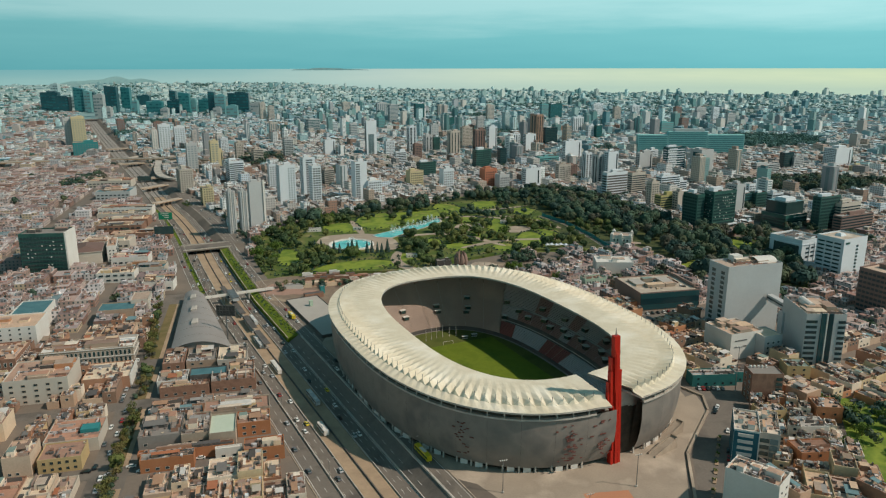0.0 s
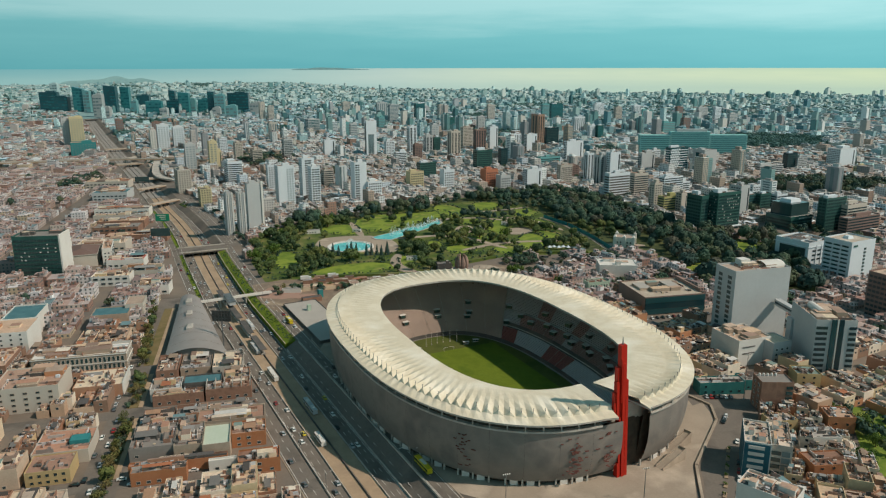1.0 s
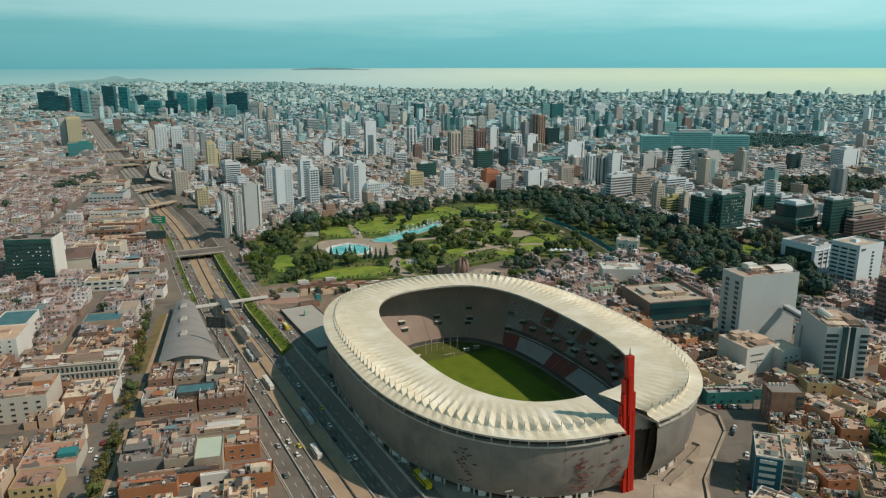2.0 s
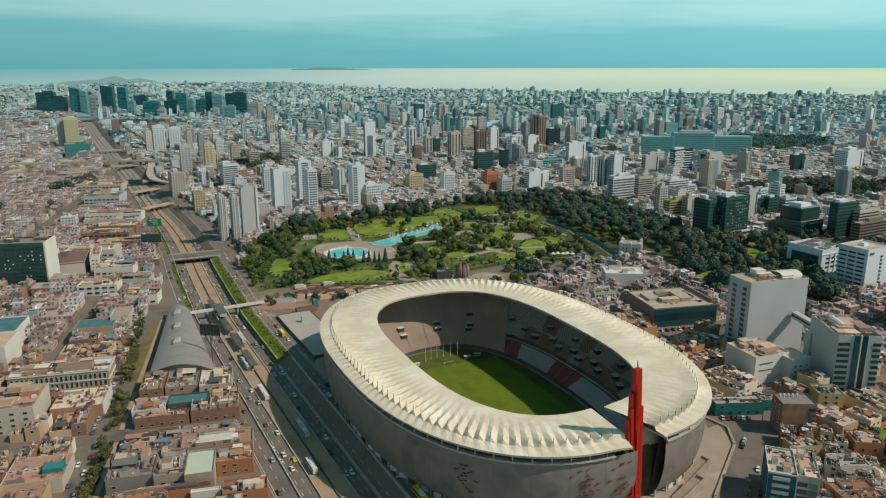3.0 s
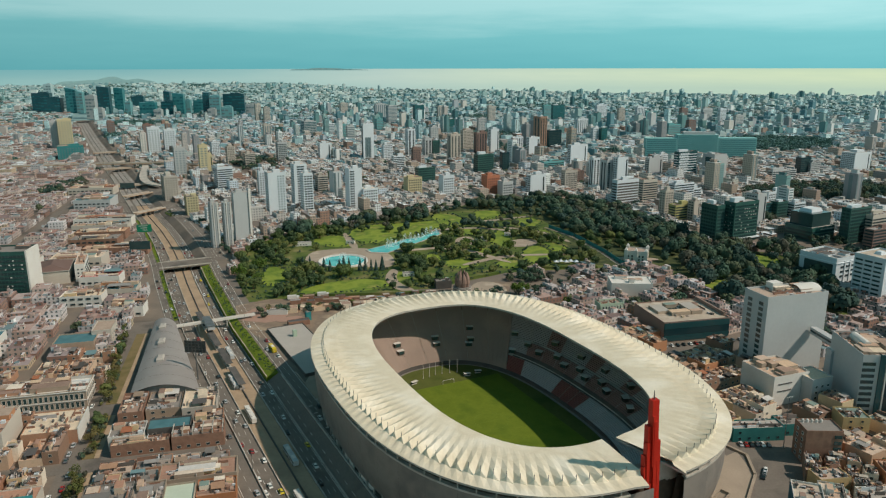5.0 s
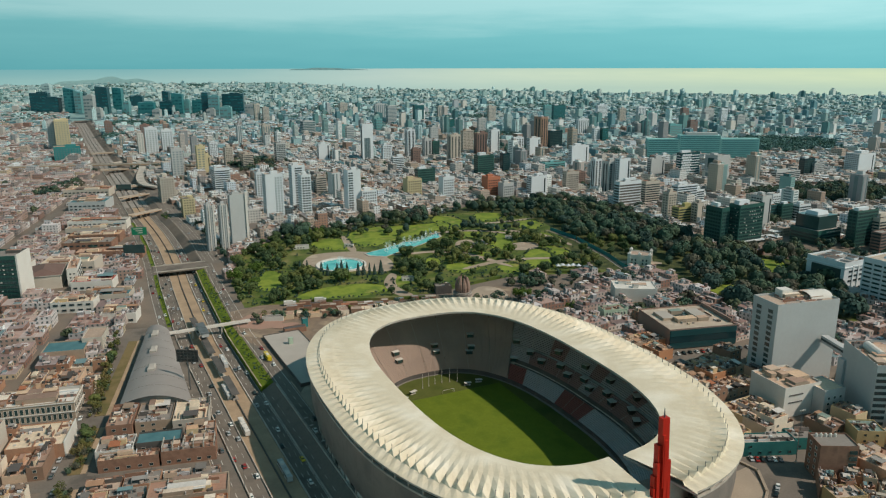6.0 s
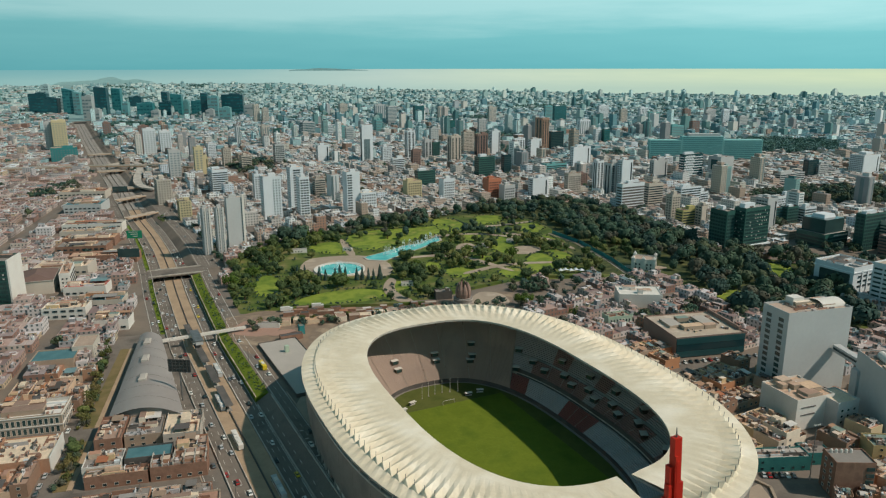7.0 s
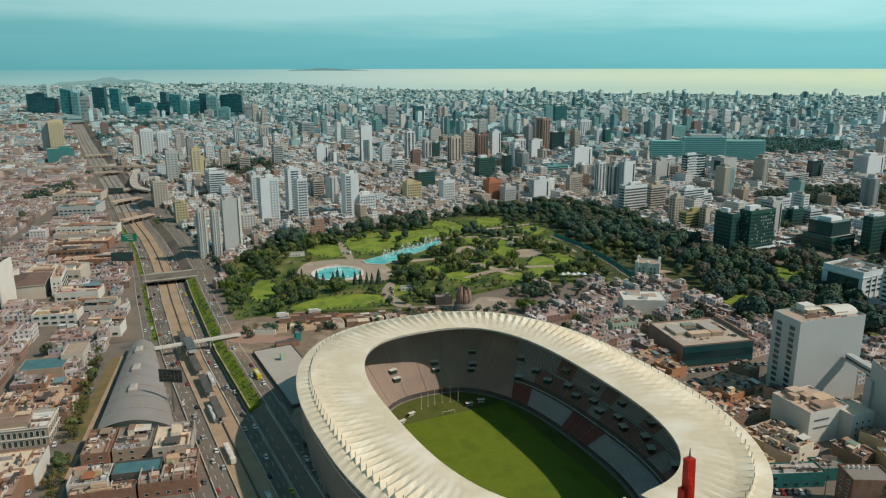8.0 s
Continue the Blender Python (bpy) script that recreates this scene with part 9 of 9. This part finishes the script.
mid, far = Geo(), Geo()
GREEN = [(rnd.uniform(52, 112), rnd.uniform(628, 672), rnd.uniform(0.5, 1.1)) for k in range(30)]
GROVES = ((700, 1640, 170, 60), (800, 1760, 120, 110), (575, 1072, 150, 58), (390, 900, 60, 30), (560, 1620, 120, 24), (-560, 1120, 20, 60), (-880, 1900, 60, 90), (-930, 2350, 120, 60))
for x, y, w, d, ang in lots:
    if (x, y, w, d, ang) in near_set:
        continue
    k = rnd.random()
    dist = math.hypot(x, y)
    w_ = sw(x, y)[1]
    green = noise.noise((x * 0.004, y * 0.004, 3.0))
    if any(((x - a) / c) ** 2 + ((y - b) / e) ** 2 < 1 for a, b, c, e in GROVES):
        green = 1.0
        for q in range(4):
            GREEN.append((x + rnd.uniform(-9, 9), y + rnd.uniform(-11, 11), rnd.uniform(0.9, 1.7)))
    base = rise(x, y)
    if base > 0 and rnd.random() < 0.2:
        GREEN.append((x, y, rnd.uniform(1.0, 1.8), base))
        continue
    if (green > 0.42 and w_ > 30 and y > 700) or rnd.random() < (0.28 if 530 < y < 700 and 30 < x < 250 else 0.13 if 330 < y < 760 and w_ > 30 else 0.05):
        if rnd.random() < 0.7:
            GREEN.append((x, y, rnd.uniform(0.6, 1.3), base))
            GREEN.append((x + rnd.uniform(-6, 6), y + rnd.uniform(-6, 6), rnd.uniform(0.5, 1.0), base))
            if green > 0.42:
                GREEN += [(x + rnd.uniform(-9, 9), y + rnd.uniform(-9, 9), rnd.uniform(0.7, 1.2), base) for q in range(2)]
        continue
    tall = 0.0
    dens = 0.5 + noise.noise((x * 0.0022, y * 0.0022, 9.0))
    if w_ > 30 and y > 930:
        tall = 0.022 * max(0.12, dens) if y < 1700 else 0.075 * max(0.1, dens - 0.1)
    elif w_ < -30 and y > 1200:
        tall = 0.02
    g = mid if dist < 1500 else far
    ca, sa = math.cos(ang), math.sin(ang)
    if k < tall:
        h = rnd.uniform(20, 50) if y < 2300 else rnd.choice((14, 18, 24, 30, 42)) * rnd.uniform(0.8, 1.2)
        w, d = min(max(w, 11), 24) * rnd.uniform(0.7, 1.05), min(max(d, 10), 17)
        # beyond 1800 m tower colours turn teal to imitate haze
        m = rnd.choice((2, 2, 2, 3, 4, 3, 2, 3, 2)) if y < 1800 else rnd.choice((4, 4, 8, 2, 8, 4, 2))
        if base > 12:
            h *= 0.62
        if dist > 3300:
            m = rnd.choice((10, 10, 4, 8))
        tower(g, x, y, base, w, d, h, ang, m, dist)
        continue
    if k < tall * 2.2 + (0.0 if y < 760 or w_ < -30 else 0.15 * max(0.1, dens)):
        h = rnd.uniform(10, 19)
    else:
        h = rnd.choice((3.1, 3.4, 4, 5.8, 6, 6.4, 8.8)) * rnd.uniform(0.9, 1.1)
    west = w_ < -30 or y < 760
    # painted haze grows with distance through the choice of wall and roof
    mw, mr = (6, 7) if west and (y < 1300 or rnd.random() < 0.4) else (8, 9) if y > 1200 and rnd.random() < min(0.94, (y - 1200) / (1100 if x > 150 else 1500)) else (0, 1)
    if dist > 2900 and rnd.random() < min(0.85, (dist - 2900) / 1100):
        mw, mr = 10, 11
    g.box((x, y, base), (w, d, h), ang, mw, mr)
    for q in range(rnd.choice((3, 4, 5, 7)) if dist < 1300 else rnd.choice((1, 2, 3)) if dist < 2300 else rnd.choice((0, 1))):
        a, b = rnd.uniform(-0.36, 0.36) * w, rnd.uniform(-0.36, 0.36) * d
        g.box((x + a * ca - b * sa, y + a * sa + b * ca, base + h), (w * rnd.uniform(0.12, 0.4), d * rnd.uniform(0.08, 0.35), rnd.choice((0.7, 1.1, 2.3, 2.8)) * rnd.uniform(0.82, 1.2)), ang, rnd.choice((mw, mw, mw, mw, mw, 2)), mr)
CITY_MATS = ["wall_far", "roof_far", "tower_pale", "tower_beige", "tower_teal", "hazy_pane", "wall_west", "roof_west", "wall_cool", "roof_cool", "wall_haze", "roof_haze"]
M["tower_pale"] = material("pale_tower_walls", cool([lin(c) for c in ((226, 226, 222), (196, 198, 196), (206, 200, 190), (170, 174, 176), (234, 234, 230), (150, 150, 150), (186, 176, 168))], 0.96, 1.03), rand="island", big=0.03, small=0.3, mix=0.2, bump=0)
M["tower_beige"] = material("beige_tower_walls", [lin(c) for c in ((176, 158, 142), (150, 126, 112), (186, 172, 154), (164, 150, 140), (184, 176, 162))], rand="island", big=0.03, small=0.3, mix=0.2, bump=0, windows=(3.1, 3.2, 0.45), pane=(0.13, 0.14, 0.14))
M["tower_teal"] = material("teal_tower_walls", [lin(c) for c in ((104, 146, 146), (130, 168, 166), (72, 116, 120), (156, 184, 182))], rand="island", big=0.03, small=0.3, mix=0.2, bump=0, rough=0.5)
solo("city_buildings", mid, CITY_MATS, "dense low-rise tan and grey city buildings with flat roofs", "buildings", kind="stuff")
solo("far_city_buildings", far, CITY_MATS, "distant city of low houses and pale towers", "buildings", kind="stuff")
GREEN += [(x, y, s) for x, y, s in TREE_MORE]
# far crowns get leaf colours with haze mixed in
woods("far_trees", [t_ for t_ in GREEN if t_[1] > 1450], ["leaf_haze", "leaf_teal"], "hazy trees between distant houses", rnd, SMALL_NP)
GREEN = [t_ for t_ in GREEN if t_[1] <= 1450]
woods("city_trees", GREEN, WOOD_LEAF, "dark green street trees between the houses", rnd, MID_NP)
